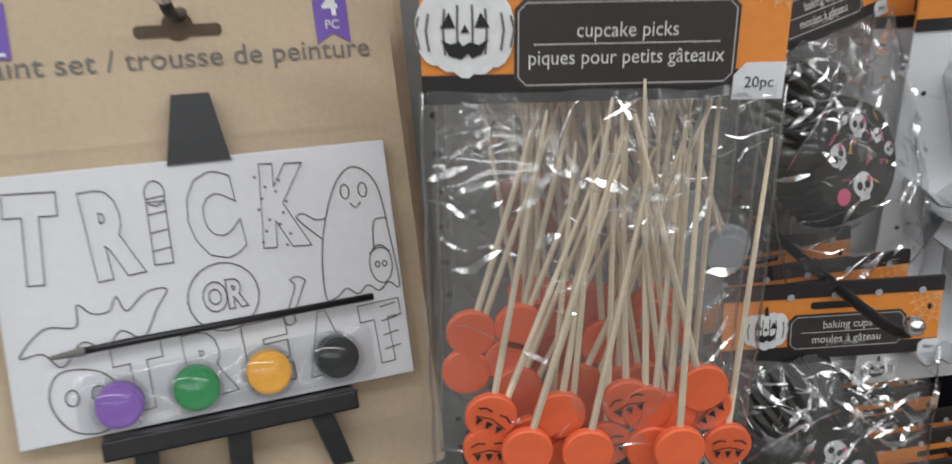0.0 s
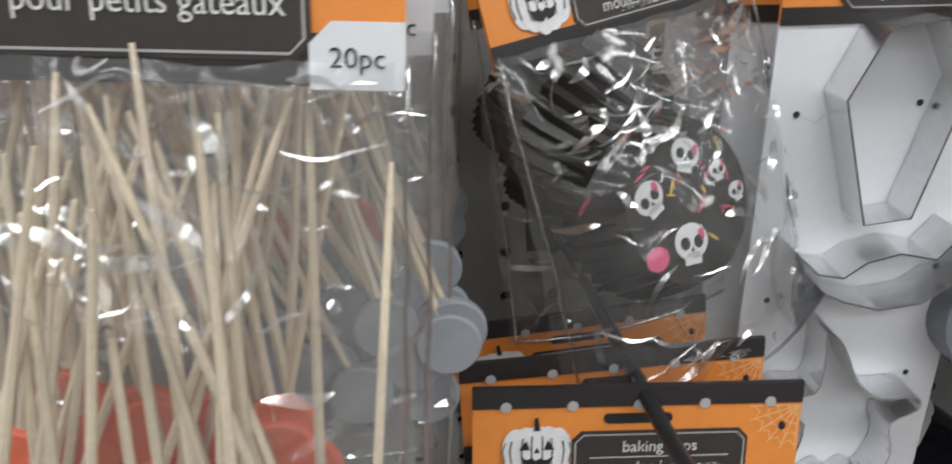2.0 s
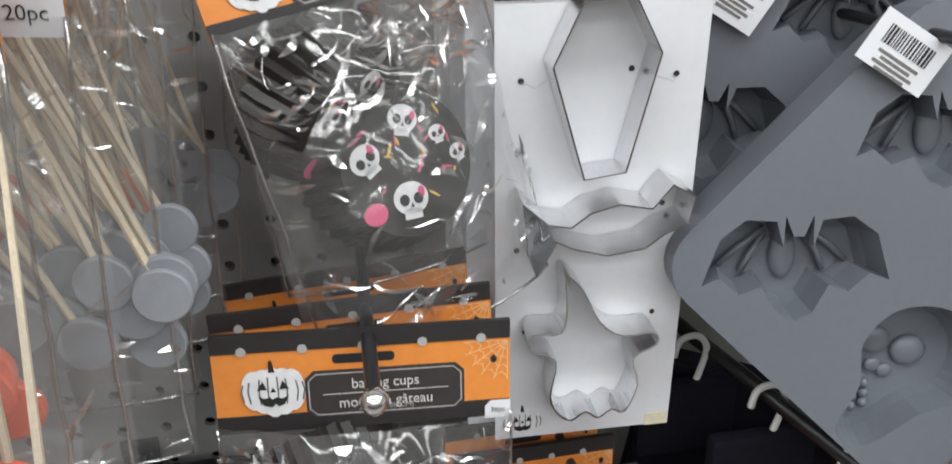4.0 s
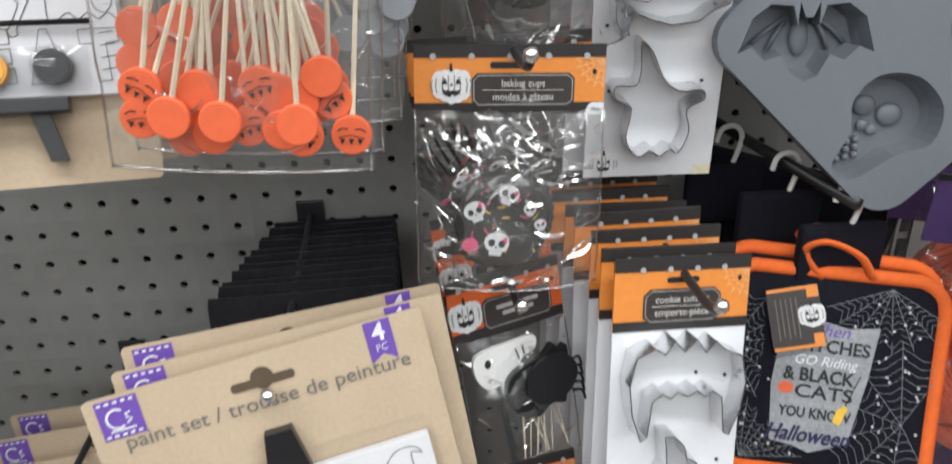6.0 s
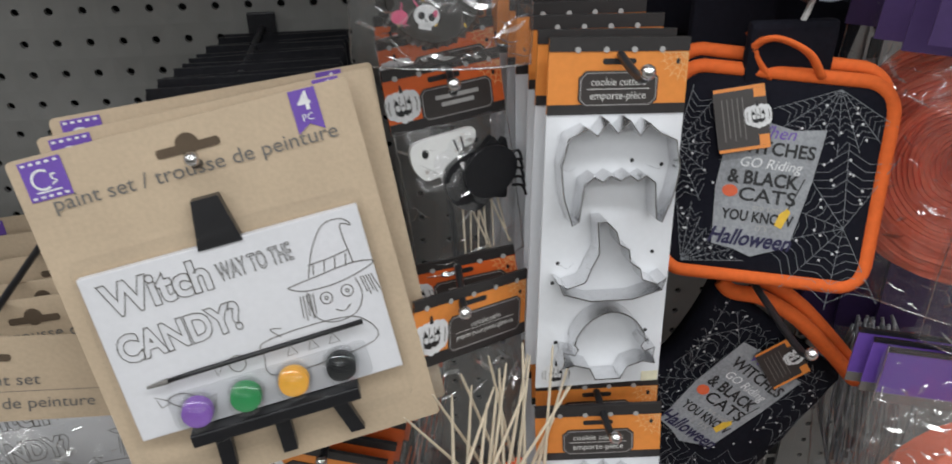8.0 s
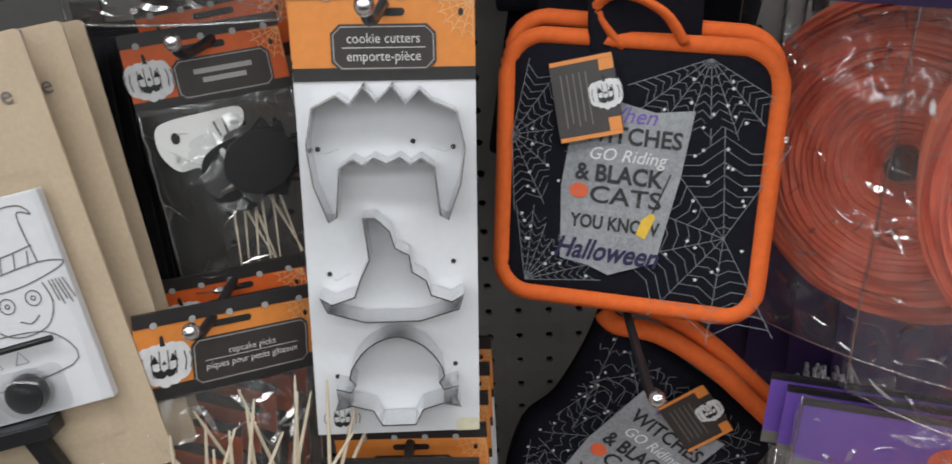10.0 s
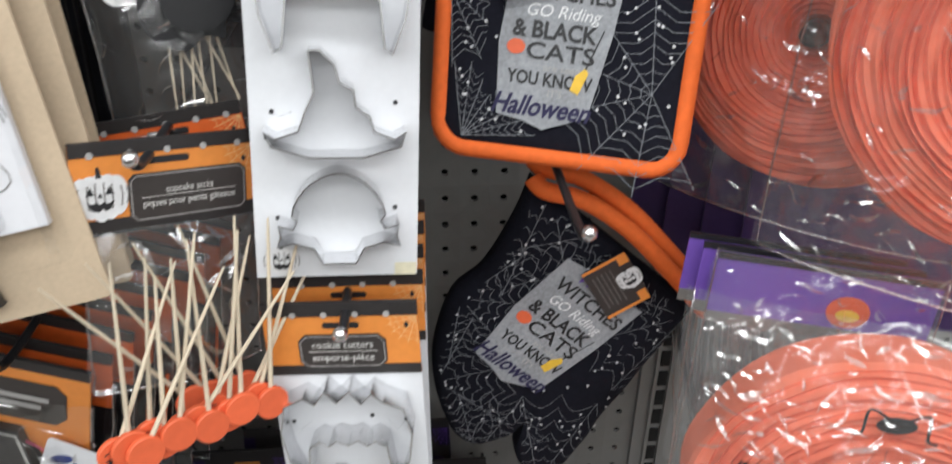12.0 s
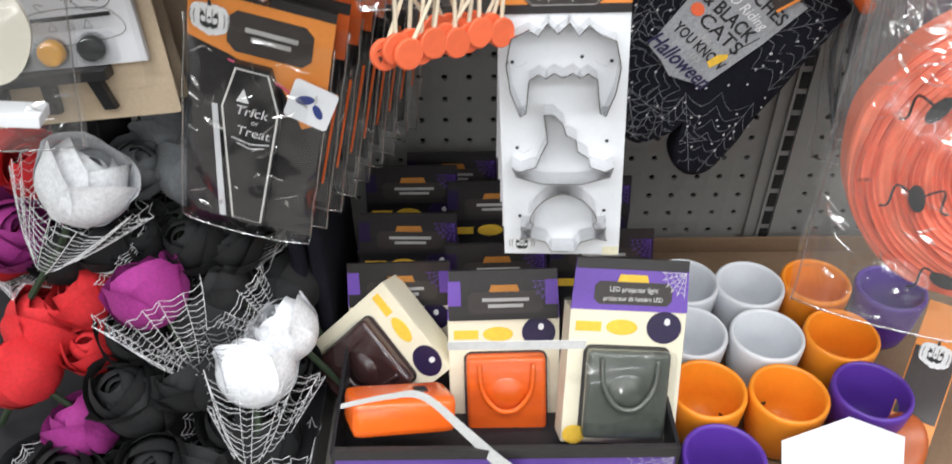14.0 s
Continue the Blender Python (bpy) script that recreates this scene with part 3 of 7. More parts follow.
def drawing(parent, design, cw, ch, zt, y):
    """The line drawing on the canvas, from its top left corner."""
    bm = bmesh.new()
    X = lambda u: -cw / 2 + u * cw
    Z = lambda v: zt - v * ch
    L = lambda pts, closed=False, w=0.0006, sm=True: line([(p[0], p[1]) for p in (smooth_path([(X(u), Z(v), 0) for u, v in pts], closed, 5) if sm else [Vector((X(u), Z(v), 0)) for u, v in pts])], w, y, closed, bm)
    E = lambda u, v, a, b: line(ellipse(X(u), Z(v), a * cw, b * ch, 20), 0.0006, y, True, bm)
    if design == "witch":
        L([(0.68, 0.36), (0.74, 0.40), (0.86, 0.40), (0.97, 0.36), (1.0, 0.33), (0.93, 0.31), (0.80, 0.33), (0.70, 0.35)], True)
        L([(0.76, 0.33), (0.80, 0.18), (0.86, 0.06), (0.93, 0.05), (0.96, 0.10), (0.92, 0.09), (0.93, 0.31)])
        for u in (0.78, 0.82, 0.86, 0.90):
            L([(u, 0.32), (u + 0.012, 0.25)], sm=False)
        L([(0.77, 0.26), (0.85, 0.25), (0.93, 0.23)])
        L([(0.74, 0.41), (0.74, 0.55), (0.80, 0.62), (0.89, 0.60), (0.93, 0.50), (0.92, 0.40)])
        E(0.80, 0.47, 0.022, 0.035), E(0.88, 0.46, 0.022, 0.035), E(0.80, 0.47, 0.006, 0.010), E(0.88, 0.46, 0.006, 0.010)
        L([(0.82, 0.55), (0.85, 0.57), (0.88, 0.54)])
        for k in range(5):
            L([(0.71 + 0.012 * k, 0.42), (0.70 + 0.012 * k, 0.55 + 0.02 * (k % 2))], sm=False)
            L([(0.94 + 0.01 * k, 0.40), (0.95 + 0.012 * k, 0.50 + 0.02 * (k % 2))], sm=False)
        L([(0.52, 0.70), (0.54, 0.62), (0.76, 0.60), (0.90, 0.64), (0.92, 0.80), (0.55, 0.84)], True)
        L([(0.60, 0.62), (0.57, 0.56), (0.61, 0.57)])
        for u in (0.60, 0.68, 0.76):
            L([(u, 0.74), (u + 0.02, 0.68), (u + 0.04, 0.74)], True, sm=False)
        L([(0.14, 0.80), (0.20, 0.78), (0.26, 0.86), (0.20, 0.88)], True)
        L([(0.14, 0.80), (0.10, 0.76), (0.11, 0.83), (0.14, 0.82)], True, sm=False)
        L([(0.26, 0.86), (0.31, 0.84), (0.29, 0.92), (0.25, 0.88)], True, sm=False)
        E(0.42, 0.70, 0.03, 0.05)
        L([(0.37, 0.68), (0.33, 0.66), (0.34, 0.74)], True, sm=False)
    elif design == "trick":
        L([(0.78, 0.62), (0.79, 0.40), (0.84, 0.18), (0.90, 0.10), (0.96, 0.18), (0.98, 0.40), (0.99, 0.62), (0.96, 0.60), (0.93, 0.63), (0.90, 0.60), (0.87, 0.63), (0.84, 0.60), (0.81, 0.63)], True)
        E(0.87, 0.20, 0.012, 0.03), E(0.92, 0.20, 0.012, 0.03)
        L([(0.88, 0.25), (0.895, 0.27), (0.91, 0.25)])
        L([(0.79, 0.38), (0.75, 0.32), (0.73, 0.28), (0.75, 0.27), (0.78, 0.30), (0.81, 0.30)])
        L([(0.93, 0.46), (0.94, 0.34), (0.98, 0.33)])
        E(0.945, 0.52, 0.032, 0.08), L([(0.915, 0.47), (0.945, 0.45), (0.975, 0.47)])
        E(0.935, 0.52, 0.006, 0.012), E(0.955, 0.52, 0.006, 0.012)
        E(0.516, 0.554, 0.090, 0.135)
        L([(0.66, 0.68), (0.67, 0.66), (0.70, 0.56), (0.69, 0.53), (0.71, 0.52), (0.73, 0.54), (0.72, 0.57), (0.69, 0.67), (0.69, 0.70), (0.67, 0.71)], True)
        L([(0.03, 0.66), (0.09, 0.57), (0.16, 0.58), (0.17, 0.50), (0.20, 0.54), (0.24, 0.54), (0.26, 0.49), (0.28, 0.55), (0.33, 0.49), (0.38, 0.49), (0.35, 0.56), (0.31, 0.66), (0.26, 0.62), (0.22, 0.68), (0.17, 0.64), (0.12, 0.72), (0.08, 0.66)], True)
        L([(0.11, 0.74), (0.08, 0.84), (0.12, 0.96), (0.20, 0.98), (0.24, 0.86), (0.20, 0.76)], True)
        E(0.13, 0.84, 0.015, 0.03), E(0.19, 0.84, 0.015, 0.03)
        for v in (0.14, 0.20, 0.27, 0.34):
            L([(0.362, v), (0.404, v - 0.008)], sm=False)
        for q in range(14):
            E(0.635 + 0.012 * (q % 3) + 0.05 * (q % 2), 0.10 + 0.022 * q, 0.0018, 0.0028)
        for v in (0.70, 0.76, 0.82, 0.88):
            L([(0.925, v), (0.97, v - 0.01)], sm=False)
    else:
        E(0.35, 0.5, 0.16, 0.3), E(0.30, 0.42, 0.02, 0.06), E(0.40, 0.42, 0.02, 0.06)
        L([(0.6, 0.8), (0.62, 0.4), (0.72, 0.15), (0.85, 0.4), (0.88, 0.8)], True)
        for v in (0.35, 0.5, 0.65):
            L([(0.62, v), (0.86, v)], sm=False)
    part("line_drawing", bm, GREY_INK, parent)
    oy = y - 0.0001
    if design == "witch":
        lettering("Witch", 0.0255, GREY_INK, parent, -0.0385, -0.0845, oy, 1, outline=0.00030, fit=0.059, puff=0.0010)
        lettering("WAY TO THE", 0.0150, GREY_INK, parent, 0.0150, -0.0845, oy, 2, outline=0.00026, fit=0.042)
        lettering("CANDY?", 0.0225, GREY_INK, parent, -0.0360, -0.1130, oy, 2, outline=0.00030, fit=0.070, puff=0.0010)
    elif design == "trick":
        for ch_, x, z, wide, tn in (("T", -0.0625, -0.0940, 0.0185, -3), ("R", -0.0365, -0.0955, 0.0180, 5), ("i", -0.0180, -0.0925, 0.0080, 0), ("C", 0.0030, -0.0935, 0.0200, 6), ("K", 0.0295, -0.0925, 0.0200, -4)):
            lettering(ch_, 0.0430, GREY_INK, parent, x, z, oy, tn, outline=0.00026, fit=wide, puff=0.0026)
        lettering("OR", 0.0150, GREY_INK, parent, 0.0024, -0.1245, oy, 2, outline=0.00030, fit=0.0175, puff=0.0008)
        for ch_, x in (("T", -0.0320), ("R", -0.0080), ("E", 0.0160), ("A", 0.0410), ("T", 0.0655)):
            lettering(ch_, 0.0320, GREY_INK, parent, x, -0.1515, oy, 3, outline=0.00022, fit=0.0185, puff=0.0022)


def paint_set(m, design="witch", group="paint sets on one hook", full=True, words=("paint set / trousse de peinture",), w=0.175, h=0.212):
    """A kraft backing card with a small canvas on an easel, four pots of paint and a brush under a clear blister."""
    what = {"witch": "kraft card paint set with a witch drawing on white canvas", "trick": "kraft card paint set with a ghost drawing on white canvas",
            "other": "kraft card paint set with a small white canvas"}[design]
    ob = thing("paint_set", what if full else "kraft backing card of a paint set hung behind another", "paint set", m, group)
    part("backing_card", flat(rrect(-w / 2, -h, w / 2, 0, 0.003), 0, 0.0015), KRAFT, ob)
    brand_square(ob, -w / 2 + 0.006, -0.002, 0.0215)
    bx = w / 2 - 0.0325
    part("count_flag", flat([(bx, -0.0006), (bx + 0.0145, -0.0006), (bx + 0.0145, -0.024), (bx + 0.0072, -0.0195), (bx, -0.024)], -0.0006, 0.0004), PURPLE_PRINT, ob)
    lettering("4", 0.014, WHITE_INK, ob, bx + 0.0072, -0.0075, -0.0009, bold=0.0003)
    lettering("PC", 0.0055, WHITE_INK, ob, bx + 0.0072, -0.0160, -0.0009)
    slot_hole(ob, -0.0155)
    lettering(words[0], 0.0118, GREY_INK, ob, 0.0015, -0.0268, -0.0007, 0.3, fit=0.153)
    if not full:
        return ob
    cw, ch, zt = 0.154, 0.102, -0.068
    # easel
    e = part("easel", flat([(-0.0068, -0.0425), (0.0078, -0.0425), (0.0128, -0.070), (-0.0118, -0.070)], -0.009, 0.008), BLACK_PLASTIC, ob, "black wooden tabletop easel")
    part("ledge", box(-0.049, -0.018, -0.1785, 0.049, -0.004, -0.1705, bevel=0.001), BLACK_PLASTIC, e)
    for x0, x1 in ((-0.034, -0.036), (0.001, 0.000), (0.034, 0.041)):
        part("leg", flat([(x0 - 0.0045, -0.177), (x0 + 0.0045, -0.177), (x1 + 0.0042, -0.202), (x1 - 0.0042, -0.202)], -0.010, 0.007), BLACK_PLASTIC, e)
    canvas = part("canvas", box(-cw / 2, -0.008, zt - ch, cw / 2, -0.002, zt, bevel=0.0008), CANVAS, ob, "small white canvas board")
    drawing(canvas, design, cw, ch, zt, -0.0084)
    # paint pots in a clear strip, and the brush
    for k in range(4):
        x, z = -0.0408 + 0.0280 * k, -0.1585 + 0.0008 * k
        bm = bmesh.new()
        bmesh.ops.create_cone(bm, cap_ends=True, segments=24, radius1=0.0090, radius2=0.0084, depth=0.008)
        bmesh.ops.bevel(bm, geom=[e2 for e2 in bm.edges if e2.calc_face_angle(0) > 1], offset=0.001, segments=2, affect="EDGES")
        pot = part("paint_pot", bm, POT_MATS[k], ob, smooth=False, m=pose(x, -0.0145, z, 90, 0, 0))
        bm = bmesh.new()
        bmesh.ops.create_cone(bm, cap_ends=True, segments=24, radius1=0.0106, radius2=0.0101, depth=0.0105)
        part("pot_lid", bm, FILM_SOFT, pot, "clear snap lid", True)
    part("pot_strip", flat(rrect(-0.056, -0.168, 0.060, -0.1455, 0.004), -0.0105, 0.0005), FILM_SOFT, ob, "clear plastic strip of paint pots")
    brush = part("brush", tube([(-0.050, -0.0125, -0.1362), (-0.036, -0.0125, -0.1356), (0.062, -0.0125, -0.1340)], 0.0014, 8, taper=1.1), BLACK_PLASTIC, ob, "thin black paint brush", True)
    part("bristles", tube([(-0.062, -0.0125, -0.1368), (-0.050, -0.0125, -0.1362)], 0.0008, 8, taper=2.2), GREY_INK, brush)
    # blister
    bm = bmesh.new()
    outer, inner = rrect(-0.081, -0.190, 0.081, -0.059, 0.006, 4), rrect(-0.077, -0.186, 0.077, -0.063, 0.005, 4)
    a = [bm.verts.new((x, -0.0008, z)) for x, z in outer]
    b = [bm.verts.new((x, -0.021 if z < -0.14 else -0.0135, z)) for x, z in inner]
    for i in range(len(a)):
        j = (i + 1) % len(a)
        bm.faces.new((a[i], a[j], b[j], b[i]))
    part("blister", bm, FILM_SOFT, ob, "clear plastic blister", True)
    return ob


# ---- wooden picks ----


def pick_meshes():
    bm = tube([(0, 0, 0), (0, 0, 0.055), (0, 0, 0.104), (0, 0, 0.113)], 0.0014, 6, taper=0.35)
    stick = bpy.data.meshes.new("stick")
    bm.to_mesh(stick), bm.free()
    stick.materials.append(BAMBOO)
    heads = []
    for material in (ORANGE_WOOD, GREY_WOOD):
        bm = bmesh.new()
        bmesh.ops.create_cone(bm, cap_ends=True, segments=22, radius1=0.0093, radius2=0.0093, depth=0.0035)
        bmesh.ops.bevel(bm, geom=[e for e in bm.edges if e.calc_face_angle(0) > 1], offset=0.0006, segments=1, affect="EDGES")
        bm.transform(Matrix.Rotation(radians(90), 4, "X"))
        me = bpy.data.meshes.new("head")
        bm.to_mesh(me), bm.free()
        me.materials.append(material)
        heads.append(me)
    bm = bmesh.new()
    line([(-0.0065, 0.002), (-0.004, 0.0035), (-0.0015, 0.0032)], 0.0007, -0.0020, bm=bm)
    line([(0.0065, 0.002), (0.004, 0.0035), (0.0015, 0.0032)], 0.0007, -0.0020, bm=bm)
    line([(-0.006, -0.001), (0, 0.0005), (0.006, -0.001)], 0.0005, -0.0020, bm=bm)
    for x in (-0.004, 0, 0.004):
        flat([(x - 0.0013, -0.0012), (x + 0.0013, -0.0012), (x, -0.0042)], -0.0020, 0.0002, bm)
    face = bpy.data.meshes.new("face_print")
    bm.to_mesh(face), bm.free()
    face.materials.append(INK)
    return stick, heads, face


STICK, HEADS, FACE = pick_meshes()


def add_pick(parent, x, y, z, lean, dip, length=1.0, grey=False, face=False, turn=0.0):
    """One pick by its head's place: lean to the right and dip to the aisle, in degrees."""
    m = pose(x, y, z, dip, lean, 0)
    pk = part("pick", STICK, BAMBOO, parent, m=m @ Matrix.Diagonal((1, 1, length, 1)))
    hd = part("head", HEADS[1 if grey else 0], ORANGE_WOOD, pk, m=Matrix.Diagonal((1, 1, 1 / length, 1)) @ pose(0, -0.001, 0, -dip, turn, 0))
    if face:
        hd["label"] = "round wooden head with a printed pumpkin face"
        part("face_print", FACE, INK, pk, m=Matrix.Diagonal((1, 1, 1 / length, 1)) @ pose(0, -0.0018, 0, -dip, turn, 0))
    return pk


def cupcake_picks(m, picks, seed, w=0.118, h=0.150, hh=0.052, grey=False, film_on=True, label="bag of cupcake picks with orange pumpkin heads"):
    ob = thing("cupcake_picks", label, "cupcake picks", m, "bags of cupcake picks on one hook")
    header(ob, w, hh, ("cupcake picks", "piques pour petits gâteaux"), tab="20pc", text_size=0.0066, plate_x=(-w * 0.25, w * 0.36), strip=0.008)
    for p in picks:
        add_pick(ob, *p)
    if film_on:
        bag_film(ob, w + 0.003, h + 0.008, 0.016, seed, top=-hh + 0.004)
    return ob


# front bag: heads in two and three ranks, sticks crossing upward
front = []
rnd = random.Random(5)
for k, (x, z, f) in enumerate(((-0.0262, -0.1730, 0), (-0.0045, -0.1745, 0), (0.0286, -0.1752, 0), (-0.0139, -0.1625, 0), (-0.0385, -0.1620, 1), (-0.0395, -0.1750, 1), (-0.0224, -0.1853, 0),
                               (-0.01, -0.1825, 0), (0.0185, -0.1640, 0), (0.0206, -0.1802, 0), (0.0425, -0.1670, 1), (0.0508, -0.1830, 1), (0.0290, -0.1840, 1), (0.0385, -0.156, 0),
                               (0.0113, -0.1613, 1), (0.0285, -0.1811, 0), (0.0052, -0.1796, 1), (-0.0237, -0.1737, 0), (-0.0167, -0.1827, 0), (0.0278, -0.1674, 0))):
    top = 0.004 + rnd.uniform(-0.012, 0.016) + 0.30 * x + (0.03 if f and x > 0.05 else 0)
    front.append((x, -0.018 if k < 3 else (-0.012 if k < 6 else -0.004 - 0.006 * rnd.random()), z, math.degrees(math.atan((top - x) / 0.112)), rnd.uniform(-4, 3), rnd.uniform(0.94, 1.06), False, bool(f), rnd.uniform(-25, 25)))
for k in range(9):
    x = rnd.uniform(-0.03, 0.04)
    front.append((x, 0.006, -0.172 + rnd.random() * 0.01, math.degrees(math.atan((0.012 + rnd.uniform(-0.03, 0.03) - x) / 0.112)), rnd.uniform(-2, 2), rnd.uniform(0.96, 1.06), False, False, 0))
for x, z, lean in ((-0.044, -0.140, 16), (-0.026, -0.138, 12), (-0.046, -0.156, 18), (-0.030, -0.152, 20), (0.020, -0.150, 4), (0.006, -0.146, -6)):
    front.append((x, 0.010, z, lean, 0, 0.95, False, False, 0))
cupcake_picks(hang(0.2255, -0.2441, 1.7454, -2.9, 1.9, -2.6), front, 3, h=0.146)
for k in range(5):
    rnd = random.Random(20 + k)
    grey = k in (1, 2, 4)
    picks = []
    for i in range(20):
        right = 0.030 if grey else 0.0
        picks.append((rnd.uniform(-0.03, 0.03) + right, 0.004 - rnd.random() * 0.01, -0.165 + rnd.random() * 0.03, rnd.uniform(-34, -14) if grey else rnd.uniform(-12, 14), rnd.uniform(-6, 4), rnd.uniform(0.95, 1.05), grey, False, 0))
    cupcake_picks(hang(0.232 + 0.004 * k, -0.222 + 0.035 * k, 1.748 + 0.003 * k, -3 + rnd.uniform(-2, 2), 0, 0), picks, 30 + k,
                  film_on=True, label="bag of cupcake picks with %s heads hung behind others" % ("grey" if grey else "orange"))

# ---- paint sets in place ----
paint_set(hang(0.0699, -0.1471, 1.7274, -4.3, 20.3, 17.9), "trick", "paint sets on the upper hook", w=0.177, h=0.214)
for k in range(2):
    paint_set(hang(0.072 + 0.003 * k, -0.124 + 0.03 * k, 1.729, -3 + k, 17 - 4 * k, 15 - 3 * k), "trick", "paint sets on the upper hook", False, w=0.177, h=0.214)
paint_set(hang(0.2049, -0.2457, 1.4372, 9.7, 14.9, 6.1), "witch", w=0.181)
for k, (dx, dy, dz, t) in enumerate(((0.010, 0.014, 0.003, 7.5), (0.010, 0.034, 0.002, 5.5))):
    paint_set(hang(0.206 + dx, -0.243 + dy, 1.436 + dz, t + 0.5, 13.5 - 2 * k, 5), "witch", full=False, w=0.181)

# ---- cookie cutters ----


def cutter(parent, pts, name, depth=0.016, close=True):
    """A bent strip of steel standing on the card."""
    bm = bmesh.new()
    path = [Vector((p[0], p[1])) for p in pts]
    n = len(path)
    cols = []
    for i, p in enumerate(path):
        a, b = path[(i - 1) % n], path[(i + 1) % n]
        d = b - a
        d = d.normalized() if d.length else Vector((1, 0))
        k = Vector((-d.y, d.x)) * 0.0004
        cols.append([bm.verts.new((p.x + s * k.x, y, p.y + s * k.y)) for s, y in ((1, -0.0005), (1, -depth), (-1, -depth), (-1, -0.0005))])
    for i in range(n if close else n - 1):
        a, b = cols[i], cols[(i + 1) % n]
        for q in range(3):
            bm.faces.new((a[q], a[q + 1], b[q + 1], b[q]))
    return part(name, bm, STEEL, parent, "thin bright steel cookie cutter")


def sp(points, n=5):
    return [(v.x, v.y) for v in smooth_path([(a, b, 0) for a, b in points], True, n)]


def shape_fangs(cx, cz, k):
    top = [(-0.030, 0.004), (-0.027, 0.018), (-0.018, 0.0225), (-0.013, 0.019), (-0.008, 0.026), (-0.003, 0.020), (0.003, 0.026), (0.008, 0.019), (0.013, 0.0245), (0.018, 0.020), (0.027, 0.016), (0.030, 0.002)]
    low = [(0.028, -0.012), (0.023, -0.026), (0.020, -0.024), (0.018, -0.005), (0.013, -0.0015), (0.009, -0.004), (0.005, -0.001), (0.0, -0.0035), (-0.005, -0.001), (-0.009, -0.004), (-0.013, -0.0015), (-0.018, -0.005), (-0.020, -0.024), (-0.023, -0.026), (-0.028, -0.012)]
    return [(cx + a * k, cz + b * k) for a, b in top + low]


def shape_hat(cx, cz, k, kz):
    pts = [(-0.031, -0.016), (-0.026, -0.020), (-0.016, -0.016), (-0.013, -0.006), (-0.009, 0.004), (-0.010, 0.016), (-0.011, 0.026), (-0.006, 0.026), (0.000, 0.019), (0.002, 0.010), (0.008, 0.006), (0.009, -0.003), (0.015, -0.008), (0.017, -0.016), (0.026, -0.020), (0.031, -0.016), (0.029, -0.024), (0.012, -0.030), (-0.012, -0.030), (-0.028, -0.024)]
    return [(cx + a * k, cz + b * kz) for a, b in pts]


def shape_skull(cx, cz, k):
    pts = sp([(-0.020, -0.006), (-0.016, 0.010), (0, 0.018), (0.016, 0.010), (0.020, -0.006)], 4)[:17]
    pts += [(0.022, -0.010), (0.029, -0.008), (0.028, -0.014), (0.030, -0.019), (0.022, -0.017), (0.012, -0.020), (0.008, -0.028), (-0.008, -0.028), (-0.012, -0.020), (-0.022, -0.017), (-0.030, -0.019), (-0.028, -0.014), (-0.029, -0.008), (-0.022, -0.010)]
    return [(cx + a * k, cz + b * k) for a, b in pts]


def shape_coffin(cx, cz, k):
    pts = [(-0.010, 0.034), (0.009, 0.036), (0.021, 0.014), (0.010, -0.034), (-0.007, -0.036), (-0.021, 0.010)]
    return [(cx + a * k, cz + b * k) for a, b in pts]


def shape_witch_face(cx, cz, k):
    pts = [(-0.036, 0.016), (-0.026, 0.006), (-0.016, 0.004), (-0.008, 0.010), (0.004, 0.013), (0.018, 0.010), (0.026, 0.020), (0.036, 0.014), (0.034, 0.002), (0.024, -0.002), (0.016, -0.008), (0.000, -0.010), (-0.014, -0.006), (-0.022, -0.002), (-0.030, -0.018), (-0.034, -0.006)]
    return [(cx + a * k, cz + b * k) for a, b in pts]


def shape_ghost(cx, cz, k):
    pts = sp([(-0.017, 0.034), (-0.010, 0.028), (-0.002, 0.012), (0.008, 0.004), (0.022, 0.004), (0.024, -0.002), (0.014, -0.008), (0.017, -0.022), (0.012, -0.036), (0.006, -0.034), (0.000, -0.038), (-0.006, -0.034), (-0.012, -0.038), (-0.018, -0.034), (-0.022, -0.024), (-0.020, -0.006), (-0.030, 0.000), (-0.030, 0.008), (-0.018, 0.008), (-0.016, 0.020)], 3)
    return [(cx + a * k, cz + b * k) for a, b in pts]


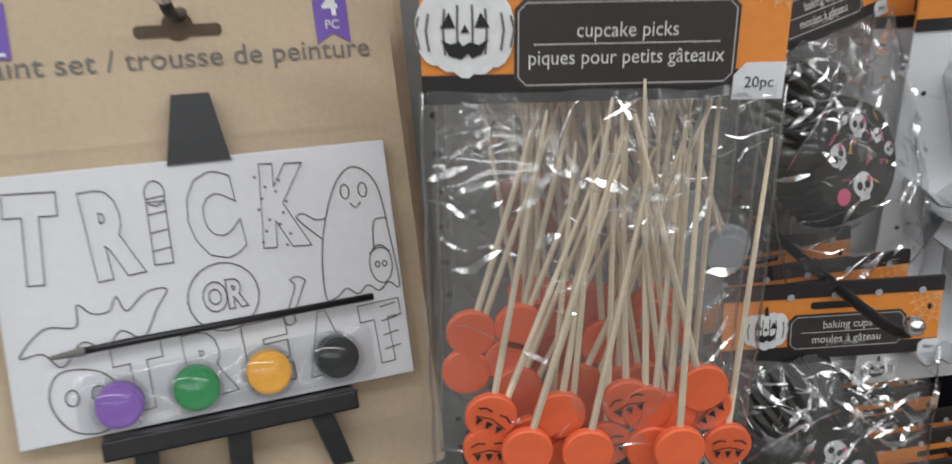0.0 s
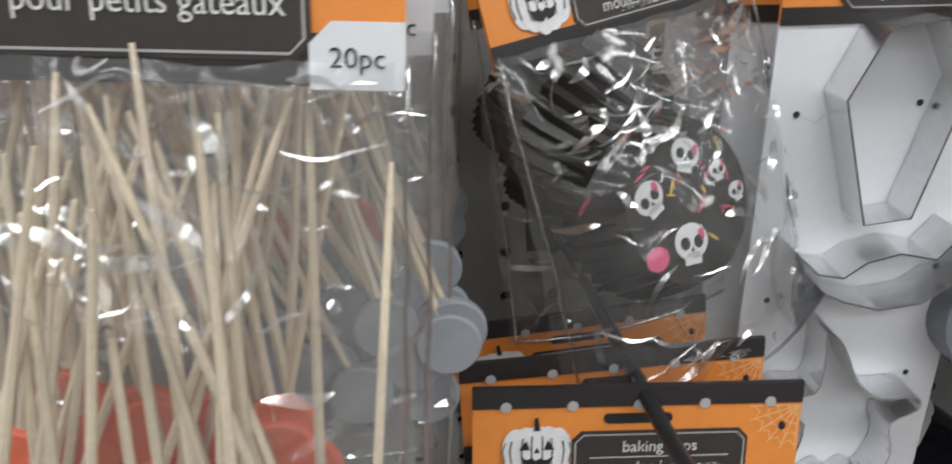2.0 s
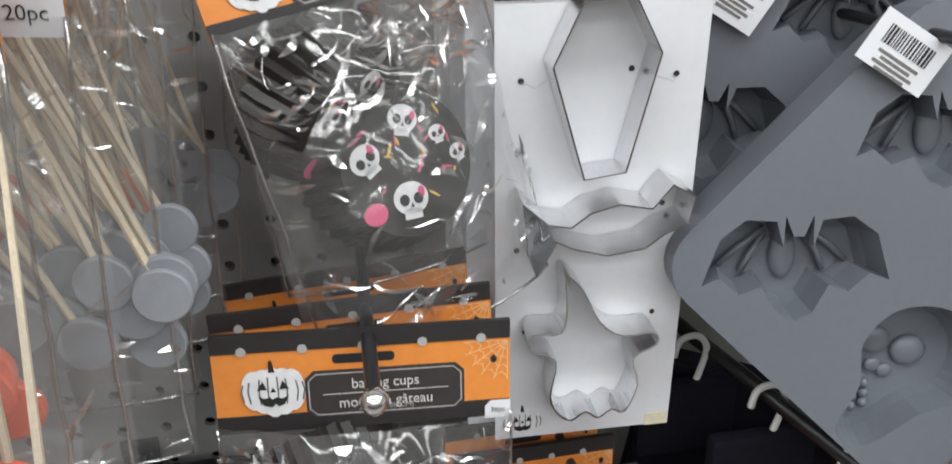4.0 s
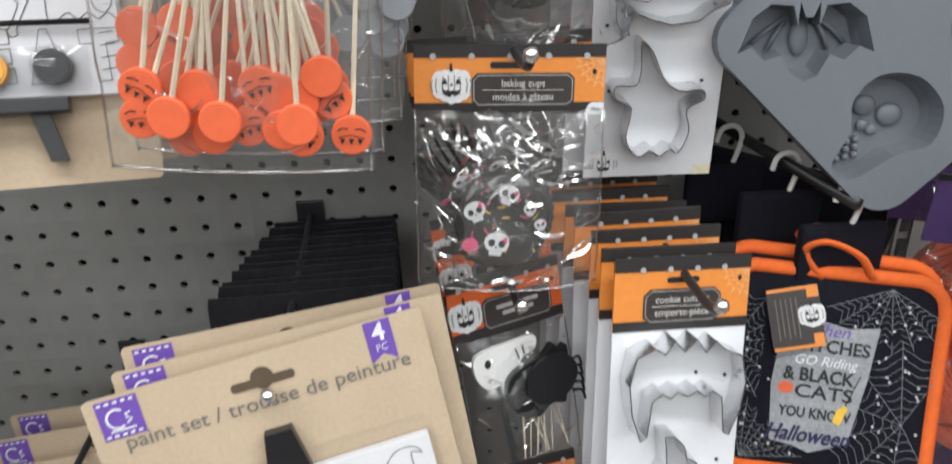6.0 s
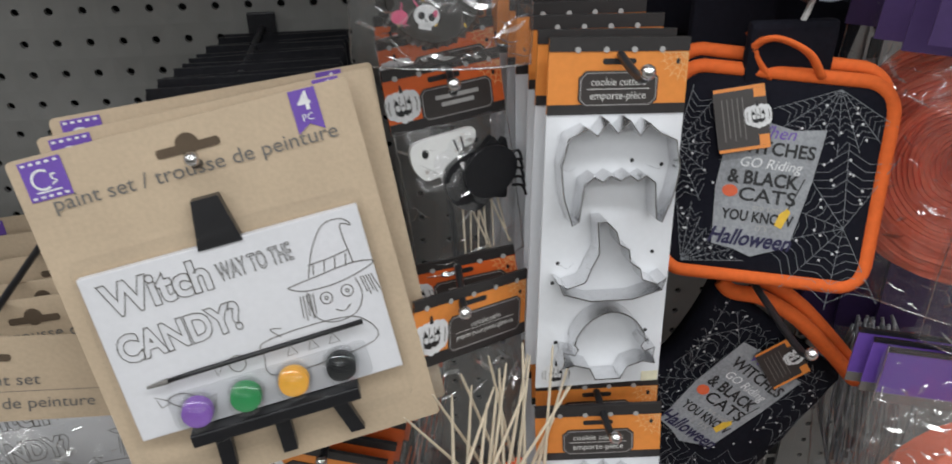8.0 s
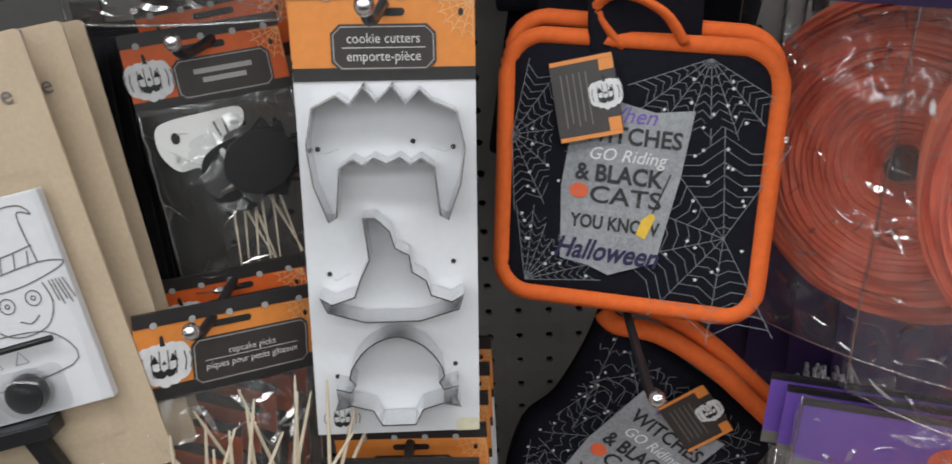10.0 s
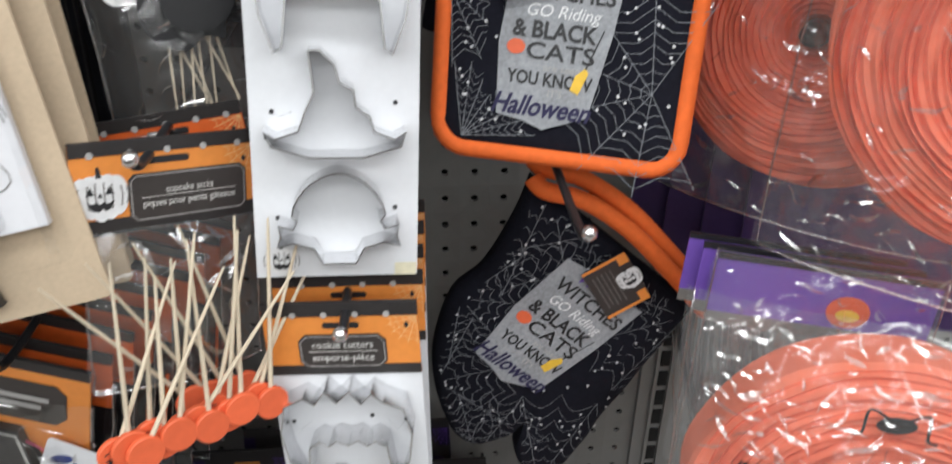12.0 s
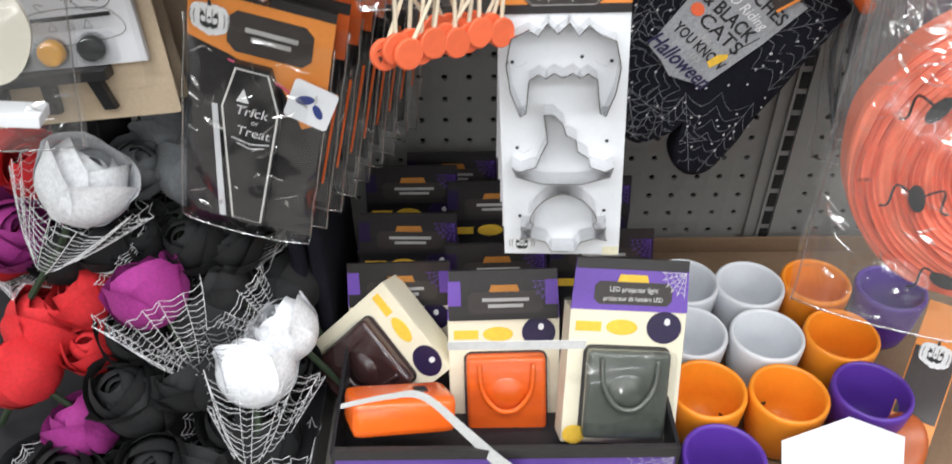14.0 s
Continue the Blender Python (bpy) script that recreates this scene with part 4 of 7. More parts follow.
def cookie_cutters(m, kind="fangs", group="cookie cutters on one hook", full=True, w=0.084, h=0.225, behind=False):
    """A white card with an orange header and three bent steel cutters tied on."""
    names = {"fangs": "white card of fangs, hat and skull cookie cutters", "coffin": "white card of coffin, witch and ghost cookie cutters"}
    ob = thing("cookie_cutter_card", names[kind] + (", hung behind others" if behind else ""), "cookie cutters", m, group)
    hh = 0.043
    part("backing_card", flat(rect(-w / 2, -h, w / 2, -hh), 0, 0.0012), WHITE_CARD, ob)
    part("header_card", flat(rect(-w / 2, -hh, w / 2, 0), -0.0003, 0.0018), ORANGE, ob)
    part("top_fold", flat(rect(-w / 2, -0.007, w / 2, 0.001), -0.0009, 0.003), DARK, ob)
    part("lower_band", flat(rect(-w / 2, -hh - 0.0005, w / 2, -hh + 0.0055), -0.0008, 0.0006), DARK, ob)
    part("hang_slot", flat(rrect(-0.010, -0.0145, 0.010, -0.011, 0.0016), -0.0006, 0.0003), INK, ob)
    bm = bmesh.new()
    for i in range(4):
        flat(ellipse(-w * 0.3 + w * 0.2 * i, -0.006, 0.0018, 0.0018, 8), -0.0012, 0.0002, bm)
    part("skull_dots", bm, FINE_INK, ob)
    part("label_plate", flat(octo(-0.024, -0.039, 0.024, -0.018, 0.004), -0.0011, 0.0004), PLATE, ob)
    part("label_line", line(octo(-0.0228, -0.0378, 0.0228, -0.0192, 0.0035), 0.0005, -0.0014, True), FINE_INK, ob)
    lettering("cookie cutters", 0.0064, PALE_INK, ob, 0, -0.0245, -0.0014, squeeze=0.9)
    part("divider", line([(-0.019, -0.0285), (0.019, -0.0285)], 0.0004, -0.0014), PALE_INK, ob)
    lettering("emporte-pièce", 0.0064, PALE_INK, ob, 0, -0.0325, -0.0014, squeeze=0.9)
    web_print(ob, w / 2 - 0.001, -0.008, 0.017, 180, 270, mat("pale_orange_ink", (0.85, 0.50, 0.22), 0.5), -0.0006)
    part("spider_print", flat(ellipse(w / 2 - 0.0065, -0.013, 0.0012, 0.0018, 10), -0.0008, 0.0002), INK, ob)
    if full:
        if kind == "fangs":
            cutter(ob, shape_fangs(0, -0.0755, 1.20), "fangs_cutter", 0.017)
            cutter(ob, shape_hat(0.0, -0.1290, 1.10, 0.92), "hat_cutter", 0.017)
            cutter(ob, shape_skull(0.001, -0.1830, 1.03), "skull_cutter", 0.017)
        else:
            cutter(ob, shape_coffin(-0.003, -0.076, 1.0), "coffin_cutter", 0.017)
            cutter(ob, shape_witch_face(0.001, -0.136, 1.0), "witch_cutter", 0.019)
            cutter(ob, shape_ghost(0.002, -0.192, 1.05), "ghost_cutter", 0.017)
        for x, z in ((-0.033, -0.075), (0.031, -0.075), (0.012, -0.072), (-0.031, -0.137), (0.030, -0.132), (-0.034, -0.150), (0.030, -0.187), (-0.030, -0.192)):
            part("tie_hole", flat(ellipse(x, z, 0.0013, 0.0013, 8), -0.0005, 0.0002), INK, ob)
        for x, z, d in ((-0.033, -0.075, 1), (0.031, -0.075, -1), (-0.031, -0.137, 1), (0.030, -0.187, -1)):
            part("plastic_tie", tube([(x, -0.001, z), (x + d * 0.004, -0.008, z - 0.001), (x + d * 0.010, -0.001, z)], 0.0004, 5), FILM_SOFT, ob, "clear plastic tie")
        pumpkin_print(ob, -w / 2 + 0.013, -h + 0.010, 0.009)
    part("count_tab", flat(rect(w / 2 - 0.012, -h, w / 2 - 0.0005, -h + 0.007), -0.0006, 0.0003), mat("cream_tab", (0.75, 0.70, 0.52), 0.6), ob)
    return ob


cookie_cutters(hang(0.4537, -0.1232, 1.7245, -0.3, -2.6, -1.4), "coffin", "cookie cutters on the upper hook", w=0.087, h=0.253)
for k in range(3):
    cookie_cutters(hang(0.446 - 0.004 * k, -0.100 + 0.028 * k, 1.723, -1 + k, -1, 0), "coffin", "cookie cutters on the upper hook", False, w=0.087, h=0.252, behind=True)
cookie_cutters(hang(0.4488, -0.2070, 1.4578, -3.2, 11.5, 4.6), "fangs")
for k in range(6):
    cookie_cutters(hang(0.4445 - 0.0035 * k + 0.002 * (k % 2), -0.193 + 0.022 * k, 1.458 + 0.002 * (k % 3), -2.7 + 0.8 * (k % 3), 8.5 - k, 4), "fangs", full=False, behind=True)
cookie_cutters(hang(0.4393, -0.2615, 1.2254, 3.0, 6.4, -5.6), "fangs", "cookie cutters on the lower hook")
for k in range(4):
    cookie_cutters(hang(0.443 + 0.001 * k, -0.240 + 0.026 * k, 1.230 + 0.001 * k, 1.5 - k * 0.5, 5 - k, -3), "fangs", "cookie cutters on the lower hook", False, behind=True)

# ---- baking cups ----
CUP_PAPER = mat("black_cup_paper", (0.018, 0.015, 0.013), 0.42, vary=0.35, bump=0.1)


def skull_print(bm_white, bm_black, bm_pink, cx, cz, r, y, turn=0.0):
    c, s = math.cos(radians(turn)), math.sin(radians(turn))
    T = lambda pts: [(cx + a * c - b * s, cz + a * s + b * c) for a, b in pts]
    flat(T(ellipse(0, 0.1 * r, r, 0.85 * r, 16)), y, 0.0002, bm_white)
    flat(T(rect(-0.5 * r, -0.95 * r, 0.5 * r, -0.4 * r)), y, 0.0002, bm_white)
    for d in (-0.4, 0.4):
        flat(T(ellipse(d * r, 0.05 * r, 0.28 * r, 0.3 * r, 10)), y - 0.0003, 0.0002, bm_black)
    flat(T([(-0.1 * r, -0.35 * r), (0.1 * r, -0.35 * r), (0, -0.12 * r)]), y - 0.0003, 0.0002, bm_black)
    flat(T(ellipse(0.62 * r, 0.35 * r, 0.2 * r, 0.3 * r, 8)), y - 0.0003, 0.0002, bm_pink)


def baking_cups(m, seed, group, cups=True, w=0.105, h=0.125, hh=0.037, behind=False):
    ob = thing("baking_cups", "bag of black baking cups with orange header" + (", hung behind others" if behind else ""), "baking cups", m, group)
    header(ob, w, hh, ("baking cups", "moules à gâteau"), small="2 IN • (5.08 CM)", text_size=0.0058, plate_x=(-w * 0.20, w * 0.34), tab="36pc" if cups else "")
    if cups:
        rnd = random.Random(seed)
        bw, bb, bp, by = bmesh.new(), bmesh.new(), bmesh.new(), bmesh.new()
        for q, (cx, cz, R, rx, rz) in enumerate(((-0.004, -0.094, 0.0310, -6, 4), (-0.014, -0.076, 0.0310, 38, 26))):
            for k in range(3):
                bm = bmesh.new()
                rings = []
                for (rr, hgt, fl) in ((0.86, 0.0, 0), (0.89, 0.002, 0.25), (0.97, 0.010, 0.8), (1.05, 0.020, 1.0)):
                    rings.append([bm.verts.new((R * rr * (1 + 0.035 * fl * (1 if i % 2 else -1)) * math.cos(2 * math.pi * i / 72), hgt + 0.003 * k, R * rr * (1 + 0.035 * fl * (1 if i % 2 else -1)) * math.sin(2 * math.pi * i / 72))) for i in range(72)])
                for a, b in zip(rings, rings[1:]):
                    for i in range(72):
                        bm.faces.new((a[i], a[(i + 1) % 72], b[(i + 1) % 72], b[i]))
                bm.faces.new(rings[0])
                cup = part("baking_cup", bm, CUP_PAPER, ob, "black fluted paper cup with skull print", m=pose(cx, -0.018 + 0.014 * q, cz, rx, 0, rz))
                if k == 0:
                    for a, b, r, t in ((-0.004, -0.013, 0.0072, -10), (0.003, 0.015, 0.0060, -24), (-0.016, 0.006, 0.0062, 20), (0.015, 0.006, 0.0036, 0), (0.021, -0.003, 0.0035, 10)):
                        skull_print(bw, bb, bp, a, b, r, -0.0006, t)
                    for i in range(26):
                        a, b = rnd.uniform(-0.021, 0.021), rnd.uniform(-0.021, 0.021)
                        flat(ellipse(a * 0.9, b * 0.9, rnd.uniform(0.0006, 0.0030), rnd.uniform(0.0003, 0.0005), 8, rnd.uniform(0, 180)), -0.0003, 0.0002, (bp, by, bp)[i % 3])
                    flat(ellipse(-0.019, -0.013, 0.0048, 0.0040, 14), -0.0004, 0.0002, bp)
                    part("skull_print", bw, WHITE_INK, cup), part("skull_eyes", bb, INK, cup), part("pink_print", bp, PINK_INK, cup), part("yellow_print", by, YELLOW_INK, cup)
                    bw, bb, bp, by = bmesh.new(), bmesh.new(), bmesh.new(), bmesh.new()
        for b0 in (bw, bb, bp, by):
            b0.free()
        bag_film(ob, w + 0.002, h, 0.030, seed, top=-hh + 0.003, crease=0.006, folds=3.2)
    return ob


baking_cups(hang(0.3488, -0.1213, 1.7184, 8.4, 11.4, 22.8), 41, "baking cups on the upper hook", h=0.128)
for k in range(2):
    baking_cups(hang(0.352, -0.092 + 0.04 * k, 1.724, 6 - 8 * k, 3, 14), 44 + k, "baking cups on the upper hook", k == 0, behind=True)
baking_cups(hang(0.3500, -0.1791, 1.5793, -1.3, 5.0, -2.6), 47, "baking cups on the lower hook", h=0.104)
for k in range(2):
    baking_cups(hang(0.347 - 0.002 * k, -0.158 + 0.050 * k, 1.580 - 0.010 * k, 1.5 + 2.5 * k, 2, 0), 50 + k, "baking cups on the lower hook", False, behind=True)

# ---- silicone moulds ----


def mould(m, label):
    """A grey silicone baking mould with sunk bat and skull shapes."""
    ob = thing("baking_mould", label, "baking mould", m, "silicone moulds on one hook")
    s = 0.083
    outer = rrect(-s, -s, s, s, 0.022, 6)
    turn = radians(45)
    c0, s0 = math.cos(turn), math.sin(turn)
    outer = [(a * c0 - b * s0, a * s0 + b * c0) for a, b in outer]
    bat = [(-0.037, -0.012), (-0.030, 0.006), (-0.020, 0.013), (-0.008, 0.012), (-0.005, 0.002), (-0.0045, 0.014), (-0.001, 0.006), (0.003, 0.006), (0.0065, 0.014), (0.007, 0.002), (0.010, 0.012), (0.022, 0.013), (0.032, 0.006), (0.038, -0.012), (0.030, -0.009), (0.022, -0.016), (0.014, -0.013), (0.008, -0.024), (0.001, -0.027), (-0.006, -0.024), (-0.013, -0.013), (-0.022, -0.016), (-0.030, -0.009)]
    skull = [(v.x, v.y) for v in smooth_path([(-0.006, 0.026, 0), (0.014, 0.025, 0), (0.028, 0.010, 0), (0.024, -0.008, 0), (0.006, -0.014, 0), (-0.010, -0.024, 0), (-0.020, -0.026, 0), (-0.026, -0.018, 0), (-0.018, -0.002, 0), (-0.018, 0.014, 0)], True, 4)]
    place = lambda pts, x, z: [(a + x, b + z) for a, b in pts]
    pits = [place([(a * 1.08, b * 1.16) for a, b in bat], -0.0555, 0.0055), place([(a * 1.18, b * 1.26) for a, b in skull], -0.002, -0.0555), place([(-a * 1.12, b * 1.12) for a, b in skull], 0.060, 0.0), place(bat, 0.004, 0.058)]
    bm = bmesh.new()
    loops = []
    for pts in [outer] + pits:
        vs = [bm.verts.new((a, 0, b)) for a, b in pts]
        loops.append(vs)
        for i in range(len(vs)):
            bm.edges.new((vs[i], vs[(i + 1) % len(vs)]))
    bmesh.ops.triangle_fill(bm, use_beauty=True, use_dissolve=False, edges=bm.edges[:])
    for q, vs in enumerate(loops):
        depth = 0.026 if q == 0 else 0.020
        cx, cz = sum(v.co.x for v in vs) / len(vs), sum(v.co.z for v in vs) / len(vs)
        k = 1.0 if q == 0 else 0.84
        mid = [bm.verts.new((cx + (v.co.x - cx) * (1 + k) / 2, depth * 0.7, cz + (v.co.z - cz) * (1 + k) / 2)) for v in vs]
        low = [bm.verts.new((cx + (v.co.x - cx) * k, depth, cz + (v.co.z - cz) * k)) for v in vs]
        n = len(vs)
        for a, b in ((vs, mid), (mid, low)):
            for i in range(n):
                bm.faces.new((a[i], a[(i + 1) % n], b[(i + 1) % n], b[i]))
        bm.faces.new(low)
    part("tray", bm, SILICONE, ob)
    for x, z, sgn in ((-0.002, -0.0555, 1), (0.060, 0.0, -1)):
        bm = bmesh.new()
        for ex, ez, r in ((-0.008, 0.012, 0.0068), (0.008, 0.006, 0.0076), (-0.008, -0.001, 0.0034), (-0.002, -0.004, 0.0034)):
            bmesh.ops.create_uvsphere(bm, u_segments=14, v_segments=8, radius=r * 1.1, matrix=Matrix.Translation((x + sgn * ex, 0.0185, z + ez)) @ Matrix.Diagonal((1, 0.38, 0.9, 1)))
        for i in range(9):
            bmesh.ops.create_uvsphere(bm, u_segments=8, v_segments=6, radius=0.0026, matrix=Matrix.Translation((x + sgn * (-0.022 + 0.0055 * (i % 3)), 0.0185, z - 0.013 - 0.005 * (i // 3) + 0.0015 * (i % 3)) ))
        part("skull_relief", bm, SILICONE, ob, smooth=True)
    for x, z in ((-0.0560, 0.004), (0.004, 0.058)):
        bm = bmesh.new()
        bmesh.ops.create_uvsphere(bm, u_segments=14, v_segments=8, radius=0.006, matrix=Matrix.Translation((x + 0.001, 0.018, z - 0.004)) @ Matrix.Diagonal((1, 0.6, 2.0, 1)))
        for a0, b0, a1, b1 in ((-0.008, 0.006, -0.018, -0.012), (-0.008, 0.008, -0.028, -0.008), (0.010, 0.006, 0.019, -0.012), (0.010, 0.008, 0.029, -0.008)):
            tube([(x + a0, 0.0175, z + b0), (x + (a0 + a1) / 2 * 1.08, 0.016, z + (b0 + b1) / 2), (x + a1, 0.0175, z + b1)], 0.0016, 6, bm)
        part("bat_relief", bm, SILICONE, ob, smooth=True)
    return ob


def barcode_tag(parent, x, z, w, h, turn, y=-0.003):
    tg = part("tag", flat(rect(-w / 2, -h / 2, w / 2, h / 2), 0, 0.0006), WHITE_CARD, parent, "white paper tag with a barcode", m=pose(x, y, z, 0, -turn, 0))
    bm = bmesh.new()
    r2 = random.Random(int(x * 1e4))
    u = -w * 0.34
    while u < w * 0.34:
        k = r2.uniform(0.0004, 0.0012)
        flat(rect(u, -h * 0.05, u + k, h * 0.3), -0.0003, 0.0002, bm)
        u += k + r2.uniform(0.0005, 0.001)
    part("barcode", bm, INK, tg)
    bars(tg, 0, -h * 0.18, w * 0.6, 4, 0.0012, GREY_INK, -0.0003)


mb = mould(hang(0.575, -0.088, 1.608, -4, 2, -12), "grey silicone mould hung behind another")
mf = mould(hang(0.5904, -0.1507, 1.5690, 1.0, 8.3, -9.6), "grey silicone mould with sunk bats and skulls")
barcode_tag(mb, -0.050, 0.066, 0.030, 0.034, -28, -0.006)
barcode_tag(mf, -0.020, 0.088, 0.032, 0.022, -34, -0.006)
tagd = part("tag", flat(rect(-0.012, -0.016, 0.012, 0.016), 0, 0.0006), DARK, mb, "black paper tag", m=pose(-0.020, -0.003, 0.080, 0, 30, 0))
bars(tagd, 0, 0.008, 0.016, 5, 0.001, FINE_INK, -0.0003)

# ---- party picks with ghost and cat heads, and the bag of loose picks below ----
GHOST_W = mat("white_painted_wood", (0.78, 0.78, 0.77), 0.5, vary=0.03)


def ghost_picks(m, behind=False, w=0.080, main=None, label="", front_art=True):
    ob = thing("party_picks", label or ("bag of ghost and black cat party picks" + (" hung behind another" if behind else "")), "party picks", m, "bags of party picks on one hook")
    # default header colour is the orange with shade mixed in
    header(ob, w, 0.040, None, main or SHADED_ORANGE, plate_x=(-w * 0.22, w * 0.40))
    if behind:
        return ob
    ghost = [(v.x, v.y) for v in smooth_path([(-0.033, -0.048, 0), (-0.026, -0.044, 0), (-0.008, -0.043, 0), (0.010, -0.043, 0), (0.010, -0.052, 0), (0.000, -0.056, 0), (-0.004, -0.066, 0), (-0.008, -0.080, 0), (-0.014, -0.078, 0), (-0.016, -0.070, 0), (-0.026, -0.070, 0), (-0.033, -0.060, 0)], True, 4)]
    g = part("ghost_head", flat(ghost, -0.012, 0.003), GHOST_W, ob, "flat white painted ghost")
    bm = bmesh.new()
    flat(ellipse(-0.024, -0.053, 0.0022, 0.003, 12), -0.0124, 0.0003, bm)
    line([(-0.004, -0.048), (-0.002, -0.056)], 0.0012, -0.0124, bm=bm)
    line([(0.001, -0.047), (0.002, -0.055)], 0.0012, -0.0124, bm=bm)
    part("ghost_eye", bm, INK, g)
    cat = [(v.x, v.y) for v in smooth_path([(-0.016, -0.074, 0), (-0.012, -0.064, 0), (0.000, -0.058, 0), (0.012, -0.056, 0), (0.020, -0.050, 0), (0.024, -0.056, 0), (0.029, -0.053, 0), (0.030, -0.066, 0), (0.033, -0.078, 0), (0.026, -0.084, 0), (0.024, -0.092, 0), (0.014, -0.090, 0), (0.004, -0.096, 0), (-0.008, -0.092, 0), (-0.014, -0.084, 0)], True, 4)]
    cat_head = part("cat_head", flat(cat, -0.019, 0.006), BLACK_PLASTIC, ob, "flat black painted cat")
    part("spider_head", flat(ellipse(0.014, -0.071, 0.019, 0.016, 22, 20), -0.024, 0.003), BLACK_PLASTIC, ob, "flat black painted spider")
    for q in range(5):
        part("leg", tube(smooth_path([(0.028, -0.022, -0.064 - 0.005 * q), (0.035, -0.022, -0.062 - 0.006 * q), (0.037, -0.022, -0.069 - 0.006 * q)], n=3), 0.0010, 6), BLACK_PLASTIC, cat_head)
    rnd = random.Random(8)
    for k in range(9):
        x = -0.004 + 0.003 * k
        part("pick", tube([(x, -0.012, -0.088), (x + rnd.uniform(-0.008, 0.012), -0.013, -0.126)], 0.0009, 6, taper=0.5), BAMBOO, ob)
    bag_film(ob, w, 0.100, 0.020, 77, top=-0.038, crease=0.004)
    return ob


ghost_picks(hang(0.347, -0.165, 1.434, 2, 12, 20))
ghost_picks(hang(0.345, -0.135, 1.444, 5, 4, 15), True)
ghost_picks(hang(0.343, -0.100, 1.447, 3, 4, 15), True)
ghost_picks(hang(0.350, -0.205, 1.312, 7, 4, 5), True, label="orange header of a picks bag hung behind another")

loose = thing("cupcake_picks", "bag of cupcake picks with orange heads, header hanging askew", "cupcake picks", hang(0.3597, -0.2378, 1.3128, -10, 8.5, 36), "bags of cupcake picks on the lower hook")
header(loose, 0.092, 0.045, ("cupcake picks", "piques pour petits gâteaux"), text_size=0.0050, plate_x=(-0.020, 0.041))
rnd = random.Random(12)
for k in range(15):
    x = -0.045 + 0.0056 * k
    add_pick(loose, x, -0.030 - 0.004 * (k % 3), -0.147 + 0.0005 * k + 0.003 * (k % 2), rnd.uniform(0, 40) - 1.0 * k, rnd.uniform(-10, 10), rnd.uniform(0.80, 0.94), False, k % 3 == 0, rnd.uniform(-20, 20))
for k in range(4):
    add_pick(loose, 0.000 + 0.010 * k, -0.014, -0.140, -40 + 7 * k, 4, 0.95, False, False, 0)
bag_film(loose, 0.092, 0.085, 0.016, 91, top=-0.043, crease=0.005)

# ---- stack of dark packets on a hook ----
DARK_FILM = mat("black_glossy_film", (0.022, 0.022, 0.026), 0.20, vary=0.3, bump=0.3, bump_scale=60)
for k in range(11):
    w = 0.096 + 0.0024 * k + 0.002 * (k % 3)
    pk = thing("black_packet", "flat black plastic packet hung edge on among others", "packet", hang(0.2310 - 0.0012 * k + 0.001 * (k % 2), -0.012 - 0.0135 * k, 1.4045 + 0.0011 * k + 0.0015 * (k % 2), 0.5 + 0.8 * (k % 3), 4 + k * 0.6, 0), "black packets on one hook")
    part("packet_body", flat(rrect(-w / 2, -0.19, w / 2, 0, 0.003), 0, 0.0035), DARK_FILM, pk)
    part("top_seal", flat(rect(-w / 2 + 0.001, -0.009, w / 2 - 0.001, 0.002), -0.0008, 0.002), DARK_FILM, pk)

# ---- paint sets at the left, lower down ----
for k, (x, y, z, t) in enumerate(((0.066, -0.192, 1.291, 5.0), (0.062, -0.165, 1.287, 5.5), (0.064, -0.130, 1.288, 7.0), (0.060, -0.105, 1.294, 6.0), (0.066, -0.080, 1.296, 5.0))):
    paint_set(hang(x, y, z, t, 10, 0), "witch", "paint sets on the left hook", k == 0)
small_set = thing("paint_set", "kraft header paint set bag with cut-out wooden shapes", "paint set", hang(0.062, -0.250, 1.305, -9, 8, 10), "small paint sets on the left hook")
part("header_card", flat(rect(-0.085, -0.060, 0.085, 0), 0, 0.0012), KRAFT, small_set)
part("count_flag", flat([(0.062, -0.002), (0.078, -0.002), (0.078, -0.026), (0.070, -0.021), (0.062, -0.026)], -0.0006, 0.0004), PURPLE_PRINT, small_set)
lettering("3", 0.013, WHITE_INK, small_set, 0.070, -0.009, -0.0009)
slot_hole(small_set, -0.014)
lettering("paint set", 0.0115, GREY_INK, small_set, 0.012, -0.030, -0.0007)
part("divider", line([(-0.06, -0.038), (0.08, -0.038)], 0.0004, -0.0007), GREY_INK, small_set)
lettering("ensemble de peinture", 0.0115, GREY_INK, small_set, 0.012, -0.047, -0.0007)
WOODCUT = mat("pale_plywood", (0.66, 0.62, 0.52), 0.6, vary=0.06)
ghost_board = [(v.x, v.y) for v in smooth_path([(-0.06, -0.10, 0), (-0.03, -0.075, 0), (0.0, -0.085, 0), (0.02, -0.105, 0), (0.05, -0.10, 0), (0.062, -0.125, 0), (0.05, -0.155, 0), (0.02, -0.165, 0), (-0.03, -0.170, 0), (-0.06, -0.150, 0)], True, 5)]
wc = part("wooden_shape", flat(ghost_board, -0.012, 0.004), WOODCUT, small_set, "pale plywood cut-out with drawn lines")
bm = bmesh.new()
for k in range(6):
    line([(-0.05 + 0.006 * k, -0.10 - 0.004 * k), (-0.02 + 0.008 * k, -0.155)], 0.0007, -0.0124, bm=bm)
line(ellipse(0.03, -0.13, 0.012, 0.016, 20), 0.0008, -0.0124, True, bm)
line([(v.x, v.y) for v in smooth_path([(-0.055, -0.11, 0), (-0.02, -0.085, 0), (0.01, -0.10, 0), (0.04, -0.108, 0)], False, 5)], 0.0009, -0.0124, bm=bm)
